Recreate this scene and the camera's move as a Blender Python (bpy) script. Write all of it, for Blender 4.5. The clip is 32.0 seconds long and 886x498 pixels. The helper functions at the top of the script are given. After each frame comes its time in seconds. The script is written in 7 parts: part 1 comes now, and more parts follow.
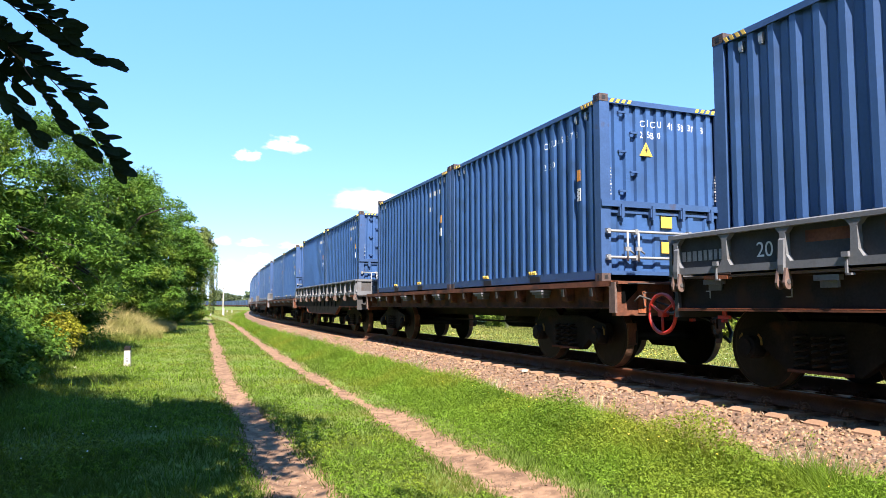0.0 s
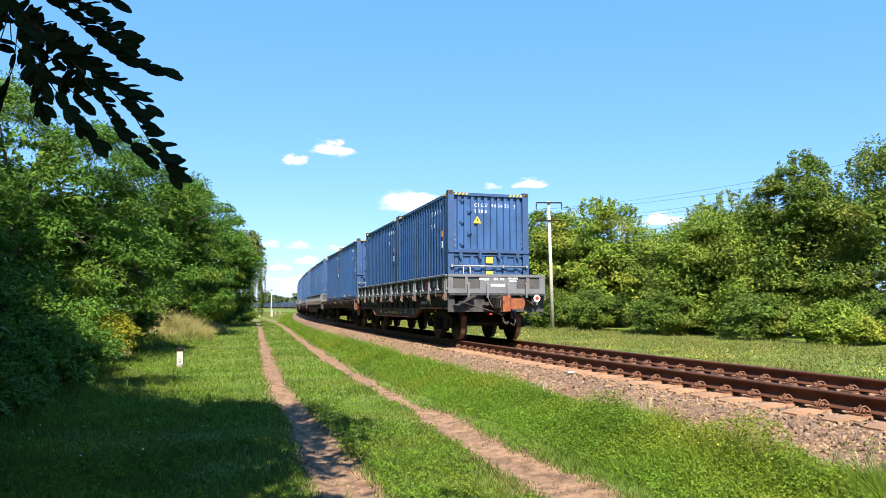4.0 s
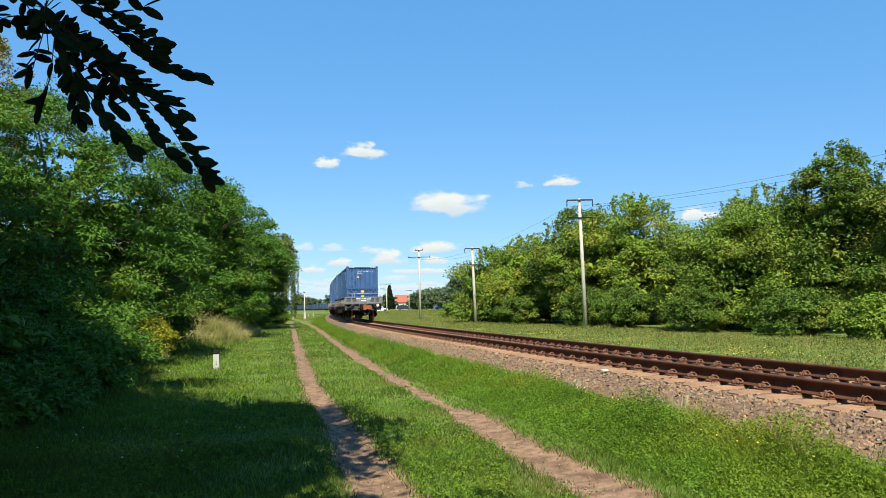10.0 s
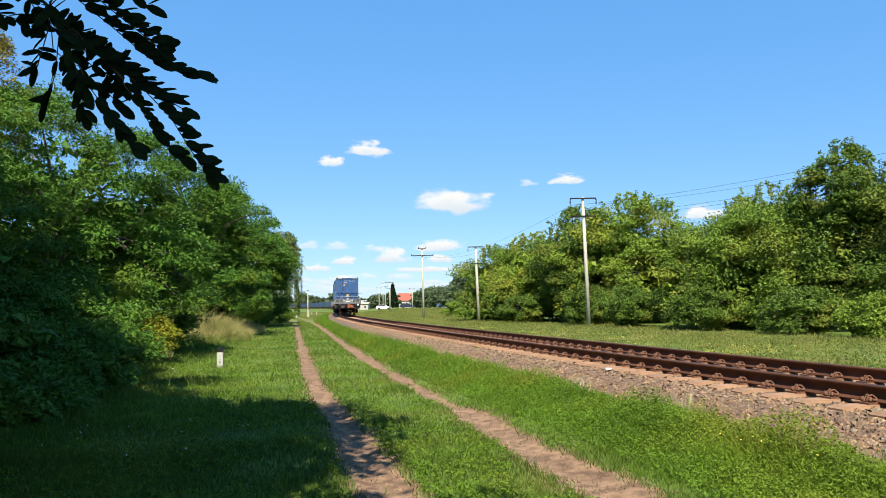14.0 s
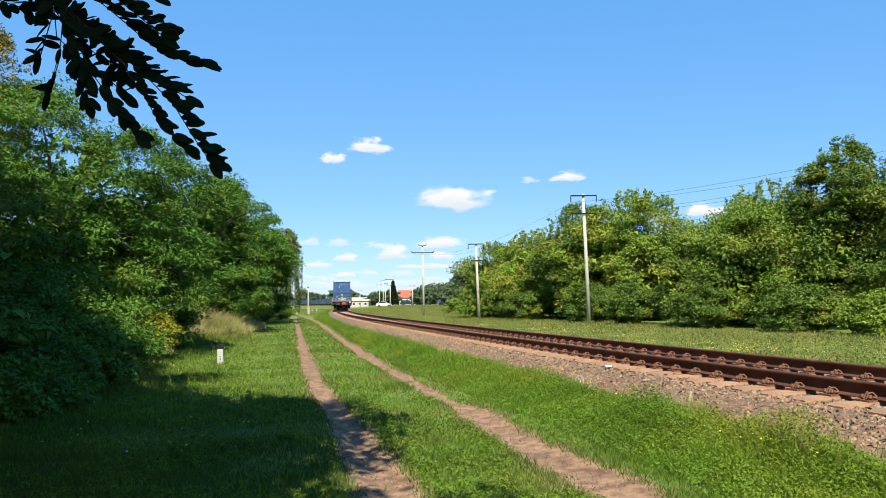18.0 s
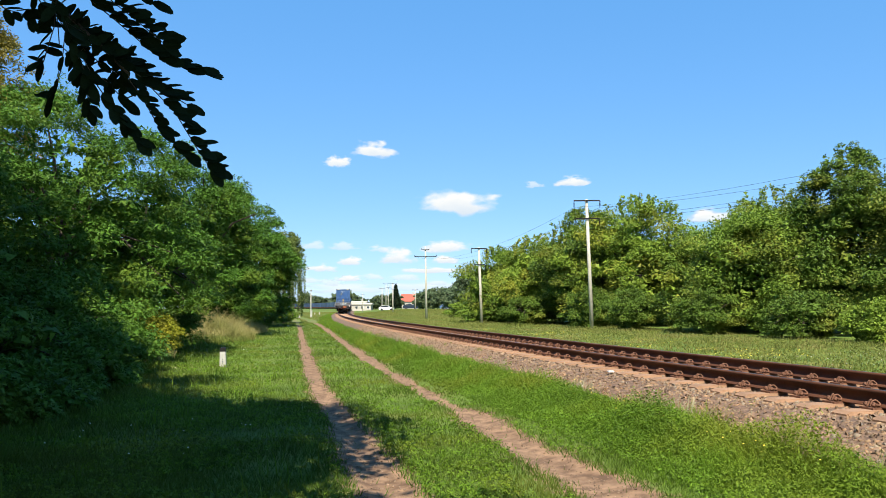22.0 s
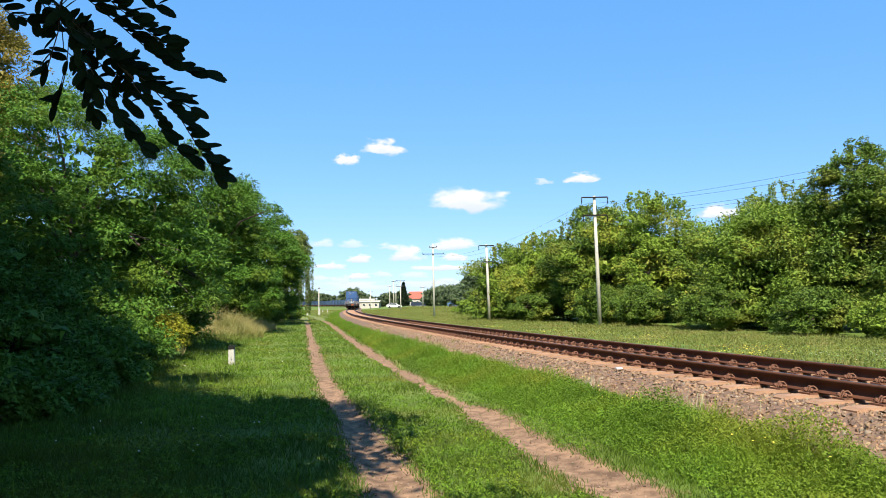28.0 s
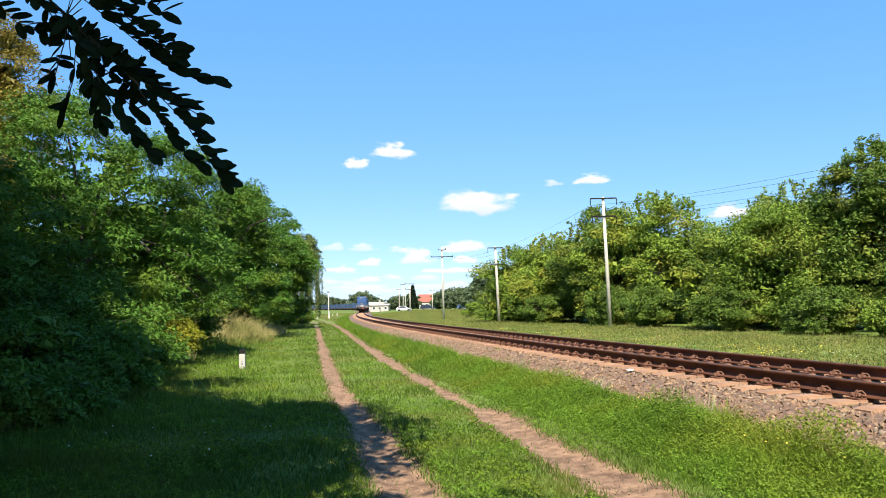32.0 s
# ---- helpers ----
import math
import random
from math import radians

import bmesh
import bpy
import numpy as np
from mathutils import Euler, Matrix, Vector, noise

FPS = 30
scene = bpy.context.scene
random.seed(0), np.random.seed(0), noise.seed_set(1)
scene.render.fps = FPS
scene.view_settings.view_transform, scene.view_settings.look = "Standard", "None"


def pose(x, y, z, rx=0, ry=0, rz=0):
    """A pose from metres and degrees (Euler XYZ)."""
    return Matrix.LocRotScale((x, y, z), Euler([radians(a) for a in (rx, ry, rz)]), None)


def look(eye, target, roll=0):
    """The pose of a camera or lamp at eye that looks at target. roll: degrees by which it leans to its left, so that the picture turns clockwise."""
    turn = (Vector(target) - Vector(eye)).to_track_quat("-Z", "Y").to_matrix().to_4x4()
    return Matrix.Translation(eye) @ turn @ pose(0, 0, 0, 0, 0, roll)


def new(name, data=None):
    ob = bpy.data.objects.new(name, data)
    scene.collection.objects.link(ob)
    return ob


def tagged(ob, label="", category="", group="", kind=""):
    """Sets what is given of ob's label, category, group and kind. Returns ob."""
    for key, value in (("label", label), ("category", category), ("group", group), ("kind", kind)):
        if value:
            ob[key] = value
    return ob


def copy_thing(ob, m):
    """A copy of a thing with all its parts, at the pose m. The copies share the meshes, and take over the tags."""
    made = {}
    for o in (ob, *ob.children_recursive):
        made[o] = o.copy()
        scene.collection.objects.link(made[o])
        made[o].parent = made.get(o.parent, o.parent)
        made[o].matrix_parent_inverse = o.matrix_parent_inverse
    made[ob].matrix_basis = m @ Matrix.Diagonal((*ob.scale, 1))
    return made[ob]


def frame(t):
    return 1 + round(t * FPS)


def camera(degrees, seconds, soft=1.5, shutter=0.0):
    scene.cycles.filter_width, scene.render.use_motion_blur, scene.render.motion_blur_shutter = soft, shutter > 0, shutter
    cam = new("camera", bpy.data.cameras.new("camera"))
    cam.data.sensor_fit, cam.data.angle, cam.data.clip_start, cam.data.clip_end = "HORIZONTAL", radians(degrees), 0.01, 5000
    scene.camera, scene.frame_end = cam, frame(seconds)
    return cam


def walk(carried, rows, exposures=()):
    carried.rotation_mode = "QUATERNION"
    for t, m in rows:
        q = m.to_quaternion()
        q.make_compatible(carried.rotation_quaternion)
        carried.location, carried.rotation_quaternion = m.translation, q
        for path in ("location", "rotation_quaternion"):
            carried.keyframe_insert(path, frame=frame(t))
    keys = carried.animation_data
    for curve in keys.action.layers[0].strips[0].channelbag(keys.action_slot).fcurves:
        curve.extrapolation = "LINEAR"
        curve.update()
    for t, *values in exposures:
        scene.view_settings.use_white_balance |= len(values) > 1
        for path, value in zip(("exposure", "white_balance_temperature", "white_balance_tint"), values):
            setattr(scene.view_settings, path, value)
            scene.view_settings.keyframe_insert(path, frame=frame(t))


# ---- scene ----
EYE = Vector((0.0, 0.0, 1.6))


def aim(yaw, pitch, roll):
    """The hand-held camera's pose: yaw clockwise from +y, in degrees."""
    a, b = radians(yaw), radians(pitch)
    return look(EYE, EYE + Vector((math.sin(a) * math.cos(b), math.cos(a) * math.cos(b), math.sin(b))), roll)


cam = camera(64.51, 32.0, soft=0.5)
walk(cam, [
    (0, aim(6.405, 4.633, 0.125)),
    (0.5, aim(6.331, 4.656, -0.090)),
    (1, aim(6.215, 4.662, -0.087)),
    (1.5, aim(5.910, 4.600, -0.095)),
    (2, aim(5.334, 4.563, -0.193)),
    (2.5, aim(4.321, 4.601, 0.145)),
    (3, aim(3.595, 4.597, -0.154)),
    (3.5, aim(3.105, 4.672, -0.108)),
    (5.5, aim(2.055, 4.777, -0.427)),
    (6, aim(1.676, 4.833, -0.455)),
    (6.5, aim(1.229, 4.774, -0.481)),
    (7, aim(0.989, 4.802, -0.437)),
    (7.5, aim(0.909, 4.858, -0.458)),
    (8, aim(0.729, 4.837, -0.548)),
    (8.5, aim(0.593, 4.726, -0.636)),
    (9, aim(0.583, 4.597, -0.676)),
    (9.5, aim(0.422, 4.661, -0.876)),
    (10, aim(0.268, 4.732, -0.915)),
    (10.5, aim(0.161, 4.736, -0.925)),
    (11, aim(0.040, 4.688, -0.968)),
    (11.5, aim(-0.025, 4.574, -0.967)),
    (12, aim(0.016, 4.683, -0.951)),
    (12.5, aim(0.057, 4.803, -0.931)),
    (13, aim(-0.000, 4.738, -0.904)),
    (13.5, aim(0.013, 4.653, -0.948)),
    (14, aim(-0.001, 4.598, -0.879)),
    (14.5, aim(-0.059, 4.535, -0.894)),
    (16.5, aim(-0.163, 4.338, -0.877)),
    (17, aim(-0.143, 4.367, -0.938)),
    (17.5, aim(-0.085, 4.351, -0.819)),
    (18, aim(-0.032, 4.360, -0.792)),
    (18.5, aim(-0.131, 4.480, -0.626)),
    (19, aim(-0.167, 4.603, -0.473)),
    (19.5, aim(-0.229, 4.703, -0.444)),
    (20, aim(-0.295, 4.703, -0.431)),
    (20.5, aim(-0.310, 4.612, -0.392)),
    (21, aim(-0.274, 4.617, -0.284)),
    (21.5, aim(-0.264, 4.623, -0.324)),
    (22, aim(-0.273, 4.702, -0.411)),
    (22.5, aim(-0.277, 4.780, -0.440)),
    (23, aim(-0.355, 4.859, -0.523)),
    (23.5, aim(-0.497, 4.864, -0.427)),
    (24, aim(-0.571, 4.855, -0.407)),
    (24.5, aim(-0.605, 4.841, -0.351)),
    (25, aim(-0.570, 4.715, -0.292)),
    (25.5, aim(-0.595, 4.698, -0.236)),
    (27.5, aim(-0.731, 4.501, -0.441)),
    (28, aim(-0.887, 4.492, -0.584)),
    (28.5, aim(-1.152, 4.613, -0.873)),
    (29, aim(-1.361, 4.774, -0.896)),
    (29.5, aim(-1.325, 4.762, -0.870)),
    (30, aim(-1.362, 4.744, -0.842)),
    (30.5, aim(-1.449, 4.745, -0.925)),
    (31, aim(-1.495, 4.758, -1.003)),
    (31.5, aim(-1.569, 4.776, -1.036)),
    (32, aim(-1.616, 4.722, -1.079)),
], exposures=[(0.0, 1.82, 6500, 19), (2.0, 1.82, 6500, 19), (3.5, 1.56, 6500, 14), (6.0, 1.13, 6500, 7), (9.0, 1.02, 6500, 3), (11.0, 0.98, 6500, 3), (13.0, 1.05, 6500, 7), (17.0, 1.1, 6500, 7), (25.0, 1.14, 6500, 8), (32.0, 1.28, 6500, 11)])

# ---- light ----
SUN_FROM = Vector((0.055, -0.661, 0.75)).normalized()
world = bpy.data.worlds.new("world")
scene.world = world
world.use_nodes = True
wn = world.node_tree.nodes
sky = wn.new("ShaderNodeTexSky")
sky.sky_type = "NISHITA"
sky.sun_disc = False
sky.sun_elevation = math.asin(SUN_FROM.z)
sky.sun_rotation = radians(175.2)
sky.air_density, sky.dust_density, sky.ozone_density = 1.0, 0.2, 1.5
wn["Background"].inputs["Strength"].default_value = 0.09
deep = wn.new("ShaderNodeMix")       # the clear noon sky evened towards its own blue
deep.data_type = "RGBA"
deep.inputs[0].default_value = 0.62
world.node_tree.links.new(sky.outputs[0], deep.inputs[6])
deep.inputs[7].default_value = (0.44, 2.2, 5.3, 1)
world.node_tree.links.new(deep.outputs[2], wn["Background"].inputs["Color"])
sun = new("sun", bpy.data.lights.new("sun", "SUN"))
sun.data.energy, sun.data.angle, sun.data.color = 5.0, radians(0.53), (1.0, 0.93, 0.80)
sun.matrix_world = look(SUN_FROM * 50, (0, 0, 0))


# ---- materials ----
def mat(name, color, rough=0.7, metal=0.0, vary=0.15, scale=6.0, fine=40.0, bump=0.15, spots=None, spot_level=0.6, spot_scale=3.0, island=0.0,
        rand=0.0, through_light=0.0, spec=0.5):
    """A procedural surface: base colour with two scales of noise, optional stains of a second colour, bump, and variation by piece."""
    m = bpy.data.materials.new(name)
    m.use_nodes = True
    n, l = m.node_tree.nodes, m.node_tree.links
    b = n["Principled BSDF"]
    b.inputs["Roughness"].default_value = rough
    b.inputs["Metallic"].default_value = metal
    b.inputs["Specular IOR Level"].default_value = spec
    co = n.new("ShaderNodeTexCoord").outputs["Object"]

    def noise_of(s, detail=4.0):
        t = n.new("ShaderNodeTexNoise")
        t.inputs["Scale"].default_value, t.inputs["Detail"].default_value = s, detail
        l.new(co, t.inputs["Vector"])
        return t.outputs["Fac"]

    def mapped(v, a, b2, c, d):
        r = n.new("ShaderNodeMapRange")
        for i, x in zip(range(1, 5), (a, b2, c, d)):
            r.inputs[i].default_value = x
        l.new(v, r.inputs[0])
        return r.outputs[0]

    def mixed(fac, a, c, kind="MIX"):
        x = n.new("ShaderNodeMix")
        x.data_type, x.blend_type = "RGBA", kind
        if isinstance(fac, float):
            x.inputs[0].default_value = fac
        else:
            l.new(fac, x.inputs[0])
        for socket, v in ((x.inputs[6], a), (x.inputs[7], c)):
            if isinstance(v, tuple):
                socket.default_value = (*v, 1)
            else:
                l.new(v, socket)
        return x.outputs[2]

    def scaled(colour, factor):
        h = n.new("ShaderNodeHueSaturation")
        l.new(factor, h.inputs["Value"])
        l.new(colour, h.inputs["Color"])
        return h.outputs[0]

    rgb = n.new("ShaderNodeRGB")
    rgb.outputs[0].default_value = (*color, 1)
    c = rgb.outputs[0]
    coarse = noise_of(scale)
    c = scaled(c, mapped(coarse, 0.3, 0.7, 1 - vary, 1 + vary))
    f = noise_of(fine, 6.0)
    c = scaled(c, mapped(f, 0.3, 0.7, 1 - vary * 0.7, 1 + vary * 0.7))
    if island:
        g = n.new("ShaderNodeNewGeometry").outputs["Random Per Island"]
        c = scaled(c, mapped(g, 0, 1, 1 - island, 1 + island))
    if rand:
        g = n.new("ShaderNodeObjectInfo").outputs["Random"]
        c = scaled(c, mapped(g, 0, 1, 1 - rand, 1 + rand))
    if spots:
        s = noise_of(spot_scale, 8.0)
        c = mixed(mapped(s, spot_level - 0.06, spot_level + 0.08, 0, 1), c, spots)
    l.new(c, b.inputs["Base Color"])
    if bump:
        h = n.new("ShaderNodeBump")
        h.inputs["Strength"].default_value, h.inputs["Distance"].default_value = bump, 0.01
        l.new(f, h.inputs["Height"])
        l.new(h.outputs[0], b.inputs["Normal"])
    if through_light:
        tr = n.new("ShaderNodeBsdfTranslucent")
        l.new(c, tr.inputs[0])
        mx = n.new("ShaderNodeMixShader")
        mx.inputs[0].default_value = through_light
        l.new(b.outputs[0], mx.inputs[1])
        l.new(tr.outputs[0], mx.inputs[2])
        l.new(mx.outputs[0], n["Material Output"].inputs[0])
    return m


def leaf_mat(name, color, other, share=0.35):
    """Foliage: green that turns to a second tint from leaf to leaf and clump to clump, letting light through."""
    m = mat(name, color, rough=0.55, vary=0.25, scale=0.6, fine=3.0, bump=0, island=0.3, spots=other, spot_level=0.56, spot_scale=0.45,
            through_light=share, spec=0.14)
    return m


M = {}
M["blue"] = mat("container_blue", (0.027, 0.074, 0.192), 0.36, 0, 0.10, 1.5, 30, 0.05, spots=(0.022, 0.056, 0.140), spot_level=0.62, spot_scale=2.2, rand=0.12, spec=0.75)
M["blue_post"] = mat("container_frame_blue", (0.029, 0.067, 0.162), 0.42, 0, 0.16, 2, 30, 0.08, spots=(0.0504, 0.036, 0.0324), spot_level=0.68, spot_scale=4)
# duller copy of the container blue: unlit far sides and haze painted in
M["blue_shaded"] = mat("container_blue_shaded", (0.030, 0.052, 0.095), 0.45, 0, 0.12, 1.5, 30, 0.05, rand=0.2)
M["casting"] = mat("casting_worn", (0.0648, 0.0446, 0.0396), 0.75, 0.2, 0.3, 12, 60, 0.3)
M["grey"] = mat("wagon_grey", (0.112, 0.118, 0.129), 0.6, 0, 0.14, 2.5, 40, 0.12, spots=(0.09, 0.075, 0.064), spot_level=0.66, spot_scale=3)
M["grey_dark"] = mat("wagon_dark", (0.0115, 0.0101, 0.0101), 0.65, 0.1, 0.2, 4, 40, 0.15, spots=(0.0324, 0.0173, 0.0108), spot_level=0.64, spot_scale=4, spec=0.2)
M["bogie"] = mat("bogie_oily_black", (0.0135, 0.0115, 0.0105), 0.7, 0.1, 0.3, 5, 40, 0.2, spots=(0.034, 0.0175, 0.0105), spot_level=0.62, spot_scale=5, spec=0.1)
# darker than the wagon grey, for the end board plate and hinge pins
M["grey_darker"] = mat("wagon_grey_darker", (0.054, 0.0526, 0.0533), 0.65, 0, 0.2, 3, 40, 0.15, spots=(0.0432, 0.0259, 0.0187), spot_level=0.58, spot_scale=3)
M["brown"] = mat("wagon_brown", (0.125, 0.046, 0.025), 0.8, 0, 0.28, 4, 40, 0.2, spots=(0.055, 0.026, 0.018), spot_level=0.56, spot_scale=3, spec=0.25)
M["rust"] = mat("rust_orange", (0.216, 0.0612, 0.0202), 0.8, 0.1, 0.3, 8, 60, 0.3, spots=(0.072, 0.0252, 0.0144), spot_level=0.6, spot_scale=9)
M["wheel"] = mat("wheel_steel", (0.0130, 0.0095, 0.0075), 0.6, 0.0, 0.25, 8, 60, 0.15, spec=0.15)
M["tread"] = mat("wheel_tread", (0.202, 0.115, 0.072), 0.4, 0.6, 0.25, 12, 60, 0.1)
M["rail"] = mat("rail_rusty", (0.095, 0.036, 0.018), 0.7, 0.1, 0.25, 2.5, 50, 0.2, spots=(0.13, 0.05, 0.024), spot_level=0.56, spot_scale=2, spec=0.3)
M["rail_top"] = mat("rail_running_top", (0.115, 0.0864, 0.072), 0.38, 0.7, 0.2, 3, 50, 0.05)
M["sleeper"] = mat("sleeper_concrete", (0.265, 0.150, 0.086), 0.9, 0, 0.16, 5, 60, 0.35, spots=(0.20, 0.105, 0.055), spot_level=0.57, spot_scale=4, rand=0.15)
M["clip"] = mat("clip_rust", (0.144, 0.0612, 0.0324), 0.8, 0.2, 0.3, 20, 80, 0.2)
M["stone"] = mat("ballast_stone", (0.223, 0.14, 0.0936), 0.9, 0, 0.18, 4, 60, 0.3)


def many_coloured(m, colours):
    """Gives every loose piece of a joined mesh one of the colours, lightened or darkened by the material's own noise."""
    n, l = m.node_tree.nodes, m.node_tree.links
    ramp = n.new("ShaderNodeValToRGB")
    while len(ramp.color_ramp.elements) < len(colours):
        ramp.color_ramp.elements.new(0.5)
    for k, (e, c) in enumerate(zip(ramp.color_ramp.elements, colours)):
        e.position, e.color = k / (len(colours) - 1), (*c, 1)
    l.new(n.new("ShaderNodeNewGeometry").outputs["Random Per Island"], ramp.inputs[0])
    rgb = [x for x in n if x.type == "RGB"][0]
    l.new(ramp.outputs[0], rgb.outputs[0].links[0].to_socket)


many_coloured(M["stone"], [(0.120, 0.078, 0.047), (0.262, 0.150, 0.078), (0.176, 0.121, 0.076), (0.300, 0.198, 0.112), (0.215, 0.119, 0.064), (0.225, 0.180, 0.128), (0.145, 0.082, 0.048)])
M["bed"] = mat("ballast_bed", (0.158, 0.092, 0.055), 0.95, 0, 0.35, 9, 45, 0.9, spots=(0.098, 0.057, 0.036), spot_level=0.52, spot_scale=14)
M["post"] = mat("weathered_white_concrete", (0.36, 0.346, 0.31), 0.85, 0, 0.15, 9, 60, 0.2, spots=(0.245, 0.23, 0.202), spot_level=0.58, spot_scale=8)
# black carries the shade of the overhanging boards on the upper sill
M["sill"] = mat("sill_shaded_black", (0.0205, 0.0170, 0.0160), 0.8, 0, 0.3, 3, 40, 0.2, spots=(0.042, 0.0225, 0.0145), spot_level=0.57, spot_scale=2.5, spec=0.15)
# dusty brown, lightened for the sun that reaches the sill's lower part
M["belly"] = mat("belly_dusty_sunlit", (0.0828, 0.054, 0.0396), 0.8, 0, 0.3, 3, 40, 0.2, spots=(0.0432, 0.0259, 0.0187), spot_level=0.56, spot_scale=3, spec=0.2)
# recess shade below the top edge and ribs is painted into this grey
M["panel"] = mat("board_panel_shaded_grey", (0.040, 0.042, 0.046), 0.7, 0, 0.2, 3, 40, 0.12, spots=(0.0396, 0.036, 0.0338), spot_level=0.6, spot_scale=3, spec=0.3)
M["beam"] = mat("beam_dark_grey", (0.0446, 0.0439, 0.0446), 0.7, 0, 0.2, 3, 40, 0.15, spots=(0.0288, 0.0202, 0.0158), spot_level=0.56, spot_scale=4, spec=0.3)
M["white"] = mat("white_paint", (0.75, 0.74, 0.71), 0.6, 0, 0.08, 6, 40, 0.05)
M["mark_white"] = mat("lettering_white", (0.62, 0.63, 0.62), 0.6, 0, 0.12, 8, 40, 0)
M["yellow"] = mat("yellow_marking", (0.52, 0.35, 0.05), 0.5, 0, 0.1, 8, 40, 0)
M["orange"] = mat("orange_label", (0.54, 0.216, 0.0216), 0.5, 0, 0.1, 8, 40, 0)
M["black"] = mat("black_paint", (0.00864, 0.00864, 0.00864), 0.6, 0, 0.1, 8, 40, 0)
M["red"] = mat("red_paint", (0.446, 0.0252, 0.0144), 0.45, 0, 0.15, 8, 40, 0.05)
M["hole"] = mat("hole_black", (0.003, 0.003, 0.003), 0.9, 0, 0.1, 8, 40, 0, spec=0.02)
M["yellow_dirty"] = mat("yellow_dirty_paint", (0.22, 0.13, 0.02), 0.7, 0, 0.3, 20, 60, 0.1)
M["rust_dark"] = mat("rust_dark", (0.10, 0.035, 0.02), 0.85, 0, 0.3, 12, 60, 0.2, spec=0.2)
M["eye"] = mat("hinge_eye_worn", (0.115, 0.075, 0.062), 0.7, 0.1, 0.25, 14, 60, 0.2)
M["zinc"] = mat("zinc_plated", (0.302, 0.31, 0.31), 0.45, 0.5, 0.15, 20, 60, 0.05)
M["concrete"] = mat("pole_concrete", (0.40, 0.37, 0.30), 0.85, 0, 0.09, 3, 40, 0.2, spots=(0.31, 0.285, 0.23), spot_level=0.6, spot_scale=2)
M["bark"] = mat("bark", (0.0612, 0.0446, 0.0324), 0.95, 0, 0.35, 6, 40, 0.6)
M["leaf_locust"] = leaf_mat("locust_leaves", (0.064, 0.138, 0.016), (0.110, 0.165, 0.018), 0.26)
M["leaf_turning"] = leaf_mat("locust_leaves_turning_yellow", (0.15, 0.155, 0.022), (0.20, 0.14, 0.03), 0.3)
M["leaf_yellow"] = leaf_mat("yellow_leaves", (0.20, 0.205, 0.016), (0.27, 0.235, 0.022), 0.35)
M["leaf_maple"] = leaf_mat("maple_leaves", (0.160, 0.234, 0.028), (0.245, 0.258, 0.034), 0.25)
M["leaf_deep"] = leaf_mat("deep_green_leaves", (0.092, 0.150, 0.021), (0.165, 0.188, 0.028), 0.25)
M["leaf_mid"] = leaf_mat("mid_green_leaves", (0.130, 0.200, 0.025), (0.206, 0.229, 0.031), 0.25)
M["leaf_gold"] = leaf_mat("golden_leaves", (0.21, 0.175, 0.032), (0.24, 0.16, 0.032))
M["leaf_birch"] = leaf_mat("birch_leaves", (0.145, 0.19, 0.05), (0.18, 0.205, 0.06), 0.45)
# near-black green: the hanging branch's shade is in the colour, unlike leaf_locust
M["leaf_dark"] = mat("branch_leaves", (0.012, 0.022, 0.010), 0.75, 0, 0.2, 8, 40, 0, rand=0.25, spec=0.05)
# pale greyed green: the haze of distance is mixed into the leaf colour
M["leaf_far"] = leaf_mat("far_leaves_hazy", (0.105, 0.145, 0.07), (0.14, 0.17, 0.08))
M["grass"] = leaf_mat("grass_blades", (0.080, 0.128, 0.016), (0.115, 0.136, 0.022), 0.3)
M["weeds"] = leaf_mat("weed_leaves", (0.116, 0.200, 0.017), (0.178, 0.218, 0.022), 0.4)
M["verge"] = leaf_mat("verge_grass_blades", (0.145, 0.166, 0.036), (0.220, 0.195, 0.062), 0.3)
M["print"] = mat("small_print_grey", (0.27, 0.28, 0.285), 0.7, 0, 0.25, 8, 40, 0)
M["dry"] = leaf_mat("dry_grass", (0.34, 0.295, 0.115), (0.235, 0.23, 0.07), 0.3)
M["straw"] = leaf_mat("dead_stem_grey", (0.30, 0.27, 0.19), (0.24, 0.22, 0.13), 0.2)
M["clod"] = mat("earth_clods", (0.20, 0.135, 0.09), 0.95, 0, 0.25, 8, 60, 0.3, island=0.35)
M["flower_yellow"] = mat("yellow_flowers", (0.54, 0.432, 0.036), 0.6, 0, 0.1, 5, 30, 0)
M["flower_white"] = mat("white_flowers", (0.54, 0.54, 0.49), 0.6, 0, 0.1, 5, 30, 0)


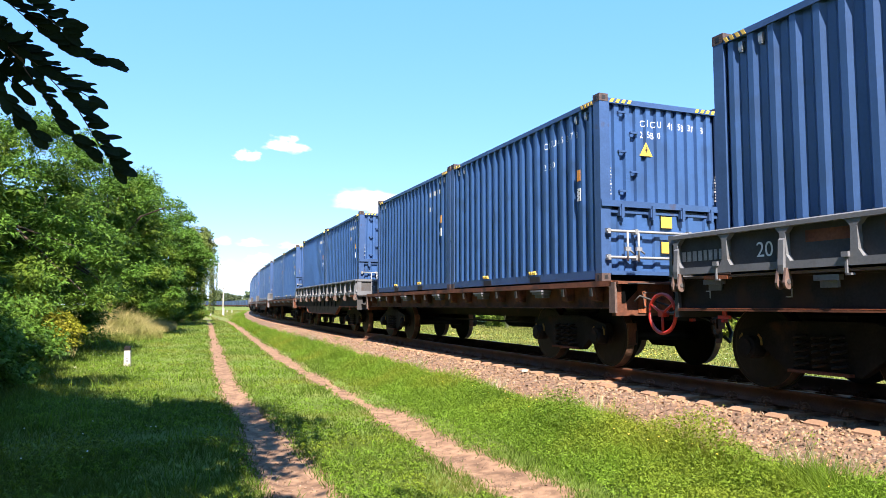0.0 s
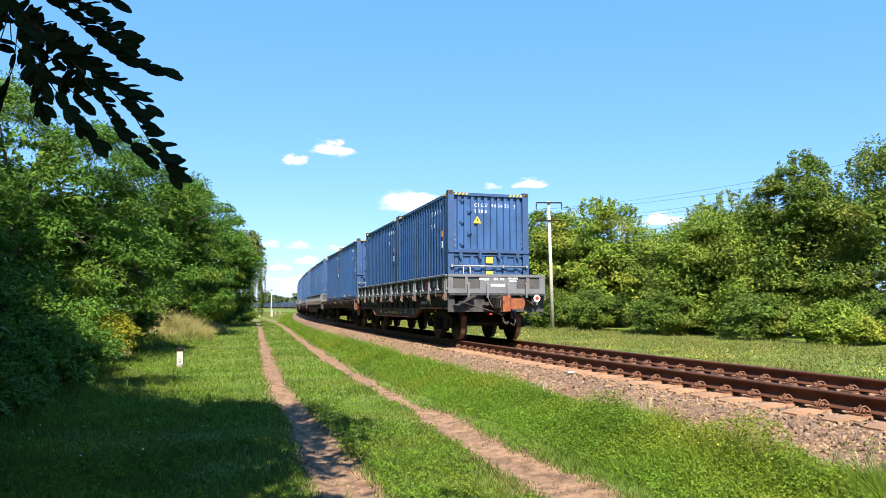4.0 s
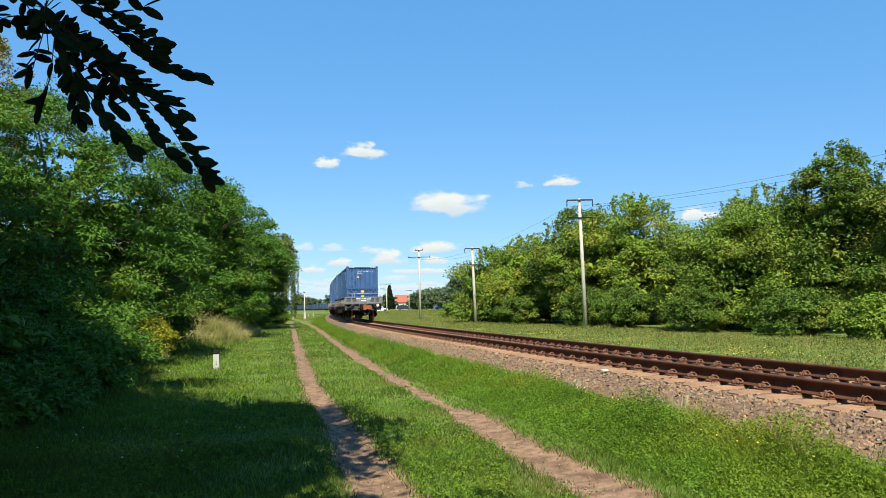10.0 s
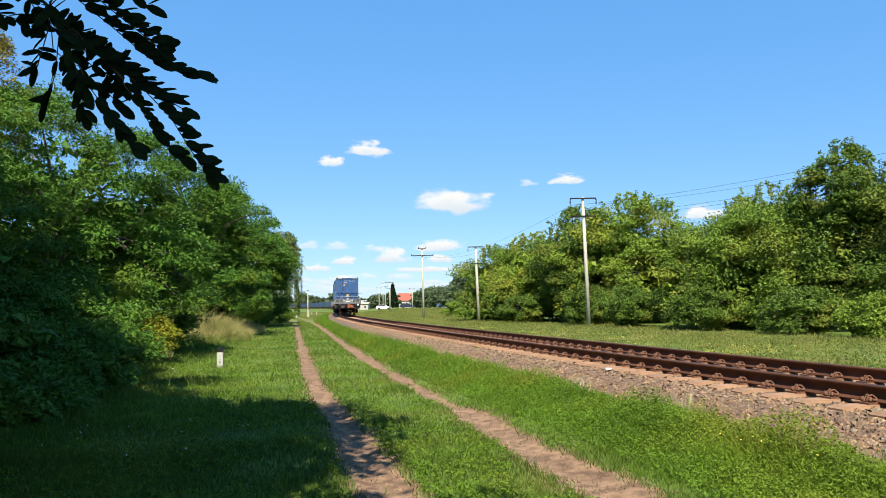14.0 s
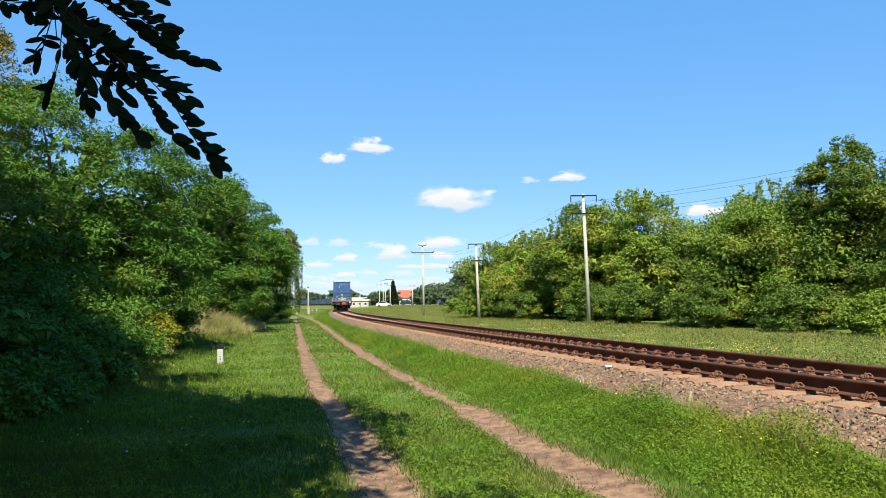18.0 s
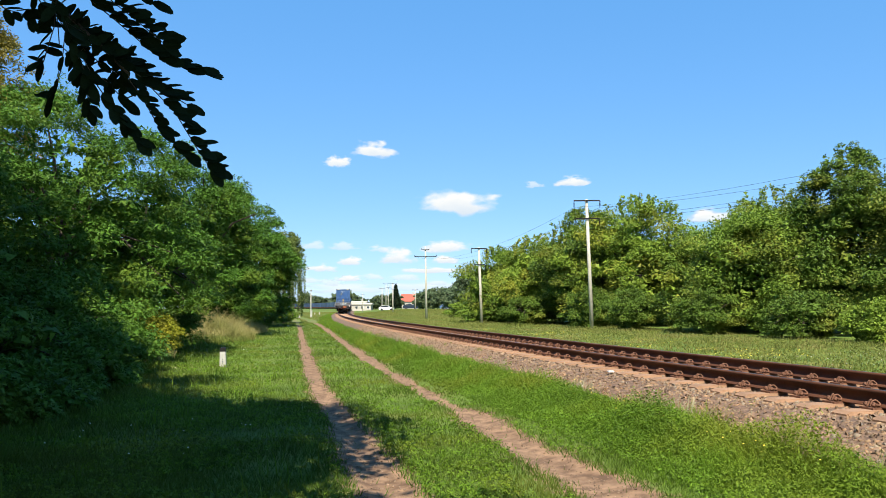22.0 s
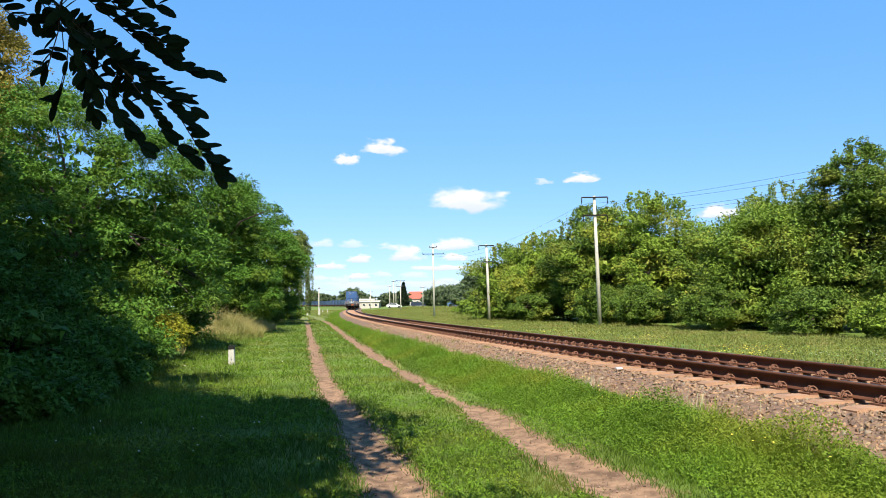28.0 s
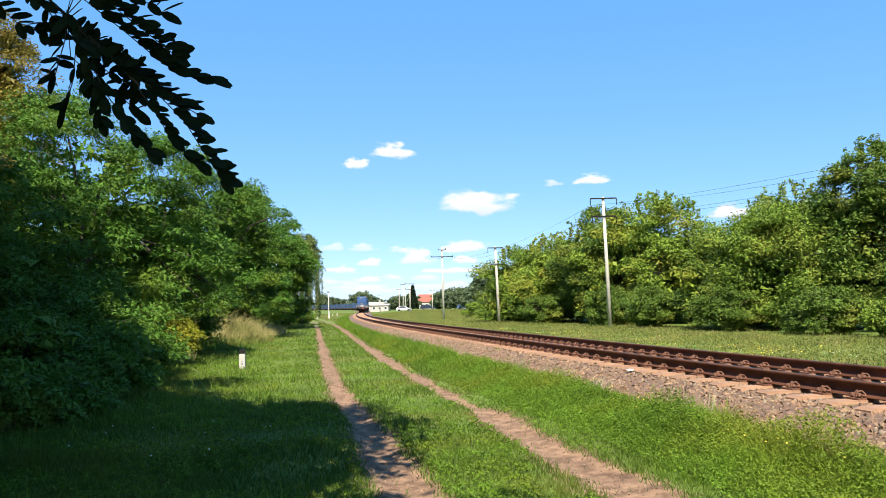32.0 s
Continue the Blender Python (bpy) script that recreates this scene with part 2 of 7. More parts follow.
def ground_mat():
    m = mat("ground_grass_and_earth", (0.092, 0.138, 0.022), 0.95, 0, 0.3, 0.5, 13, 1.0, spots=(0.128, 0.148, 0.030), spot_level=0.55, spot_scale=0.35, spec=0.2)
    n, l = m.node_tree.nodes, m.node_tree.links
    b = n["Principled BSDF"]
    green = b.inputs["Base Color"].links[0].from_socket
    at = n.new("ShaderNodeAttribute")
    at.attribute_name = "earth"
    co = n.new("ShaderNodeTexCoord").outputs["Object"]

    def noise_of(s):
        t = n.new("ShaderNodeTexNoise")
        t.inputs["Scale"].default_value, t.inputs["Detail"].default_value = s, 6
        l.new(co, t.inputs["Vector"])
        return t.outputs["Fac"]
    ramp = n.new("ShaderNodeValToRGB")
    ramp.color_ramp.elements[0].position, ramp.color_ramp.elements[0].color = 0.32, (0.105, 0.062, 0.038, 1)
    ramp.color_ramp.elements[1].position, ramp.color_ramp.elements[1].color = 0.68, (0.278, 0.170, 0.102, 1)
    l.new(noise_of(7.0), ramp.inputs[0])
    add = n.new("ShaderNodeMath")
    add.operation = "MULTIPLY_ADD"
    l.new(noise_of(11.0), add.inputs[0])
    add.inputs[1].default_value = 0.6
    patchy = n.new("ShaderNodeMath")
    patchy.operation = "MULTIPLY_ADD"
    l.new(noise_of(2.6), patchy.inputs[0])
    patchy.inputs[1].default_value = 0.8
    l.new(at.outputs["Fac"], patchy.inputs[2])
    l.new(patchy.outputs[0], add.inputs[2])
    r = n.new("ShaderNodeMapRange")
    for i, x in zip(range(1, 5), (1.04, 1.26, 0, 1)):
        r.inputs[i].default_value = x
    l.new(add.outputs[0], r.inputs[0])
    x = n.new("ShaderNodeMix")
    x.data_type = "RGBA"
    l.new(r.outputs[0], x.inputs[0])
    l.new(green, x.inputs[6])
    l.new(ramp.outputs[0], x.inputs[7])
    l.new(x.outputs[2], b.inputs["Base Color"])
    return m


M["ground"] = ground_mat()


# ---- mesh helpers ----
def box(bm, x0, x1, y0, y1, z0, z1, m=None):
    v = [bm.verts.new((x, y, z)) for x in (x0, x1) for y in (y0, y1) for z in (z0, z1)]
    if m is not None:
        for p in v:
            p.co = m @ p.co
    for f in ((0, 1, 3, 2), (4, 6, 7, 5), (0, 4, 5, 1), (2, 3, 7, 6), (0, 2, 6, 4), (1, 5, 7, 3)):
        bm.faces.new([v[i] for i in f])
    return v


def rod(bm, a, b, r0, r1=None, seg=8, caps=True):
    """A round bar from a to b, tapering from r0 to r1."""
    a, b = Vector(a), Vector(b)
    r1 = r0 if r1 is None else r1
    q = (b - a).to_track_quat("Z", "Y")
    rings = []
    for p, r in ((a, r0), (b, r1)):
        rings.append([bm.verts.new(p + q @ Vector((r * math.cos(2 * math.pi * i / seg), r * math.sin(2 * math.pi * i / seg), 0))) for i in range(seg)])
    for i in range(seg):
        j = (i + 1) % seg
        bm.faces.new((rings[0][i], rings[0][j], rings[1][j], rings[1][i])).smooth = True
    if caps:
        bm.faces.new(rings[0][::-1])
        bm.faces.new(rings[1])


def tube(bm, pts, r, seg=6, closed=False):
    """One bent round bar through the points."""
    pts = [Vector(p) for p in pts]
    rings, n = [], len(pts)
    for i, p in enumerate(pts):
        a = pts[i - 1] if i or closed else p
        b = pts[(i + 1) % n] if i < n - 1 or closed else p
        q = (b - a).to_track_quat("Z", "Y")
        rings.append([bm.verts.new(p + q @ Vector((r * math.cos(2 * math.pi * k / seg), r * math.sin(2 * math.pi * k / seg), 0))) for k in range(seg)])
    for i in range(n if closed else n - 1):
        g, h = rings[i], rings[(i + 1) % n]
        for k in range(seg):
            bm.faces.new((g[k], g[(k + 1) % seg], h[(k + 1) % seg], h[k])).smooth = True
    if not closed:
        bm.faces.new(rings[0][::-1])
        bm.faces.new(rings[-1])


def plate(bm, pts, axis, a, b):
    """A flat plate: the outline pts (pairs in the other two axes) carried along the axis from a to b."""
    def put(p, d):
        c = list(p)
        c.insert(axis, d)
        return bm.verts.new(c)
    lo, hi = [put(p, a) for p in pts], [put(p, b) for p in pts]
    bm.faces.new(lo[::-1])
    bm.faces.new(hi)
    for i in range(len(pts)):
        j = (i + 1) % len(pts)
        bm.faces.new((lo[i], lo[j], hi[j], hi[i]))


def mesh_of(bm, name, material):
    bmesh.ops.recalc_face_normals(bm, faces=bm.faces)
    me = bpy.data.meshes.new(name)
    bm.to_mesh(me)
    bm.free()
    me.materials.append(material)
    return me


def part(name, bm, material, parent=None, label=""):
    ob = new(name, mesh_of(bm, name, material) if isinstance(bm, bmesh.types.BMesh) else bm)
    if parent is not None:
        ob.parent = parent
    if label:
        tagged(ob, label)
    return ob


def raw_mesh(name, verts, faces, material, smooth=False):
    """A mesh from arrays; all faces have the same number of corners."""
    verts, faces = np.asarray(verts, np.float32), np.asarray(faces, np.int32)
    me = bpy.data.meshes.new(name)
    k = faces.shape[1]
    me.vertices.add(len(verts))
    me.vertices.foreach_set("co", verts.ravel())
    me.loops.add(faces.size)
    me.loops.foreach_set("vertex_index", faces.ravel())
    me.polygons.add(len(faces))
    me.polygons.foreach_set("loop_start", np.arange(0, faces.size, k, dtype=np.int32))
    if smooth:
        me.polygons.foreach_set("use_smooth", np.ones(len(faces), bool))
    me.update(calc_edges=True)
    me.materials.append(material)
    return me


def empty(name, m=None):
    ob = new(name)
    ob.empty_display_size = 0.2
    if m is not None:
        ob.matrix_basis = m
    return ob


# ---- the line of the track ----
BEND_AT = (-60, -10, 30, 60, 90, 120, 160, 200, 250, 320, 420, 600, 1200)
BEND = (-0.00126, -0.00126, -0.00127, -0.00133, -0.00084, -0.00044, -0.00025, -0.00023, 0.0001, 0.0006, 0.0011, 0.0018, 0.0018)
S_ALL = np.arange(-60, 1100.25, 0.5)
_k = np.interp(S_ALL, BEND_AT, BEND)
TH = np.concatenate([[0], np.cumsum((_k[1:] + _k[:-1]) / 4)])
TH += 0.28235 - np.interp(0, S_ALL, TH)


def _sum(a):
    return np.concatenate([[0], np.cumsum((a[1:] + a[:-1]) / 4)])


TX, TY = _sum(-np.sin(TH)), _sum(np.cos(TH))
TX += 7.7257 - np.interp(0, S_ALL, TX)
TY -= np.interp(0, S_ALL, TY)
RAIL_Z = 0.666


def track(s, side=0.0):
    """The point of the track's axis at s metres, or side metres to its right, and the heading."""
    x, y, h = (float(np.interp(s, S_ALL, a)) for a in (TX, TY, TH))
    return x + math.cos(h) * side, y + math.sin(h) * side, h


def beside(x, y):
    """Where points lie along and to the right of the track."""
    x, y = np.asarray(x, float), np.asarray(y, float)
    s = y / 0.975
    for _ in range(6):
        h = np.interp(s, S_ALL, TH)
        dx, dy = x - np.interp(s, S_ALL, TX), y - np.interp(s, S_ALL, TY)
        s = s + dx * -np.sin(h) + dy * np.cos(h)
    h = np.interp(s, S_ALL, TH)
    return s, (x - np.interp(s, S_ALL, TX)) * np.cos(h) + (y - np.interp(s, S_ALL, TY)) * np.sin(h)


# ---- ground ----
def smooth_noise(x, y, size, seed=0):
    """Value noise on arrays, about -1 to 1."""
    g = np.random.RandomState(seed).uniform(-1, 1, (64, 64))
    u, v = x / size, y / size
    i, j = np.floor(u).astype(int), np.floor(v).astype(int)
    a, b = u - i, v - j
    a, b = a * a * (3 - 2 * a), b * b * (3 - 2 * b)
    def at(p, q):
        return g[p % 64, q % 64]
    return (at(i, j) * (1 - a) + at(i + 1, j) * a) * (1 - b) + (at(i, j + 1) * (1 - a) + at(i + 1, j + 1) * a) * b


RUT_Y = (-20, 0, 6.2, 8, 11, 15.1, 27.6, 53.6, 90, 130)
RUT_LEFT = (0.9, 0.2, -0.52, -0.96, -1.70, -2.79, -5.56, -11.15, -19.3, -30)
RUT_RIGHT = (4.6, 2.6, 1.43, 0.93, 0.30, -0.84, -3.75, -9.3, -17.5, -28)


def rut_distance(x, y):
    """How far a point lies from the middle of the nearer wheel rut."""
    return np.minimum(np.abs(x - np.interp(y, RUT_Y, RUT_LEFT)) * 0.97, np.abs(x - np.interp(y, RUT_Y, RUT_RIGHT)) * 0.92)


def rut_half(x, y):
    return 0.17 + 0.06 * smooth_noise(x, y, 1.7, 4) + 0.03 * smooth_noise(x, y, 0.5, 5) + 0.11 * np.clip((12 - y) / 5, 0, 1)


def ground_z(x, y):
    x, y = np.asarray(x, float), np.asarray(y, float)
    z = 0.03 * smooth_noise(x, y, 2.3, 1) + 0.015 * smooth_noise(x, y, 0.7, 2)
    d = rut_distance(x, y)
    z = z - 0.06 * np.exp(-(d / 0.22) ** 2)
    s, side = beside(x, y)
    z = z + 0.10 * np.clip((side + 4.0) / 1.5, 0, 1) * (side < 30)
    z = z + 0.5 * np.clip((-side - 9.5) / 8, 0, 1) * np.clip((y - 8) / 20, 0, 1) * np.clip((150 - y) / 60, 0, 1)
    z = z + 0.8 * np.clip((y - 95) / 80, 0, 1) * np.clip((side - 5) / 10, 0, 1) * (y < 3000)
    return z


def axis(points):
    out = []
    for (a, b, d) in points:
        out += list(np.arange(a, b, d))
    return np.array(out)


gx = axis([(-3000, -600, 400), (-600, -100, 50), (-100, -30, 5), (-30, -14, 0.8), (-14, 8, 0.16), (8, 20, 0.6), (20, 100, 5), (100, 600, 50), (600, 3001, 400)])
gy = axis([(-3000, -600, 400), (-600, -60, 60), (-60, 0, 5), (0, 3, 0.5), (3, 30, 0.16), (30, 60, 0.4), (60, 130, 1.5), (130, 400, 15), (400, 4401, 400)])
GX, GY = np.meshgrid(gx, gy)
gz = ground_z(GX, GY)
idx = np.arange(GX.size).reshape(GX.shape)
gf = np.stack([idx[:-1, :-1], idx[:-1, 1:], idx[1:, 1:], idx[1:, :-1]], -1).reshape(-1, 4)
gm = raw_mesh("ground", np.stack([GX, GY, gz], -1).reshape(-1, 3), gf, M["ground"], True)
earth = np.exp(-(rut_distance(GX, GY) / (rut_half(GX, GY) * 1.5)) ** 2) * (np.abs(GY - 50) < 80)
gm.attributes.new("earth", "FLOAT", "POINT").data.foreach_set("value", earth.ravel().astype(np.float32))
ground = tagged(new("ground", gm), "green grass ground with two worn earth wheel ruts", "ground", kind="structure")


# ---- track ----
def sweep(section, s_from, s_to, step, material, name, closed=True):
    """The section (side, z pairs) carried along the track."""
    ss = np.arange(s_from, s_to + step / 2, step)
    v = []
    for s in ss:
        for side, z in section:
            x, y, _ = track(s, side)
            v.append((x, y, z))
    k = len(section)
    f = [(i * k + j, i * k + (j + 1) % k, (i + 1) * k + (j + 1) % k, (i + 1) * k + j) for i in range(len(ss) - 1) for j in range(k if closed else k - 1)]
    return raw_mesh(name, v, f, material)


railway = tagged(empty("railway_track"), "single rusty railway track on concrete sleepers and reddish ballast", "railway track", kind="structure")
bed_section = [(-2.9, -0.05), (-2.35, 0.10), (-1.95, 0.28), (-1.62, 0.385), (-1.36, 0.425), (-0.95, 0.435), (0, 0.43), (1.3, 0.43), (1.6, 0.38), (2.3, 0.12), (2.9, -0.05)]
part("ballast_bed", sweep(bed_section, -50, 420, 1.0, M["bed"], "ballast_bed", False), None, railway, "reddish grey crushed stone ballast")
RAIL = [(-0.075, 0), (0.075, 0), (0.075, 0.012), (0.02, 0.03), (0.01, 0.05), (0.01, 0.125), (0.036, 0.14), (0.036, 0.168), (0.028, 0.179),
        (-0.028, 0.179), (-0.036, 0.168), (-0.036, 0.14), (-0.01, 0.125), (-0.01, 0.05), (-0.02, 0.03), (-0.075, 0.012)]
for side in (-0.797, 0.797):
    rail = part("rail", sweep([(side + a, RAIL_Z - 0.18 + b) for a, b in RAIL], -50, 420, 1.0, M["rail"], "rail"), None, railway)
    part("running_top", sweep([(side - 0.024, RAIL_Z - 0.004), (side + 0.024, RAIL_Z - 0.004), (side + 0.024, RAIL_Z), (side - 0.024, RAIL_Z)],
                              -50, 420, 1.0, M["rail_top"], "running_top"), None, rail, "rail top worn smooth by wheels")

# ---- trees ----
def leaf_cloud(rng, centres, radii, per, size, droop=0.35, flat=0.5, aspect=0.42, pointed=False):
    """Leaves as folded diamonds, or as simple pointed ones, in domed sprays round the centres. Returns vertices and faces."""
    n = len(centres) * per
    c = np.repeat(centres, per, 0)
    r = np.repeat(radii, per)
    d = rng.normal(size=(n, 3))
    d /= np.linalg.norm(d, axis=1)[:, None]
    d[:, 2] = d[:, 2] * flat + 0.12
    k = rng.uniform(0.25, 1, n) ** 0.6
    p = c + d * (r * k)[:, None]
    p[:, 2] -= droop * r * (np.hypot(d[:, 0], d[:, 1]) * k) ** 2
    axis_dir = d * [1, 1, 0.4] + rng.normal(size=(n, 3)) * 0.55 + [0, 0, -0.25]
    axis_dir /= np.linalg.norm(axis_dir, axis=1)[:, None]
    up = rng.normal(size=(n, 3)) * 0.38 + d * 0.85 + [0, 0, 0.6]
    across = np.cross(axis_dir, up)
    across /= np.linalg.norm(across, axis=1)[:, None] + 1e-9
    nrm = np.cross(across, axis_dir)
    s = size * rng.uniform(0.6, 1.35, n)[:, None]
    a, b = p - axis_dir * s * 0.5, p + axis_dir * s * 0.5
    w = across * s * aspect * 0.5
    lift = nrm * s * 0.08
    if pointed:
        return np.stack([a - w, a + w, b], 1).reshape(-1, 3), np.arange(n * 3).reshape(-1, 3)
    v = np.stack([a, p + w + lift, b, p - w + lift], 1).reshape(-1, 3)
    f = np.arange(n * 4).reshape(-1, 4)
    return v, f


def frond_cloud(rng, centres, radii, per, length, pairs=6, droop=0.45):
    """Feathery compound leaves: from every centre stalks reach out and hang over, with pairs of leaflets along them."""
    n = len(centres) * per
    c, r = np.repeat(centres, per, 0), np.repeat(radii, per)
    d = rng.normal(size=(n, 3))
    d /= np.linalg.norm(d, axis=1)[:, None]
    d[:, 2] = d[:, 2] * 0.55 + 0.1
    start = c + d * (r * rng.uniform(0.05, 0.75, n))[:, None]
    start[:, 2] -= 0.3 * r * np.hypot(d[:, 0], d[:, 1]) ** 2
    out = d * [1, 1, 0.5] + rng.normal(size=(n, 3)) * 0.3 + [0, 0, 0.12]
    out /= np.linalg.norm(out, axis=1)[:, None]
    side = np.cross(out, rng.normal(size=(n, 3)) * 0.6 + [0, 0, 1])
    side /= np.linalg.norm(side, axis=1)[:, None]
    size = (length * rng.uniform(0.7, 1.3, n))[:, None]
    tri = []
    for j in range(pairs + 1):
        t = (j + 0.8) / (pairs + 0.8)
        p = start + out * size * t - np.array([0, 0, droop]) * size * t * t
        along = out - np.array([0, 0, 2 * droop * t])
        leaf = size * (0.30 - 0.08 * t)
        if j == pairs:
            tri.append(np.stack([p - side * leaf * 0.22, p + side * leaf * 0.22, p + along * leaf], 1))
            continue
        for sign in (-1, 1):
            tip = p + side * sign * leaf + along * leaf * 0.35 - [0, 0, 0.02]
            tri.append(np.stack([p - along * leaf * 0.3, p + along * leaf * 0.34, tip], 1))
    v = np.stack(tri, 1).reshape(-1, 3)
    return v, np.arange(len(v)).reshape(-1, 3)


def crown_points(rng, n, rx, ry, z0, z1, bumps=0.25):
    """Spray centres, most of them near the skin of an uneven rounded crown."""
    d = rng.normal(size=(n, 3))
    d /= np.linalg.norm(d, axis=1)[:, None]
    lob = 1 + bumps * np.sin(d[:, 0] * 5 + rng.uniform(0, 6)) * np.cos(d[:, 1] * 4 + rng.uniform(0, 6)) + bumps * 0.6 * np.sin(d[:, 2] * 7 + d[:, 0] * 3 + rng.uniform(0, 6))
    k = rng.uniform(0.35, 1, n) ** 0.25 * lob
    h = (z1 - z0) / 2
    z = z0 + h + d[:, 2] * h * np.minimum(k, 1.1)
    wide = np.where(d[:, 2] < 0, 1 + 0.25 * -d[:, 2], 1.0)
    return np.stack([d[:, 0] * rx * k * wide, d[:, 1] * ry * k * wide, z], 1)


def limbs(rng, height, tips, r=0.16):
    """A tapered trunk with limbs that reach towards the crown."""
    bm = bmesh.new()
    p = Vector((0, 0, -0.1))
    for i in range(4):
        q = Vector((rng.normal() * 0.08 * i, rng.normal() * 0.08 * i, height * (i + 1) / 4))
        rod(bm, p, q, r * (1 - i * 0.2), r * (0.8 - i * 0.2), 8, i == 0)
        p = q
    for t in tips:
        t = Vector(t)
        a = Vector((0, 0, height * rng.uniform(0.35, 0.9)))
        m = a.lerp(t, 0.5) + Vector((0, 0, 0.15 * (t - a).length))
        rod(bm, a, m, r * 0.42, r * 0.25, 6, False)
        rod(bm, m, t, r * 0.25, r * 0.08, 5, False)
    return bm


def tree(name, label, seed, rx, ry, z0, z1, material, sprays=230, per=110, size=0.15, spray=0.75, aspect=0.42, category="tree", droop=0.35, bumps=0.2, shoots=0, core=0.8, fronds=0.0, pairs=6, cone=0.0):
    rng = np.random.RandomState(seed)
    c = crown_points(rng, sprays, rx, ry, z0, z1, bumps)
    taper = 1 - cone * np.clip((c[:, 2] - z0) / (z1 - z0) - 0.25, 0, 1)
    c[:, :2] *= taper[:, None]
    r = taper * rng.uniform(0.6, 1.25, len(c)) * spray
    c[:, 2] = np.maximum(c[:, 2], 0.25)
    if fronds:
        v, f = frond_cloud(rng, c, r, int(per * 0.5), fronds, pairs)
        v2, f2 = leaf_cloud(rng, c, r * 0.92, int(per * 3.2), fronds * 0.5, 0.5, 0.45, 0.55, True)
        f = np.concatenate([f, f2 + len(v)])
        v = np.concatenate([v, v2])
    else:
        v, f = leaf_cloud(rng, c, r, int(per * 1.75), size * 0.70, droop, aspect=min(0.62, aspect * 1.45), pointed=True)
    if shoots:
        tips = []
        for k in range(shoots):
            a, q = rng.uniform(0, 6.28), rng.uniform(0, 0.85) ** 0.6
            p = np.array([math.cos(a) * rx * q * (1 - 0.75 * cone), math.sin(a) * ry * q * (1 - 0.75 * cone), z0 + (z1 - z0) * (0.5 + 0.5 * math.sqrt(1 - q * q))])
            for j in range(5):
                tips.append(p + [0.04 * j * rng.normal(), 0.04 * j * rng.normal(), 0.19 * j])
        v2, f2 = leaf_cloud(rng, np.array(tips), np.full(len(tips), 0.15), 16, size * 0.7, 0.1, 0.9, aspect, True)
        f = np.concatenate([f, f2 + len(v)])
        v = np.concatenate([v, v2])
    # oversized inner leaves, added to close the crown and darken its gaps
    inner = crown_points(rng, int(sprays * core), rx * (0.66 - 0.3 * cone), ry * (0.66 - 0.3 * cone), z0 + 0.1 * (z1 - z0), z1 - 0.2 * (z1 - z0), bumps)
    v2, f2 = leaf_cloud(rng, inner, np.full(len(inner), spray * 0.7), 24, size * 1.5, droop, aspect=0.7, pointed=True)
    f = np.concatenate([f, f2 + len(v)])
    v = np.concatenate([v, v2])
    v[:, 2] = np.maximum(v[:, 2], 0.02)
    ob = tagged(empty(name), label, category)
    part("trunk", limbs(rng, max(0.6, z1 * 0.62), c[rng.choice(len(c), 14, False)], 0.022 * z1 + 0.02), M["bark"], ob)
    part("crown", raw_mesh("crown", v, f, material), None, ob)
    return ob


def stand(ob, x, y, turn=0.0, size=1.0):
    ob.matrix_basis = Matrix.LocRotScale((x, y, float(ground_z(x, y))), Euler((0, 0, radians(turn))), (size, size, size))
    return ob


LO = M["leaf_locust"]
stand(tree("locust_tree", "broad green locust tree with feathery leaves beside the path", 11, 3.9, 4.2, 0.2, 8.1, LO, 185, 110, 0.16, 0.85, bumps=0.26, fronds=0.205, pairs=5), -12.2, 22.0)
stand(tree("locust_tree", "bushy green locust tree hanging to the ground", 12, 3.3, 3.6, 0.1, 4.9, LO, 165, 105, 0.15, 0.75, bumps=0.26, fronds=0.175, pairs=5), -11.6, 14.2)
stand(tree("locust_tree", "young green locust tree at the edge of the meadow", 17, 2.2, 2.6, 0.1, 6.3, LO, 120, 100, 0.15, 0.75, fronds=0.20, pairs=5), -10.9, 25)
stand(tree("locust_tree", "dense dark green locust tree by the path", 13, 3.7, 4.6, 0.2, 10.2, LO, 185, 95, 0.24, 1.0, bumps=0.26, fronds=0.29, pairs=4), -14.6, 41.5)
stand(tree("locust_tree", "tall green locust tree at the end of the row", 14, 4.0, 5, 0.2, 11.0, LO, 210, 85, 0.36, 1.1, fronds=0.40, pairs=3), -17.0, 57.0)
stand(tree("locust_tree", "green locust tree in the second row", 15, 4.2, 5, 0.4, 8.0, LO, 150, 40, 0.38, 1.1, fronds=0.34, pairs=3), -19.0, 32.0)
stand(tree("locust_tree", "green locust tree in the second row", 18, 4.2, 4.5, 0.4, 6.2, LO, 150, 40, 0.36, 1.1, fronds=0.32, pairs=3), -18.5, 19.5)
stand(tree("locust_tree", "young locust tree with leaves turning yellow", 20, 1.3, 1.4, 3.2, 6.4, M["leaf_turning"], 50, 70, 0.09, 0.7, fronds=0.2, core=0.3), -13.6, 17.6)
stand(tree("birch_tree", "tall birch with golden green leaves behind the locusts", 16, 1.9, 1.9, 5.5, 13.3, M["leaf_gold"], 220, 90, 0.16, 0.6, 0.6), -18.6, 27.0)


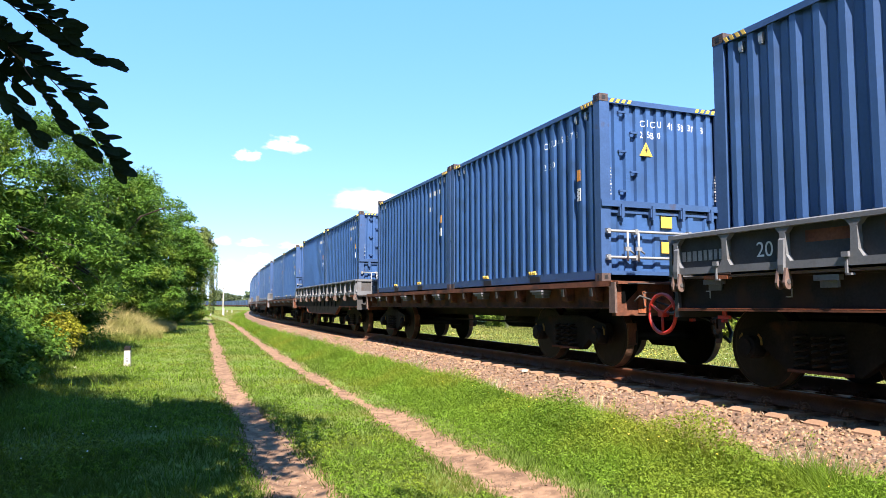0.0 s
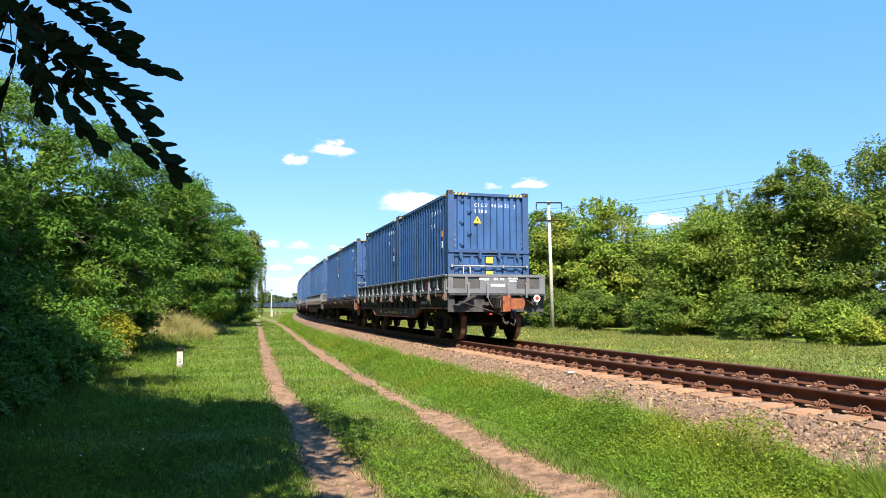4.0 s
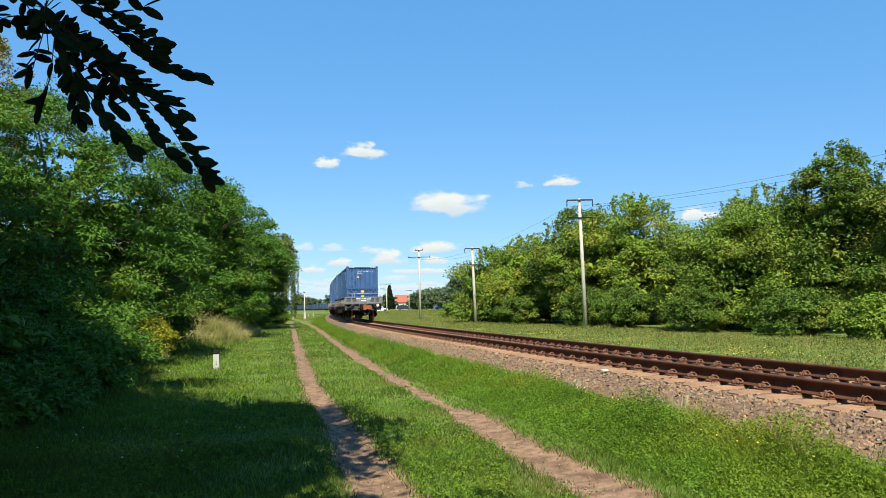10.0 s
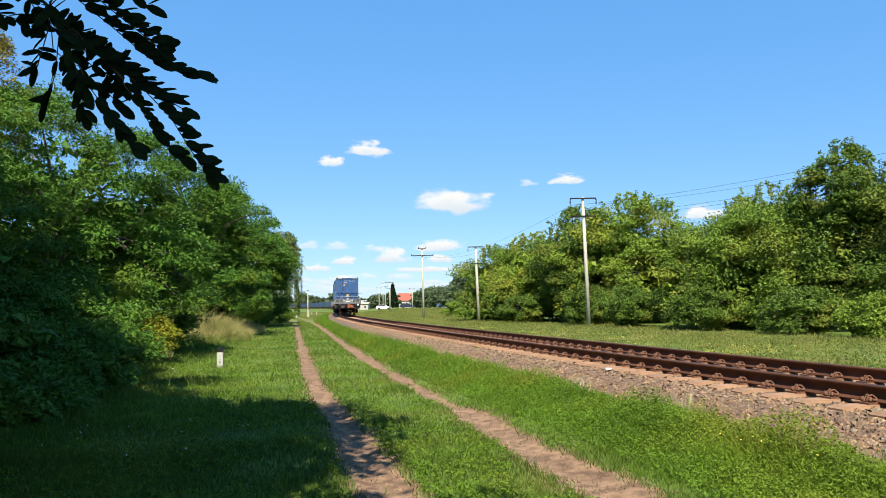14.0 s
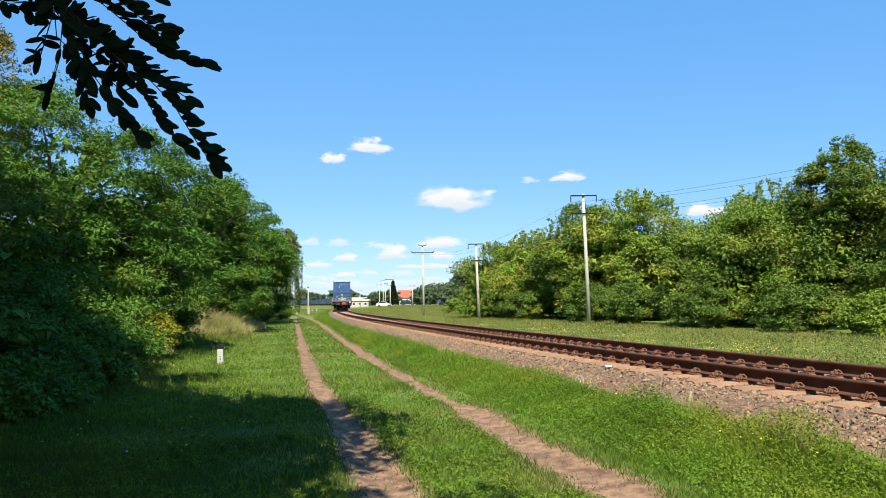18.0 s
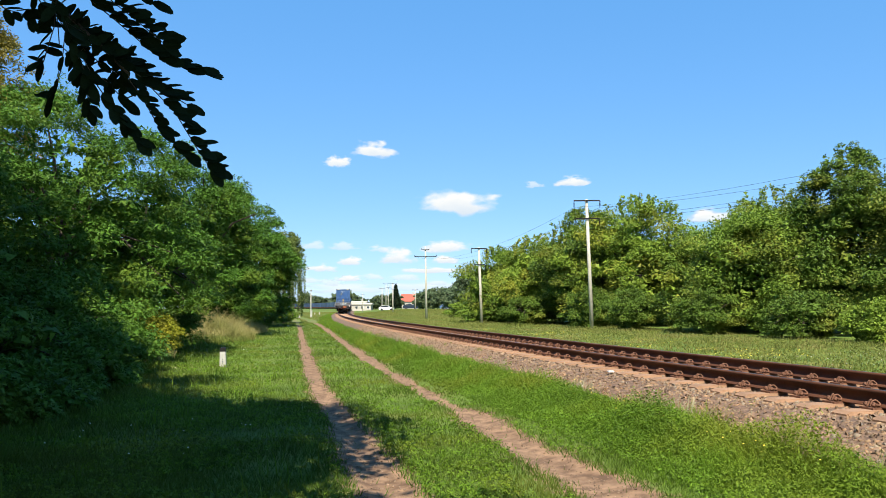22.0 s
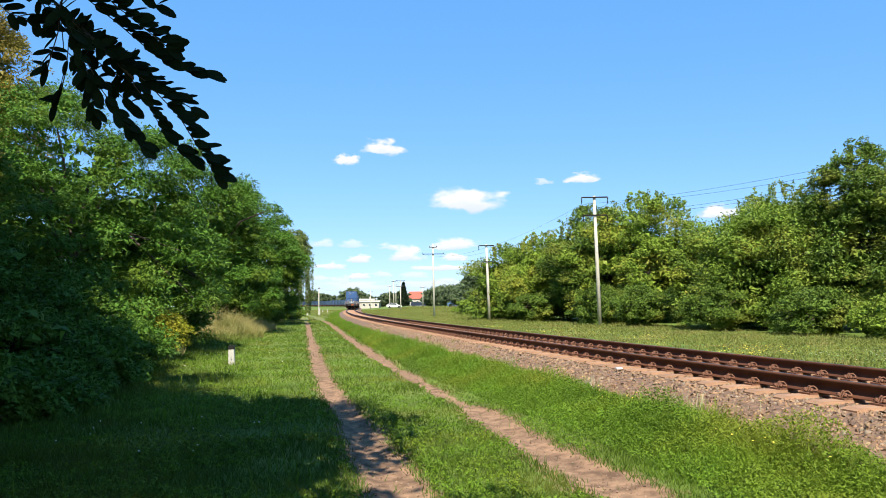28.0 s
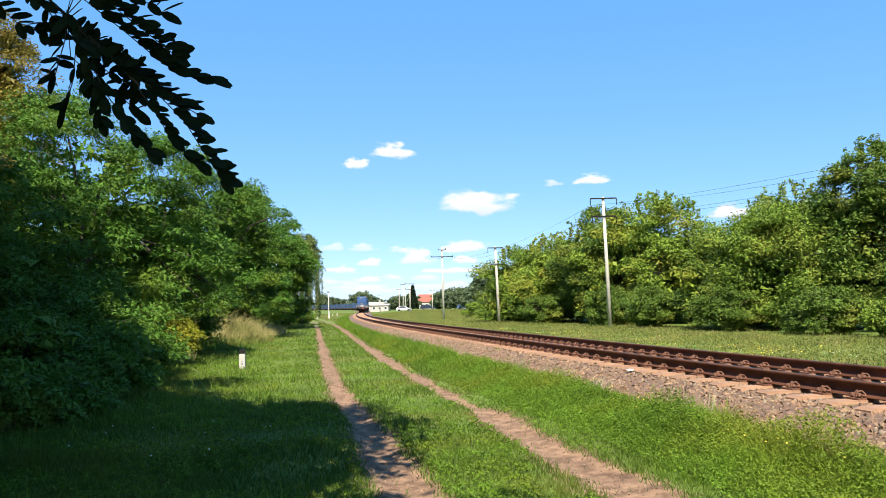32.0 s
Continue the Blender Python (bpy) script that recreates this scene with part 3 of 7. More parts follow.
def weeping_birch():
    """Long hanging strands of small leaves from a thin crown."""
    rng = np.random.RandomState(19)
    c = crown_points(rng, 110, 1.6, 1.8, 5.2, 9.4)
    strands = []
    for k in range(140):
        a, q = rng.uniform(0, 6.28), rng.uniform(0.35, 1.3)
        p = np.array([math.cos(a) * 1.9 * q, math.sin(a) * 1.9 * q, rng.uniform(4.2, 8.0) - 1.0 * q])
        l = min(rng.uniform(0.8, 4.6), p[2] - 0.6)
        for k in range(int(l / 0.16)):
            strands.append(p + [0.03 * rng.normal(), 0.03 * rng.normal(), -0.16 * k])
    v, f = leaf_cloud(rng, c, rng.uniform(0.4, 0.8, len(c)), 120, 0.26, 0.5, aspect=0.45)
    v2, f2 = leaf_cloud(rng, np.array(strands), np.full(len(strands), 0.1), 6, 0.2, 0.3, 1.0, 0.4)
    ob = tagged(empty("weeping_birch"), "weeping birch with long hanging strands of leaves", "tree")
    part("trunk", limbs(rng, 6.0, c[:12], 0.15), M["bark"], ob)
    part("crown", raw_mesh("crown", np.concatenate([v, v2]), np.concatenate([f, f2 + len(v)]), M["leaf_birch"]), None, ob)
    return ob


stand(weeping_birch(), -16.7, 72.0)
MA = M["leaf_maple"]
RIGHT_TREES = [(5.6, 66, 3.4, 6.6), (8.4, 62, 3.9, 7.2), (11.2, 56.5, 3.5, 8.6), (14.3, 52.5, 4.4, 9.0), (18.4, 51, 4.0, 6.2), (22.0, 49, 4.0, 6.2), (16.6, 38.0, 3.0, 6.3), (18.9, 40.6, 2.9, 7.6),
               (20.6, 35.6, 3.6, 8.9), (24.2, 33, 3.8, 9.0), (27.4, 29.5, 4.2, 10.4), (28.8, 22.5, 4.4, 9.2), (13.6, 61, 4.6, 7.6)]
for i, (x, y, r, h) in enumerate(RIGHT_TREES):
    deep = i in (2, 4, 5, 8, 9, 10, 11, 12)
    far = y > 45
    stand(tree("maple_tree", "deep green maple tree beyond the railway" if deep else "leafy yellow-green maple tree beyond the railway", 330 + i, r, r, 0.1, h, M["leaf_deep"] if deep else M["leaf_mid"] if i in (0, 6, 7) else MA,
               150, 150 if far else 215, 0.265 if far else 0.205, 1.15, 0.55, bumps=0.34, core=1.5, shoots=60 if h > 9.1 else 40 if h > 6.8 else 14, cone=0.6 if i in (8, 10) else 0.0), x, y)
for i, (x, y, r, h) in enumerate([(13.6, 36.5, 1.6, 2.2), (16.7, 27.0, 1.35, 1.6), (11.4, 42.5, 1.8, 2.4), (15.6, 31, 1.7, 2.0), (9.8, 48, 1.7, 2.6), (20.2, 27.5, 2, 2.4), (6.2, 56.5, 1.6, 2.2), (3.2, 68, 1.8, 2.4), (4.2, 73, 2.6, 4.0)]):
    stand(tree("roadside_bush", "low green bush at the foot of the trees", 60 + i, r, r, 0.05, h, M["leaf_maple"] if i == 1 else M["leaf_deep"], 70, 110, 0.16, 0.5, 0.6, "bush"), x, y)
for i, (x, y, r, h, k) in enumerate([(-8.9, 20.2, 1.0, 1.5, "leaf_yellow"), (-8.6, 17.4, 1.3, 2.2, "leaf_locust"), (-8.4, 14.8, 1.4, 2.2, "leaf_locust"), (-7.9, 12.2, 1.4, 1.7, "leaf_locust"), (-10.0, 22.3, 1.0, 1.9, "leaf_yellow"), (-7.3, 9.8, 1.3, 1.2, "leaf_locust"), (-10.2, 11, 1.8, 2.6, "leaf_locust"), (-10.5, 16.5, 2.0, 3.0, "leaf_locust"), (-7.2, 14.0, 1.0, 1.2, "leaf_locust"), (-6.9, 12.0, 0.9, 0.9, "leaf_locust"), (-6.3, 10.0, 0.8, 0.7, "leaf_locust"), (-7.7, 16.4, 0.9, 1.4, "leaf_locust"), (-8.2, 7.6, 1.3, 1.4, "leaf_locust"), (-17.2, 69.5, 2.0, 3.4, "leaf_locust"), (-16.4, 63.5, 1.6, 2.4, "leaf_locust")]):
    stand(tree("hedge_bush", "yellowing leafy bush at the edge of the meadow" if k == "leaf_yellow" else "shaded leafy bush under the locust trees", 80 + i, r, r, 0.03, h, M[k], 56, 80 if k == "leaf_yellow" else 44, 0.125, 0.42, 0.5, "bush", fronds=0.0 if k == "leaf_yellow" else 0.18, pairs=4), x, y)
# the tree that shades the path, beside and behind the walker
stand(tree("shade_tree", "large locust tree that shades the path", 90, 4.3, 4.0, 3.6, 10.6, M["leaf_locust"], 460, 56, 0.3, 0.8, 0.5), -4.7, 1.9)
# added trees out of view, placed and sized only to cast shade
for i, (x, y, r, h, low) in enumerate([(-2.0, -3.4, 2.8, 8.6, 3.9), (-8.0, 2.4, 3.4, 14.6, 3.0), (-12.6, 6.0, 4.2, 16.5, 0.4), (-10.6, 5.0, 2.6, 17.5, 4.5), (-17.5, 9.0, 4.4, 17.0, 0.4), (-10.5, -2.5, 4.0, 12.5, 0.4), (-8, -10, 4, 11, 0.6), (-16, 0, 4.5, 14, 0.4)]):
    stand(tree("locust_tree", "unseen locust tree added to cast shade", 100 + i, r, r, low, h, LO, 280, 40, 0.44, 0.95, 0.6), x + 0.8, y)


def scatter_mesh(name, base_v, base_f, places, material, smooth=False):
    """Many turned and sized copies of a small shape in one mesh. places: n x 4 x 4 matrices."""
    bv = np.concatenate([np.asarray(base_v, float), np.ones((len(base_v), 1))], 1)
    v = np.einsum("nij,kj->nki", places, bv)[:, :, :3].reshape(-1, 3)
    f = (np.asarray(base_f)[None] + (np.arange(len(places)) * len(base_v))[:, None, None]).reshape(-1, np.asarray(base_f).shape[1])
    return raw_mesh(name, v, f, material, smooth)


def random_turns(rng, n, p, size, squash=None):
    """Random turns about all axes, sizes and places as matrices."""
    a = rng.normal(size=(n, 4))
    a /= np.linalg.norm(a, axis=1)[:, None]
    w, x, y, z = a.T
    r = np.stack([1 - 2 * (y * y + z * z), 2 * (x * y - z * w), 2 * (x * z + y * w), 2 * (x * y + z * w), 1 - 2 * (x * x + z * z), 2 * (y * z - x * w),
                  2 * (x * z - y * w), 2 * (y * z + x * w), 1 - 2 * (x * x + y * y)], 1).reshape(n, 3, 3)
    s = np.stack([size * rng.uniform(0.7, 1.4, n), size * rng.uniform(0.6, 1.1, n), size * rng.uniform(0.4, 0.8, n)], 1)
    m = np.zeros((n, 4, 4))
    m[:, :3, :3] = r * s[:, None, :]
    m[:, :3, 3] = p
    m[:, 3, 3] = 1
    return m


def on_track(s, side):
    s, side = np.asarray(s, float), np.asarray(side, float)
    h = np.interp(s, S_ALL, TH)
    return np.interp(s, S_ALL, TX) + np.cos(h) * side, np.interp(s, S_ALL, TY) + np.sin(h) * side


def bed_z(side):
    return np.interp(side, [p[0] for p in bed_section], [p[1] for p in bed_section])


# ballast stones, where the track passes nearest
rng = np.random.RandomState(5)
ico_v = np.array([(-0.8, -0.7, -0.6), (0.9, -0.6, -0.7), (0.7, 0.8, -0.6), (-0.9, 0.6, -0.6), (-0.6, -0.5, 0.7), (0.5, -0.7, 0.6), (0.6, 0.5, 0.8), (-0.5, 0.6, 0.5)])
ico_v = ico_v * rng.uniform(0.8, 1.25, (8, 1))
ico_f = [(4, 5, 6), (4, 6, 7), (0, 1, 5), (0, 5, 4), (1, 2, 6), (1, 6, 5), (2, 3, 7), (2, 7, 6), (3, 0, 4), (3, 4, 7)]
def stones(n, s0, s1, a, b, size, seed):
    r = np.random.RandomState(seed)
    u = r.uniform(0, 1, n)
    s = s0 + (s1 - s0) * u ** 1.7
    side = r.uniform(a, b, n)
    x, y = on_track(s, side)
    z = bed_z(side) - 0.006 + r.uniform(-0.5, 0.15, n) * size
    return random_turns(r, n, np.stack([x, y, z], 1), size * (r.uniform(0.55, 1.25, n) + 0.25 * u))
near = np.concatenate([stones(29000, 2, 46, -2.6, -1.30, 0.0235, 6), stones(6000, 2, 42, -1.36, -0.93, 0.025, 7), stones(3000, 2, 30, -0.65, 0.65, 0.022, 8)])
along = beside(near[:, 0, 3], near[:, 1, 3])
lying = (np.abs(((along[0] + 3) / 0.513 + 0.5) % 1.0 - 0.5) * 0.513 > 0.10) | (along[1] < -1.38) | (np.random.RandomState(9).uniform(0, 1, len(near)) < 0.12)
near = near[lying]
tagged(part("ballast_stones", scatter_mesh("ballast_stones", ico_v, ico_f, near, M["stone"]), None, railway, "loose reddish crushed stones"), kind="stuff")

# sleepers and their fastenings
bm = bmesh.new()
w, h = 0.12, 0.19
prof = [(-1.36, 0.0), (-1.36, 0.13), (-1.30, 0.155), (-0.5, 0.155), (-0.35, 0.11), (0.35, 0.11), (0.5, 0.155), (1.30, 0.155), (1.36, 0.13), (1.36, 0.0)]
lo = [bm.verts.new((x, -w, z)) if z == 0 else bm.verts.new((x, -w * 0.82, z)) for x, z in prof]
hi = [bm.verts.new((x, w, z)) if z == 0 else bm.verts.new((x, w * 0.82, z)) for x, z in prof]
bm.faces.new(lo[::-1])
bm.faces.new(hi)
for i in range(len(prof)):
    j = (i + 1) % len(prof)
    bm.faces.new((lo[i], lo[j], hi[j], hi[i]))
sleeper_mesh = mesh_of(bm, "sleeper", M["sleeper"])
bm = bmesh.new()
box(bm, -0.19, 0.19, -0.09, 0.09, 0.0, 0.022)
for sx in (-1, 1):
    for sy in (-1, 1):
        rod(bm, (sx * 0.13, sy * 0.05, 0.0), (sx * 0.13, sy * 0.05, 0.075), 0.014, seg=8)
        rod(bm, (sx * 0.13, sy * 0.05, 0.03), (sx * 0.13, sy * 0.05, 0.055), 0.026, seg=6)
        pts = [(sx * 0.15, sy * 0.02, 0.03), (sx * 0.12, sy * 0.015, 0.085), (sx * 0.08, sy * 0.03, 0.095), (sx * 0.06, sy * 0.06, 0.06), (sx * 0.09, sy * 0.085, 0.045), (sx * 0.14, sy * 0.08, 0.05)]
        for a, b in zip(pts, pts[1:]):
            rod(bm, a, b, 0.010, seg=6, caps=False)
clip_mesh = mesh_of(bm, "rail_fastening", M["clip"])
SLEEPERS = [-3 + 0.513 * k for k in range(140)]
for k, s in enumerate(SLEEPERS):
    x, y, th = track(s)
    ob = part("sleeper", sleeper_mesh, None, railway)
    ob.matrix_basis = Matrix.Translation((x, y, RAIL_Z - 0.18 - 0.155 - 0.018)) @ Matrix.Rotation(th + random.uniform(-0.012, 0.012), 4, "Z")
    if s < 45:
        for side in (-0.797, 0.797):
            cx, cy, _ = track(s, side)
            c = part("rail_fastening", clip_mesh, None, railway)
            c.matrix_basis = Matrix.Translation((cx, cy, RAIL_Z - 0.198)) @ Matrix.Rotation(th, 4, "Z")
rest = []
for k in range(140, 500):
    x, y, th = track(-3 + 0.513 * k)
    rest.append(np.array(Matrix.Translation((x, y, RAIL_Z - 0.353)) @ Matrix.Rotation(th, 4, "Z")))
bv = [(sx * 1.36, sy * 0.12, z) for z in (0, 0.15) for sx in (-1, 1) for sy in (-1, 1)]
tagged(part("far_sleepers", scatter_mesh("far_sleepers", bv, [(0, 1, 3, 2), (4, 6, 7, 5), (0, 4, 5, 1), (2, 3, 7, 6), (0, 2, 6, 4), (1, 5, 7, 3)], np.array(rest), M["sleeper"]), None, railway), kind="stuff")
bm = bmesh.new()
plate(bm, [(-0.07, -0.045), (0.045, -0.05), (0.075, 0.0), (0.04, 0.045), (-0.045, 0.04)], 2, 0.0, 0.02)
ws = part("white_stone", bm, M["white"], None)
wx, wy, wth = track(13.1, -1.42)
ws.matrix_basis = Matrix.Translation((wx, wy, 0.46)) @ Matrix.Rotation(0.4, 4, "Z")
tagged(ws, "whitish flat stone lying on the ballast", "stone")


# ---- grass ----
def blades(rng, x, y, height, width, lean=0.5, bent_tip=True):
    """One blade for every place: a bent one of three faces, or a single slip."""
    n = len(x)
    z = ground_z(x, y) - 0.01
    a = rng.uniform(0, 2 * math.pi, n)
    dx, dy = np.cos(a), np.sin(a)
    b = rng.uniform(0, 2 * math.pi, n)
    l = height * lean * rng.uniform(0.2, 1.2, n)
    p = np.stack([x, y, z], 1)
    w = np.stack([dx * width / 2, dy * width / 2, 0 * x], 1)
    m = p + np.stack([np.cos(b) * l * 0.3, np.sin(b) * l * 0.3, height * 0.6], 1)
    t = p + np.stack([np.cos(b) * l, np.sin(b) * l, height * rng.uniform(0.8, 1.05, n)], 1)
    if not bent_tip:
        return np.stack([p - w, p + w, t], 1).reshape(-1, 3), np.arange(n * 3).reshape(-1, 3)
    v = np.stack([p - w, p + w, m + w * 0.7, m - w * 0.7, t], 1).reshape(-1, 3)
    k = np.arange(n)[:, None] * 5
    f = np.concatenate([k + np.array([[0, 1, 2]]), k + np.array([[0, 2, 3]]), k + np.array([[3, 2, 4]])], 0)
    return v, f


def field(rng, n, y0, y1, half, power=1.0):
    """Random places in a fan that opens with distance, thinning out far off."""
    y = y0 * (y1 / y0) ** (rng.uniform(0, 1, n) ** power)
    x = rng.uniform(-1, 1, n) * half * y
    return x, y


rng = np.random.RandomState(21)
x, y = field(rng, 330000, 4.2, 75, 0.72, 1.0)
x, y = np.concatenate([x, rng.uniform(-8, 5.5, 40000)]), np.concatenate([y, rng.uniform(-9, 4.6, 40000)])
s, side = beside(x, y)
d, hw = rut_distance(x, y), rut_half(x, y)
bare = d < hw * (0.75 + 0.45 * rng.uniform(0, 1, len(x)))
bare &= rng.uniform(0, 1, len(x)) > 0.012
keep = (~bare) & (side < -2.2 + 0.25 * smooth_noise(x, y, 1.2, 9))
x, y, side = x[keep], y[keep], side[keep]
patch = smooth_noise(x, y, 0.9, 11)
rough = np.clip((-side - 7.5) / 2.5, 0, 1)
h = (0.055 + 0.03 * patch + 0.03 * rng.uniform(0, 1, len(x)) ** 2) * (1 + rough * (0.9 + 1.3 * np.clip(smooth_noise(x, y, 0.45, 18), 0, 1))) * (0.9 + np.clip(y, 0, None) / 60)
v, f = blades(rng, x, y, np.clip(h, 0.025, 1), 0.0052 * (1 + np.clip(y, 3, None) / 6), 0.8, False)
tagged(part("short_grass", raw_mesh("short_grass", v, f, M["grass"]), None, None), "short green trodden meadow grass", "grass", kind="stuff")

# low broad-leaved plants in the turf
rng = np.random.RandomState(27)
x, y = field(rng, 34000, 4.6, 40, 0.7)
s, side = beside(x, y)
ok = (rut_distance(x, y) > rut_half(x, y) * 1.1) & (side < -2.8) & (smooth_noise(x, y, 0.8, 19) > -0.45)
x, y = x[ok], y[ok]
c = np.stack([x, y, ground_z(x, y) + rng.uniform(0.02, 0.09, len(x))], 1)
v, f = leaf_cloud(rng, c, rng.uniform(0.03, 0.09, len(x)), 8, 0.024 + 0.0006 * np.repeat(y, 8)[:, None], 0.3, 0.35, 0.6, True)
tagged(part("meadow_plants", raw_mesh("meadow_plants", v, f, M["weeds"]), None, None), "low clover and plantain leaves in the turf", "weeds", kind="stuff")

# the tall strip between the path and the ballast
rng = np.random.RandomState(22)
n = 150000
s = np.where(rng.uniform(0, 1, n) < 0.09, rng.uniform(-12, 2, n), 2.0 + 150 * rng.uniform(0, 1, n) ** 2.9)
far_edge = -2.2 + 0.28 * smooth_noise(s, s * 0, 1.3, 3) + 0.002 * np.minimum(s, 100)
near_edge = far_edge - 1.45 - 0.35 * smooth_noise(s, s * 0, 2.1, 8)
u = rng.uniform(0, 1, n)
side = near_edge + (far_edge - near_edge) * u
x, y = on_track(s, side)
hump = np.clip(u / 0.6, 0, 1) ** 1.2 * np.clip((1.02 - u) / 0.2, 0, 1) ** 0.6
h = (0.07 + 0.26 * hump * (0.75 + 0.55 * smooth_noise(x, y, 0.6, 12))) * rng.uniform(0.5, 1.2, n)
ok = rut_distance(x, y) > 0.3
v, f = blades(rng, x[ok], y[ok], h[ok], 0.0058 * (1 + np.maximum(s[ok], 0) / 8), 1.0, False)
tagged(part("tall_grass", raw_mesh("tall_grass", v, f, M["weeds"]), None, None), "tall lush green grass strip beside the ballast", "grass", kind="stuff")
# broad weed leaves among it
n = 52000
s = np.where(rng.uniform(0, 1, n) < 0.09, rng.uniform(-12, 2, n), 2.0 + 70 * rng.uniform(0, 1, n) ** 2.0)
far_edge = -2.3 - 0.004 * s
u = rng.uniform(0, 1, n) ** 1.2
x, y = on_track(s, far_edge + 0.05 - 1.45 * u)
rise = np.clip(u / 0.12, 0, 1) ** 0.6 * np.clip((1.0 - u) / 0.65, 0.1, 1)
c = np.stack([x, y, ground_z(x, y) + 0.03 + 0.39 * rise * (0.66 + 0.42 * smooth_noise(x, y, 0.4, 31) + 0.35 * smooth_noise(x, y, 1.1, 32)) * rng.uniform(0.35, 1, n)], 1)
ok = rut_distance(x, y) > 0.33
v, f = leaf_cloud(rng, c[ok], 0.05 + 0.0008 * np.maximum(s[ok], 0), 7, 0.028, 0.2, 0.9, 0.5, True)
tagged(part("weed_leaves", raw_mesh("weed_leaves", v, f, M["weeds"]), None, None), "broad weed leaves among the tall grass", "weeds", kind="stuff")
# thinner far turf on the camera's side of the track
n = 30000
s = 70 + 170 * rng.uniform(0, 1, n) ** 1.5
x, y = on_track(s, -2.6 - 32 * rng.uniform(0, 1, n))
ok = rut_distance(x, y) > 0.5
v, f = blades(rng, x[ok], y[ok], rng.uniform(0.08, 0.22, ok.sum()), 0.05 + 0.0006 * s[ok], 0.6, False)
tagged(part("far_grass", raw_mesh("far_grass", v, f, M["verge"]), None, None), "far green and yellowish turf", "grass", kind="stuff")
# taller rough growth right of the rails
rng = np.random.RandomState(23)
n = 110000
s = 3 + 190 * rng.uniform(0, 1, n) ** 1.7
side = 2.3 + (11 + s * 0.08) * rng.uniform(0, 1, n)
x, y = on_track(s, side)
h = (0.07 + 0.08 * rng.uniform(0, 1, n)) * (0.8 + 0.5 * smooth_noise(x, y, 2.0, 14)) * (1 + 0.5 * np.clip((side - 8) / 4, 0, 1))
v, f = blades(rng, x, y, np.clip(h, 0.05, 1), 0.03 + 0.0008 * s, 0.6, False)
tagged(part("verge_grass", raw_mesh("verge_grass", v, f, M["verge"]), None, None), "rough green verge grass beyond the track", "grass", kind="stuff")

# low weeds on the verge
n = 9000
s = 4 + 60 * rng.uniform(0, 1, n) ** 1.4
side = 2.9 + 9.5 * rng.uniform(0, 1, n)
x, y = on_track(s, side)
ok = smooth_noise(x, y, 1.4, 33) + 0.12 * (side - 7) > 0.0
x, y, s = x[ok], y[ok], s[ok]
c = np.stack([x, y, ground_z(x, y) + rng.uniform(0.04, 0.2, len(x))], 1)
v, f = leaf_cloud(rng, c, rng.uniform(0.08, 0.2, len(x)), 9, 0.05, 0.3, 0.6, 0.6, True)
tagged(part("verge_weeds", raw_mesh("verge_weeds", v, f, M["verge"]), None, None), "low leafy weeds on the verge", "weeds", kind="stuff")


rng = np.random.RandomState(41)
n = 2600
x, y = rng.uniform(-7.5, -1.2, n), rng.uniform(5.2, 18, n)
ok = (smooth_noise(x, y, 0.55, 44) > 0.32) & (rut_distance(x, y) > 0.35)
x, y = x[ok], y[ok]
v, f = blades(rng, x, y, rng.uniform(0.12, 0.34, len(x)), 0.008 + 0.0006 * y, 0.9)
tagged(part("shade_tufts", raw_mesh("shade_tufts", v, f, M["weeds"]), None, None), "tufts of longer grass in the shaded meadow", "grass", kind="stuff")
n = 5200
s = 2 + 48 * rng.uniform(0, 1, n) ** 1.4
side = -2.22 + 0.22 * smooth_noise(s, s * 0, 1.3, 3) + rng.normal(0, 0.10, n)
x, y = on_track(s, side)
ok = smooth_noise(x, y, 0.7, 46) > 0.05
x, y, s, side = x[ok], y[ok], s[ok], side[ok]
v, f = blades(rng, x, y, rng.uniform(0.06, 0.24, len(x)), 0.004 + 0.0006 * s, 0.9)
v[:, 2] += np.repeat(np.maximum(bed_z(side) - 0.02 - ground_z(x, y), 0), 5)
tagged(part("dead_stems", raw_mesh("dead_stems", v, f, M["straw"]), None, None), "pale dead stems at the edge of the ballast", "dry grass", kind="stuff")
n = 900
s, side = 3 + 30 * rng.uniform(0, 1, n), rng.uniform(-2.1, -1.45, n)
x, y = on_track(s, side)
ok = smooth_noise(x, y, 0.45, 48) > 0.62
x, y, side = x[ok], y[ok], side[ok]
c = np.stack([x, y, bed_z(side) + rng.uniform(0.02, 0.10, len(x))], 1)
v, f = leaf_cloud(rng, c, np.full(len(x), 0.06), 9, 0.035, 0.2, 0.8, 0.4, True)
tagged(part("ballast_weeds", raw_mesh("ballast_weeds", v, f, M["weeds"]), None, None), "small green weeds growing through the ballast", "weeds", kind="stuff")
n = 5200
y = 5.0 * (40 / 5.0) ** rng.uniform(0, 1, n)
lane = rng.uniform(0, 1, n) < 0.5
x = np.where(lane, np.interp(y, RUT_Y, RUT_LEFT), np.interp(y, RUT_Y, RUT_RIGHT)) + rng.normal(0, 0.16, n)
z = ground_z(x, y) + 0.002
tagged(part("rut_clods", scatter_mesh("rut_clods", ico_v, ico_f, random_turns(rng, n, np.stack([x, y, z], 1), rng.uniform(0.004, 0.013, n)), M["clod"]), None, None), "small clods and pebbles on the bare earth", "earth", kind="stuff")


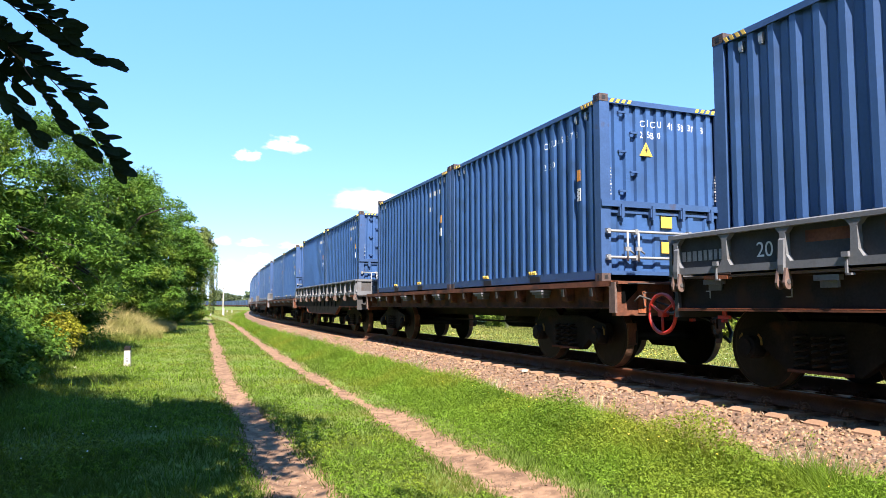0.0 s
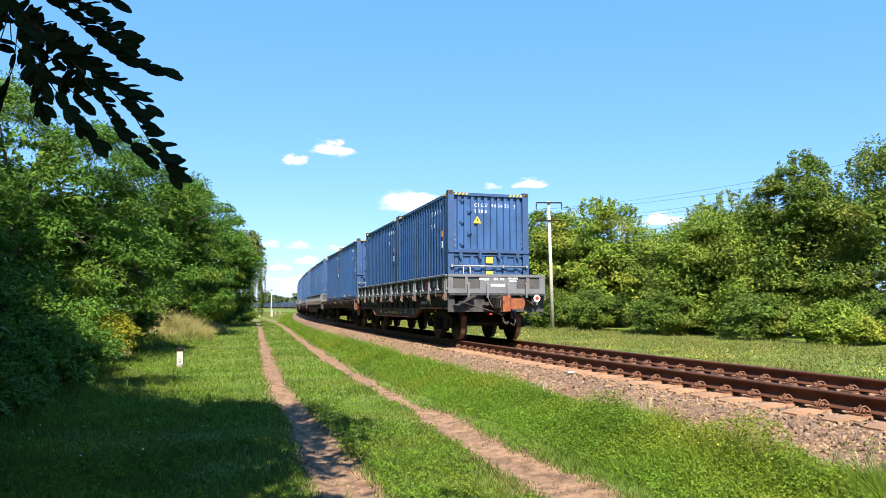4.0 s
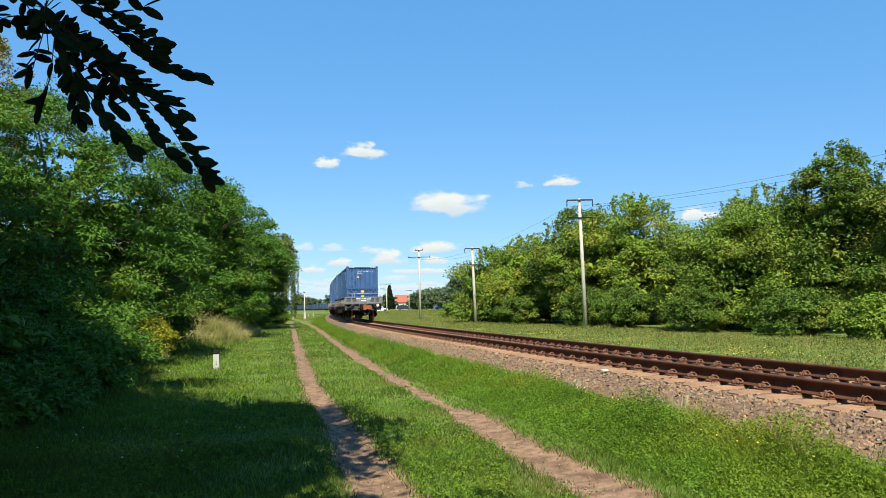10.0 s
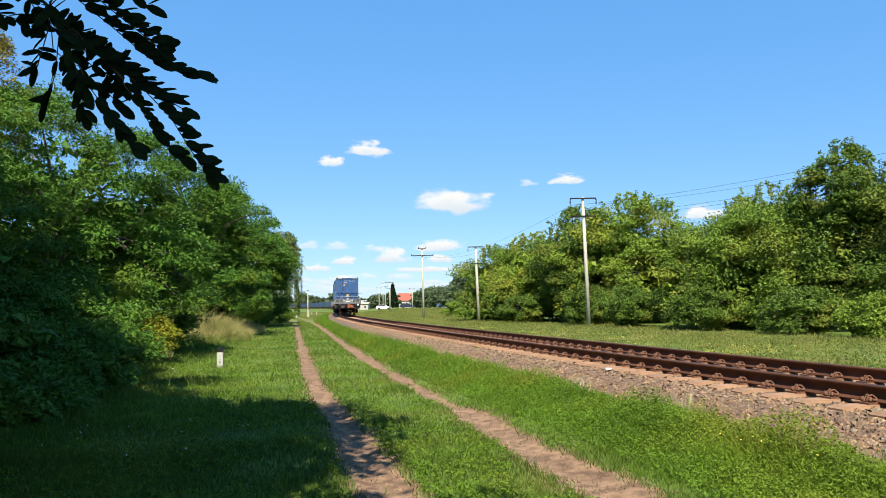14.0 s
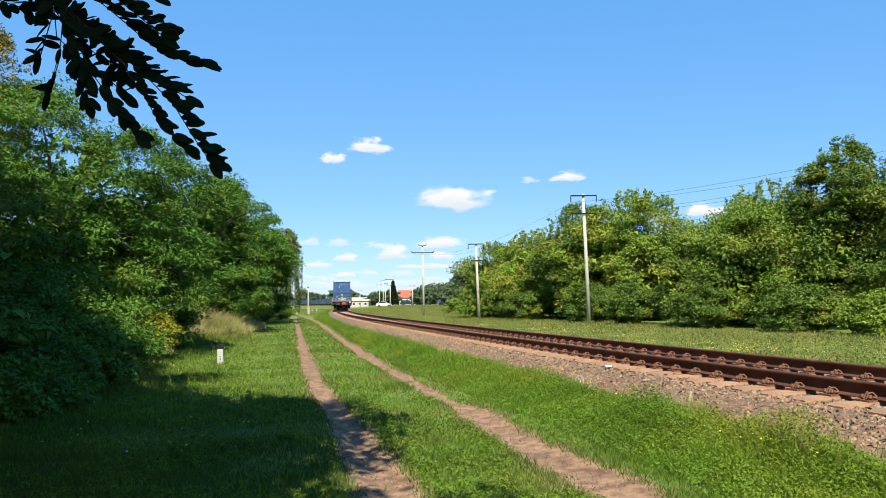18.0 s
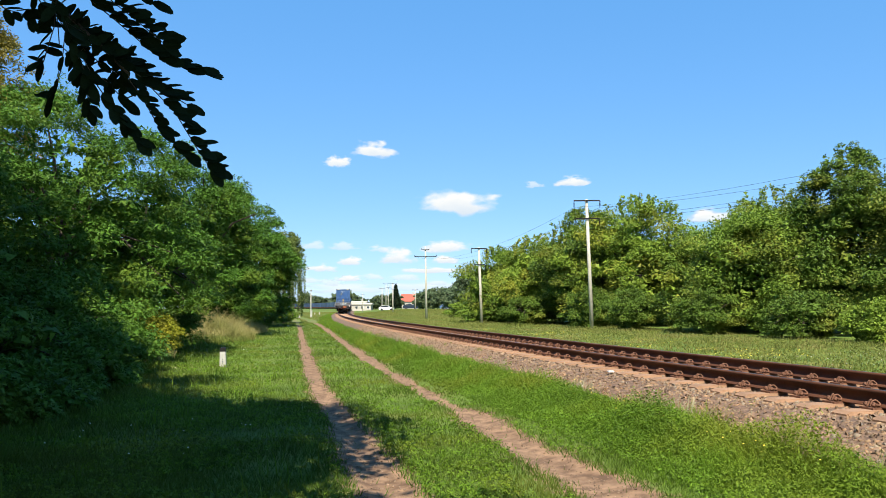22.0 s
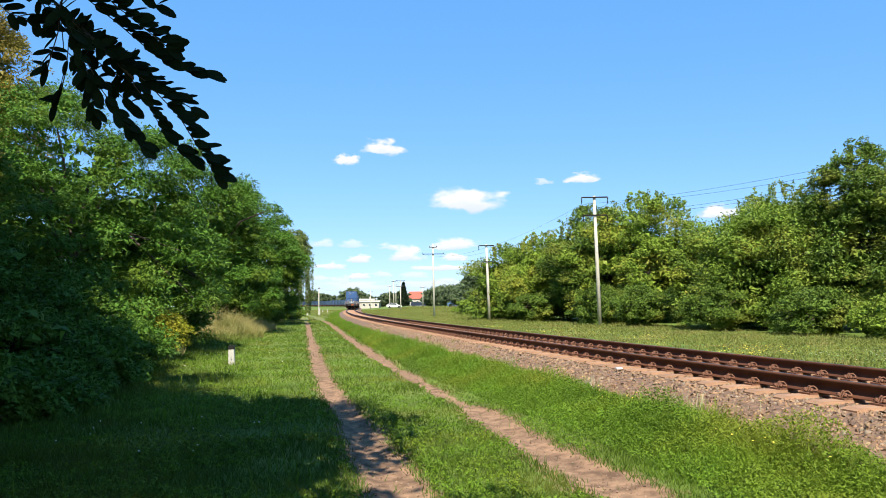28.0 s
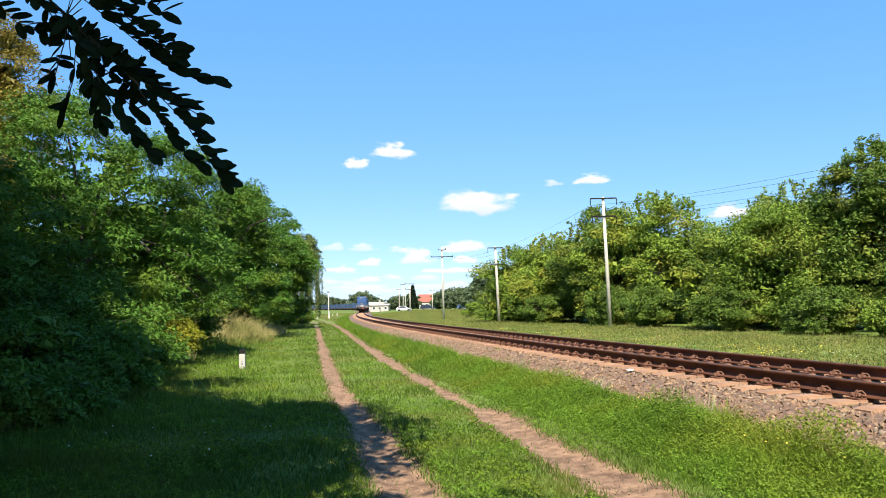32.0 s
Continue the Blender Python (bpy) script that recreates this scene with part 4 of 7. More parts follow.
def dabs(name, label, material, x, y, z, size, seed):
    """Small flower heads as little tilted six-sided discs."""
    r = np.random.RandomState(seed)
    hexa = [(math.cos(a * math.pi / 3), math.sin(a * math.pi / 3), 0.0) for a in range(6)] + [(0, 0, 0.35)]
    tri = [(i, (i + 1) % 6, 6) for i in range(6)]
    m = random_turns(r, len(x), np.stack([x, y, z], 1), size)
    for i in range(len(x)):
        a = Euler((r.uniform(-0.6, 0.6), r.uniform(-0.6, 0.6), r.uniform(0, 6))).to_matrix() * size
        m[i, :3, :3] = np.array(a)
    tagged(part(name, scatter_mesh(name, hexa, tri, m, material), None, None), label, "flowers", kind="stuff")


rng = np.random.RandomState(24)
s, side = 6 + 40 * rng.uniform(0, 1, 4500) ** 1.3, rng.uniform(3.2, 8.5, 4500)
x, y = on_track(s, side)
ok = smooth_noise(x, y, 2.2, 15) > 0.25
dabs("yellow_flowers", "yellow wildflowers on the verge", M["flower_yellow"], x[ok], y[ok], ground_z(x[ok], y[ok]) + rng.uniform(0.06, 0.14, ok.sum()), 0.017, 1)
s, side = 5 + 34 * rng.uniform(0, 1, 1500) ** 1.3, rng.uniform(5.5, 11, 1500)
x, y = on_track(s, side)
ok = smooth_noise(x, y, 2.2, 16) > 0.2
dabs("white_flowers", "white wildflowers on the verge", M["flower_white"], x[ok], y[ok], ground_z(x[ok], y[ok]) + rng.uniform(0.06, 0.14, ok.sum()), 0.011, 2)
s, side = 4 + 14 * rng.uniform(0, 1, 150), -2.35 - rng.uniform(0, 0.8, 150)
x, y = on_track(s, side)
dabs("small_yellow_flowers", "tiny yellow flowers in the tall grass", M["flower_yellow"], x, y, ground_z(x, y) + rng.uniform(0.18, 0.36, 150), 0.009, 3)
x, y = rng.uniform(-4.6, -2.4, 16), rng.uniform(7.2, 9.5, 16)
dabs("daisies", "few small white flowers in the shaded grass", M["flower_white"], x, y, ground_z(x, y) + 0.12, 0.011, 4)
x, y = rng.uniform(-9, -1, 260), rng.uniform(17, 50, 260)
ok = (rut_distance(x, y) > 0.4) & (smooth_noise(x, y, 3.0, 17) > 0.1)
dabs("clover_flowers", "whitish clover heads in the meadow", M["flower_white"], x[ok], y[ok], ground_z(x[ok], y[ok]) + 0.08, 0.012, 5)

# ---- the train: parts ----
W_STEP, SPEED, HEAD_S = 14.56, 6.02, 2.5
CH, CW, CL = 2.896, 1.219, 3.029


def wagon_pose(i, t):
    """Wagon i from the tail, at t seconds: its middle on the rails, +y forward."""
    s = HEAD_S + W_STEP * i + SPEED * t
    a, b = track(s - 4.86), track(s + 4.86)
    h = math.atan2(-(b[0] - a[0]), b[1] - a[1])
    return Matrix.Translation(((a[0] + b[0]) / 2, (a[1] + b[1]) / 2, RAIL_Z)) @ Matrix.Rotation(h, 4, "Z")


def folds(a, b, pitch, depth, crest=0.3, slope=0.2):
    """A trapezoidal sheet's line from a to b: pairs of way along and depth."""
    n = max(1, round((b - a) / pitch))
    p = (b - a) / n
    out = []
    for i in range(n):
        x = a + i * p
        out += [(x, depth), (x + p * (0.5 - crest / 2 - slope), depth), (x + p * (0.5 - crest / 2), 0), (x + p * (0.5 + crest / 2), 0),
                (x + p * (0.5 + crest / 2 + slope), depth)]
    return out + [(b, depth)]


def sheet_side(bm, line, x_out, sign, z0, z1):
    """A corrugated side sheet with a back 4 cm behind it."""
    pts = [(y, x_out - sign * d) for y, d in line] + [(line[-1][0], x_out - sign * 0.06), (line[0][0], x_out - sign * 0.06)]
    lo, hi = [bm.verts.new((x, y, z0)) for y, x in pts], [bm.verts.new((x, y, z1)) for y, x in pts]
    for i in range(len(pts)):
        j = (i + 1) % len(pts)
        bm.faces.new((lo[i], lo[j], hi[j], hi[i]))


def sheet_end(bm, line, y_out, sign, z0, z1):
    pts = [(x, y_out - sign * d) for x, d in line] + [(line[-1][0], y_out - sign * 0.07), (line[0][0], y_out - sign * 0.07)]
    lo, hi = [bm.verts.new((x, y, z0)) for x, y in pts], [bm.verts.new((x, y, z1)) for x, y in pts]
    for i in range(len(pts)):
        j = (i + 1) % len(pts)
        bm.faces.new((lo[i], lo[j], hi[j], hi[i]))


def of_box(*spans):
    bm = bmesh.new()
    for s in spans:
        box(bm, *s)
    return bm


def of_rod(*bars, seg=8):
    bm = bmesh.new()
    for a, b, r in bars:
        rod(bm, a, b, r, seg=seg)
    return bm


GLYPHS = {}


def words(text, height, m, material, parent, name="lettering", stretch=1.0, flat=False):
    """Raised painted words, upright in the x-z plane of m, facing -y."""
    key = (text, height, flat)
    if key not in GLYPHS:
        cu = bpy.data.curves.new(name, "FONT")
        cu.body, cu.size, cu.extrude, cu.resolution_u = text, height * 1.37, 0.0 if flat else 0.001, 4
        tmp = bpy.data.objects.new(name, cu)
        scene.collection.objects.link(tmp)
        GLYPHS[key] = bpy.data.meshes.new_from_object(tmp.evaluated_get(bpy.context.evaluated_depsgraph_get()))
        bpy.data.objects.remove(tmp)
    me = GLYPHS[key].copy()
    me.transform(m @ Matrix.Rotation(radians(90), 4, "X") @ Matrix.Diagonal((stretch, 1, 1, 1)))
    me.materials.clear()
    me.materials.append(material)
    return tagged(part(name, me, None, parent), kind="stuff")


def drape(me, line, axis_i, surface, sign):
    """Lays flat painted marks on a folded sheet: cuts them at the folds and sets each corner 2 mm before the sheet. axis_i: the way along the folds."""
    bm = bmesh.new()
    bm.from_mesh(me)
    lo, hi = min(x.co[axis_i] for x in bm.verts), max(x.co[axis_i] for x in bm.verts)
    n = Vector((1, 0, 0)) if axis_i == 0 else Vector((0, 1, 0))
    for a, d in line:
        if lo < a < hi:
            bmesh.ops.bisect_plane(bm, geom=bm.verts[:] + bm.edges[:] + bm.faces[:], plane_co=n * a, plane_no=n)
    for x in bm.verts:
        x.co[1 - axis_i] = surface - sign * float(np.interp(x.co[axis_i], [p[0] for p in line], [p[1] for p in line])) + sign * 0.002
    bm.to_mesh(me)
    bm.free()


REAR_FOLDS, SIDE_FOLDS = (-0.98, 1.02, 0.2, 0.05, 0.44, 0.10), (-2.90, 2.90, 0.29, 0.045, 0.26, 0.21)
REAR = Matrix()                                     # words on a rear end, facing -y
LEFT = Matrix.Rotation(radians(-90), 4, "Z")        # words on a left side, facing -x


def on_left(x, y, z):
    """Words that begin at (y, z) and run rearwards on the left side."""
    return Matrix.Translation((x, y, z)) @ LEFT


def stripes(y0, y1, x0, x1, z0, z1, axis_n, parent, name="hazard_stripe"):
    """Yellow bars with slanted black gaps; axis_n 0 faces left, 1 faces the rear."""
    n = 4
    bm = bmesh.new()
    for i in range(n):
        if axis_n == 0:
            a, w = y0 + (y1 - y0) * i / n, (y1 - y0) / n * 0.55
            plate(bm, [(a, z0), (a + w, z0), (a + w + (z1 - z0) * 0.6, z1), (a + (z1 - z0) * 0.6, z1)], 0, x0, x1)
        else:
            a, w = x0 + (x1 - x0) * i / n, (x1 - x0) / n * 0.55
            plate(bm, [(a, z0), (a + w, z0), (a + w + (z1 - z0) * 0.6, z1), (a + (z1 - z0) * 0.6, z1)], 1, y0, y1)
    part(name, bm, M["yellow"], parent, "yellow stripes of a hazard marking")


def container():
    """A twenty-foot bulk container, its base at z = 0, its discharge flap at the rear (-y)."""
    ob = tagged(empty("shipping_container"), "blue corrugated steel twenty-foot bulk container with yellow markings", "container")
    part("core", of_box((-1.14, 1.14, -2.93, 2.95, 0.12, 2.80)), M["blue_post"], ob)
    line = folds(-2.90, 2.90, 0.29, 0.045, 0.26, 0.21)
    for sx in (-1, 1):
        bm = bmesh.new()
        sheet_side(bm, line, sx * 1.205, sx, 0.16, 2.755)
        part("side_wall", bm, M["blue"], ob)
        part("top_rail", of_box((sx * 1.219, sx * 1.15, -2.85, 2.85, 2.75, 2.825)), M["blue_post"], ob)
        part("bottom_rail", of_box((sx * 1.215, sx * 1.13, -2.85, 2.85, 0.03, 0.165)), M["blue_post"], ob)
        for y in (-0.95, 1.05):
            part("fork_pocket", of_box((sx * 1.222, sx * 1.10, y - 0.18, y + 0.18, 0.035, 0.135)), M["black"], ob, "dark forklift pocket opening")
        for sy in (-1, 1):
            bm = bmesh.new()
            plate(bm, [(sx * 1.217, sy * 3.025), (sx * 1.217, sy * 2.86), (sx * 1.17, sy * 2.86), (sx * 1.15, sy * 2.98), (sx * 1.04, sy * 2.98), (sx * 1.04, sy * 3.025)], 2, 0.12, 2.78)
            part("corner_post", bm, M["blue_post"], ob)
            for z in (0, CH - 0.118):
                bm = bmesh.new()
                box(bm, sx * 1.221, sx * 1.06, sy * 3.031, sy * 2.855, z, z + 0.118)
                c = part("corner_casting", bm, M["casting"], ob, "worn steel corner casting")
                bm = of_box((sx * 1.224, sx * 1.2, sy * 2.97, sy * 2.915, z + 0.03, z + 0.09), (sx * 1.17, sx * 1.11, sy * 3.034, sy * 3.0, z + 0.03, z + 0.09))
                part("lifting_hole", bm, M["black"], c)
    bm = bmesh.new()
    plate(bm, [(-1.2, 2.80), (1.2, 2.80), (1.15, 2.83), (-1.15, 2.83)], 1, -2.9, 2.9)
    part("roof", bm, M["blue"], ob)
    bm = bmesh.new()
    sheet_end(bm, folds(-1.05, 1.05, 0.23, 0.045), 3.0, 1, 0.16, 2.78)
    part("front_wall", bm, M["blue"], ob)
    part("front_rail", of_box((-1.06, 1.06, 2.94, 3.022, 2.77, 2.84), (-1.06, 1.06, 2.94, 3.022, 0.03, 0.165)), M["blue_post"], ob)
    # rear end: fixed upper panel, discharge flap below
    bm = bmesh.new()
    sheet_end(bm, folds(*REAR_FOLDS), -2.985, -1, 1.24, 2.76)
    part("rear_panel", bm, M["blue"], ob)
    part("rear_header", of_box((-1.06, 1.06, -3.022, -2.95, 2.76, 2.84)), M["blue_post"], ob)
    part("rear_sill", of_box((-1.215, 1.215, -3.06, -2.95, 1.14, 1.235)), M["blue_post"], ob, "blue cross beam above the discharge flap")
    bm = bmesh.new()
    sheet_end(bm, folds(-1.0, 1.0, 0.33, 0.035, 0.3, 0.08), -3.0, -1, 0.16, 1.05)
    flap = part("discharge_flap", bm, M["blue"], ob, "blue hinged lower discharge flap")
    part("flap_edge", of_box((-1.03, 1.03, -3.012, -2.95, 1.05, 1.10), (-1.03, 1.03, -3.012, -2.95, 0.10, 0.16)), M["blue_post"], flap)
    for x in (-0.86, -0.29, 0.29, 0.86):
        part("hinge", of_box((x - 0.045, x + 0.045, -3.075, -3.0, 1.0, 1.13), (x - 0.02, x + 0.02, -3.09, -3.0, 0.96, 1.18)), M["blue_post"], flap)
    for z in (0.36, 0.76):
        part("locking_bar", of_rod(((-1.16, -3.075, z), (1.16, -3.075, z), 0.022)), M["zinc"], ob, "galvanised horizontal locking bar")
        part("yellow_square", of_box((-0.09, 0.12, -3.008, -3.0, z + 0.09, z + 0.27)), M["yellow"], ob, "yellow square reflector")
        for x in (-1.12, -0.62, 0.4, 1.12):
            part("bar_bracket", of_box((x - 0.025, x + 0.025, -3.1, -3.0, z - 0.04, z + 0.04)), M["zinc"], ob)
    for x in (-0.80, -0.60):
        bm = of_rod(((x, -3.11, 0.30), (x, -3.11, 0.74), 0.018), ((x, -3.11, 0.5), (x + 0.1, -3.12, 0.42), 0.015))
        box(bm, x - 0.05, x + 0.05, -3.13, -3.09, 0.46, 0.52)
        part("lock_handle", bm, M["zinc"], ob, "galvanised lock handle")
    for i in range(5):
        x = -0.80 if i % 2 == 0 else -0.58
        part("foot_rung", of_box((x - 0.07, x + 0.07, -3.03, -2.985, 2.62 - i * 0.31, 2.65 - i * 0.31)), M["blue_post"], ob)
    bm = bmesh.new()
    plate(bm, [(-0.46, 1.98), (-0.22, 1.98), (-0.34, 2.2)], 1, -3.0, -2.99)
    tri = part("warning_triangle", bm, M["yellow"], ob, "yellow electrical warning triangle")
    bm = bmesh.new()
    plate(bm, [(-0.345, 2.01), (-0.31, 2.09), (-0.335, 2.09), (-0.325, 2.15), (-0.36, 2.07), (-0.338, 2.07)], 1, -3.004, -2.999)
    part("flash_mark", bm, M["black"], tri)
    for x in (-1.03, 1.0):
        bm = bmesh.new()
        for i in range(9):
            box(bm, x + 0.010 * (i * 7 % 3), x + 0.034 - 0.006 * (i * 5 % 3), -3.0, -2.99, 1.33 + i * 0.05, 1.352 + i * 0.05 + 0.006 * (i % 2))
        tagged(part("small_print", bm, M["print"], ob, "column of small white print"), kind="stuff")
    stripes(-3.0285, -3.02, -1.03, -0.6, 2.775, 2.835, 1, ob)
    stripes(-3.0285, -3.02, 0.62, 1.05, 2.775, 2.835, 1, ob)
    stripes(-2.85, -2.5, -1.2255, -1.218, 2.757, 2.82, 0, ob)
    stripes(2.5, 2.85, -1.2255, -1.218, 2.757, 2.82, 0, ob)
    for y in (-0.85, 1.15):
        stripes(y - 0.13, y + 0.13, -1.2255, -1.2, 0.175, 0.235, 0, ob)
    part("orange_label", of_box((-1.212, -1.2, -2.45, -2.36, 1.62, 1.80)), M["orange"], ob, "orange data label")
    part("data_plate", of_box((-1.212, -1.2, -2.45, -2.36, 1.30, 1.50)), M["mark_white"], ob, "white data plate")
    part("plate_print", of_box(*[(-1.2145, -1.211, -2.44 + 0.045 * (k % 2), -2.41 + 0.045 * (k % 2), 1.32 + 0.03 * k, 1.335 + 0.03 * k) for k in range(6)]), M["black"], ob, "dark small print")
    for sx in (-1, 1):
        for y in (-2.61, -2.32, 2.32, 2.61):
            bm = of_box((sx * 1.205, sx * 1.16, y - 0.028, y + 0.028, 2.60, 2.70))
            box(bm, sx * 1.20, sx * 1.165, y - 0.022, y + 0.022, 2.575, 2.60)
            part("air_vent", bm, M["zinc"], ob, "small grey air vent")
    return ob


def container_marks(ob, rear_words=None, left=True):
    """Painted owner code and number, following the folds; unreadable ones stay plain bars."""
    rear, side = folds(*REAR_FOLDS), folds(*SIDE_FOLDS)
    if rear_words:
        for row, text in enumerate(rear_words):
            for k, ch in enumerate(text):
                if ch != " ":
                    w = words(ch, 0.108, Matrix.Translation((-0.41 + 0.1 * k, -2.992, 2.46 - 0.18 * row)), M["mark_white"], ob, stretch=0.8, flat=True)
                    drape(w.data, rear, 0, -2.985, -1)
            for k, ch in enumerate(text.replace(" ", "")):
                w = words(ch, 0.115, on_left(-1.211, -1.30 - 0.0967 * k, 2.35 - 0.37 * row), M["mark_white"], ob, stretch=0.78, flat=True)
                drape(w.data, side, 1, -1.205, -1)
        return
    for on_rear in (True, False):
        bm = bmesh.new()
        for i in range(11 if on_rear else 9):
            for z in ((2.46, 2.28) if i < 4 else (2.46,)):
                z = z if on_rear else z - (0.11 if z > 2.4 else 0.3)
                a, b = (-0.4 + i * 0.115, -0.4 + i * 0.115 + 0.06) if on_rear else (-1.5 - i * 0.105, -1.5 - i * 0.105 - 0.055)
                if on_rear and i == 4:
                    continue
                bm.faces.new([bm.verts.new((p, -2.99, q) if on_rear else (-1.21, p, q)) for p, q in ((a, z), (b, z), (b, z + 0.11), (a, z + 0.11))])
        me = mesh_of(bm, "lettering", M["print"])
        drape(me, rear if on_rear else side, 0 if on_rear else 1, -2.985 if on_rear else -1.205, -1)
        tagged(part("lettering", me, None, ob), kind="stuff")


def wheelset(parent, y):
    ws = empty("wheelset", Matrix.Translation((0, y, 0.475)))
    ws.parent = parent
    part("axle", of_rod(((-1.05, 0, 0), (1.05, 0, 0), 0.075), seg=12), M["wheel"], ws)
    for sx in (-1, 1):
        bm = bmesh.new()
        rod(bm, (sx * 0.76, 0, 0), (sx * 0.889, 0, 0), 0.464, 0.462, 40)
        rod(bm, (sx * 0.88, 0, 0), (sx * 0.8925, 0, 0), 0.455, 0.40, 40)
        rod(bm, (sx * 0.725, 0, 0), (sx * 0.76, 0, 0), 0.498, 0.492, 40)
        rod(bm, (sx * 0.70, 0, 0), (sx * 0.93, 0, 0), 0.13, 0.13, 16)
        part("wheel", bm, M["wheel"], ws)
        bm = bmesh.new()
        seg = 48
        ring = []
        for r, x in ((0.475, 0.763), (0.4745, 0.80), (0.471, 0.887), (0.466, 0.8905), (0.45, 0.762)):
            ring.append([bm.verts.new((sx * x, r * math.cos(2 * math.pi * i / seg), r * math.sin(2 * math.pi * i / seg))) for i in range(seg)])
        for a in range(5):
            for i in range(seg):
                bm.faces.new((ring[a][i], ring[a][(i + 1) % seg], ring[(a + 1) % 5][(i + 1) % seg], ring[(a + 1) % 5][i]))
        part("tread", bm, M["tread"], ws, "wheel tread worn to brown steel")
    return ws


def bogie(parent, y):
    """A cast three-piece bogie."""
    b = empty("bogie", Matrix.Translation((0, y, 0)))
    b.parent = parent
    for sx in (-1, 1):
        bm = bmesh.new()
        plate(bm, [(-1.12, 0.50), (-1.10, 0.66), (-0.55, 0.78), (0.55, 0.78), (1.10, 0.66), (1.12, 0.50), (0.78, 0.50), (0.42, 0.24), (-0.42, 0.24), (-0.78, 0.50)], 0, sx * 0.96, sx * 1.08)
        part("side_frame", bm, M["bogie"], b)
        for dy in (-0.22, 0, 0.22):
            bm = bmesh.new()
            turns = [(sx * 1.10 + 0.075 * math.cos(k * 0.9), dy + 0.075 * math.sin(k * 0.9), 0.29 + k * 0.0105) for k in range(34)]
            tube(bm, turns, 0.017, 5)
            part("spring", bm, M["bogie"], b)
        for dy in (-0.92, 0.92):
            part("axle_box", of_rod(((sx * 0.98, dy, 0.475), (sx * 1.16, dy, 0.475), 0.13), ((sx * 1.15, dy, 0.475), (sx * 1.18, dy, 0.475), 0.09), seg=14), M["bogie"], b)
            for k in (-1, 1):
                bm = bmesh.new()
                plate(bm, [(dy + k * 0.15, 0.50), (dy + k * 0.17, 0.50), (dy + k * 0.16, 0.58), (dy + k * 0.12, 0.63), (dy + k * 0.11, 0.61), (dy + k * 0.145, 0.57)], 0, sx * 1.08, sx * 1.095)
                part("painted_edge", bm, M["yellow_dirty"], b, "dull yellow painted edge by the axle box")
        part("spring_plank", of_box((sx * 1.02, sx * 1.16, -0.36, 0.36, 0.245, 0.275)), M["rust_dark"], b, "rusty spring seat")
        for dy in (-0.62, 0.62, -1.3, 1.3):
            part("brake_shoe", of_box((sx * 0.74, sx * 0.88, dy - 0.05 - 0.06 * (abs(dy) > 1), dy + 0.05, 0.36, 0.68)), M["brown"], b)
    part("bolster", of_box((-1.0, 1.0, -0.25, 0.25, 0.48, 0.84)), M["bogie"], b)
    return [wheelset(parent, y - 0.925), wheelset(parent, y + 0.925)]


def coupler(parent, sy):
    """An automatic knuckle-less coupler with its striker."""
    bm = bmesh.new()
    box(bm, -0.09, 0.09, sy * 6.6, sy * 6.95, 0.92, 1.14)
    plate(bm, [(-0.28, sy * 6.92), (0.12, sy * 6.92), (0.22, sy * 6.98), (0.10, sy * 7.0), (-0.06, sy * 7.02), (-0.12, sy * 7.14), (-0.20, sy * 7.16), (-0.26, sy * 7.0)], 2, 0.90, 1.17)
    c = part("coupler", bm, M["grey_dark"], parent, "dark rusty automatic coupler")
    bm = bmesh.new()
    plate(bm, [(-0.02, 0.80), (0.20, 0.82), (0.20, 1.24), (-0.02, 1.22)], 1, sy * 7.02, sy * 7.16)
    box(bm, 0.20, 0.56, sy * 7.0, sy * 7.20, 0.88, 1.16)
    plate(bm, [(0.56, 0.92), (0.60, 0.96), (0.60, 1.10), (0.56, 1.14)], 1, sy * 7.02, sy * 7.18)
    part("coupler_head", bm, M["rust"], c, "rusty orange coupler jaw")
    part("striker", of_box((-0.26, -0.14, sy * 6.66, sy * 6.84, 0.84, 1.24), (0.14, 0.34, sy * 6.66, sy * 6.84, 0.84, 1.24), (-0.26, 0.34, sy * 6.66, sy * 6.80, 1.16, 1.24)), M["grey_dark"], c, "sooty black striker casting")
    part("release_rod", bent([(-0.34, sy * 6.9, 1.16), (-0.30, sy * 6.98, 1.0), (-0.18, sy * 7.02, 0.86), (-0.05, sy * 7.05, 0.92), (-0.04, sy * 7.05, 1.12)], 0.016), M["casting"], c)
    part("red_tap", of_box((-0.34, -0.27, sy * 6.95, sy * 7.0, 0.72, 0.76)), M["red"], c)
    bm = bmesh.new()
    for i in range(9):
        a = i / 8
        p = Vector((-0.05 + 0.22 * a, sy * (7.0 + 0.02 * math.sin(i)), 0.92 - 0.42 * math.sin(math.pi * a * 0.62)))
        box(bm, p.x - 0.018, p.x + 0.018, p.y - 0.018, p.y + 0.018, p.z - 0.03, p.z + 0.03)
    part("chain", bm, M["casting"], c, "hanging rusty release chain")


def bent(points, r, seg=8):
    bm = bmesh.new()
    tube(bm, points, r, seg)
    return bm


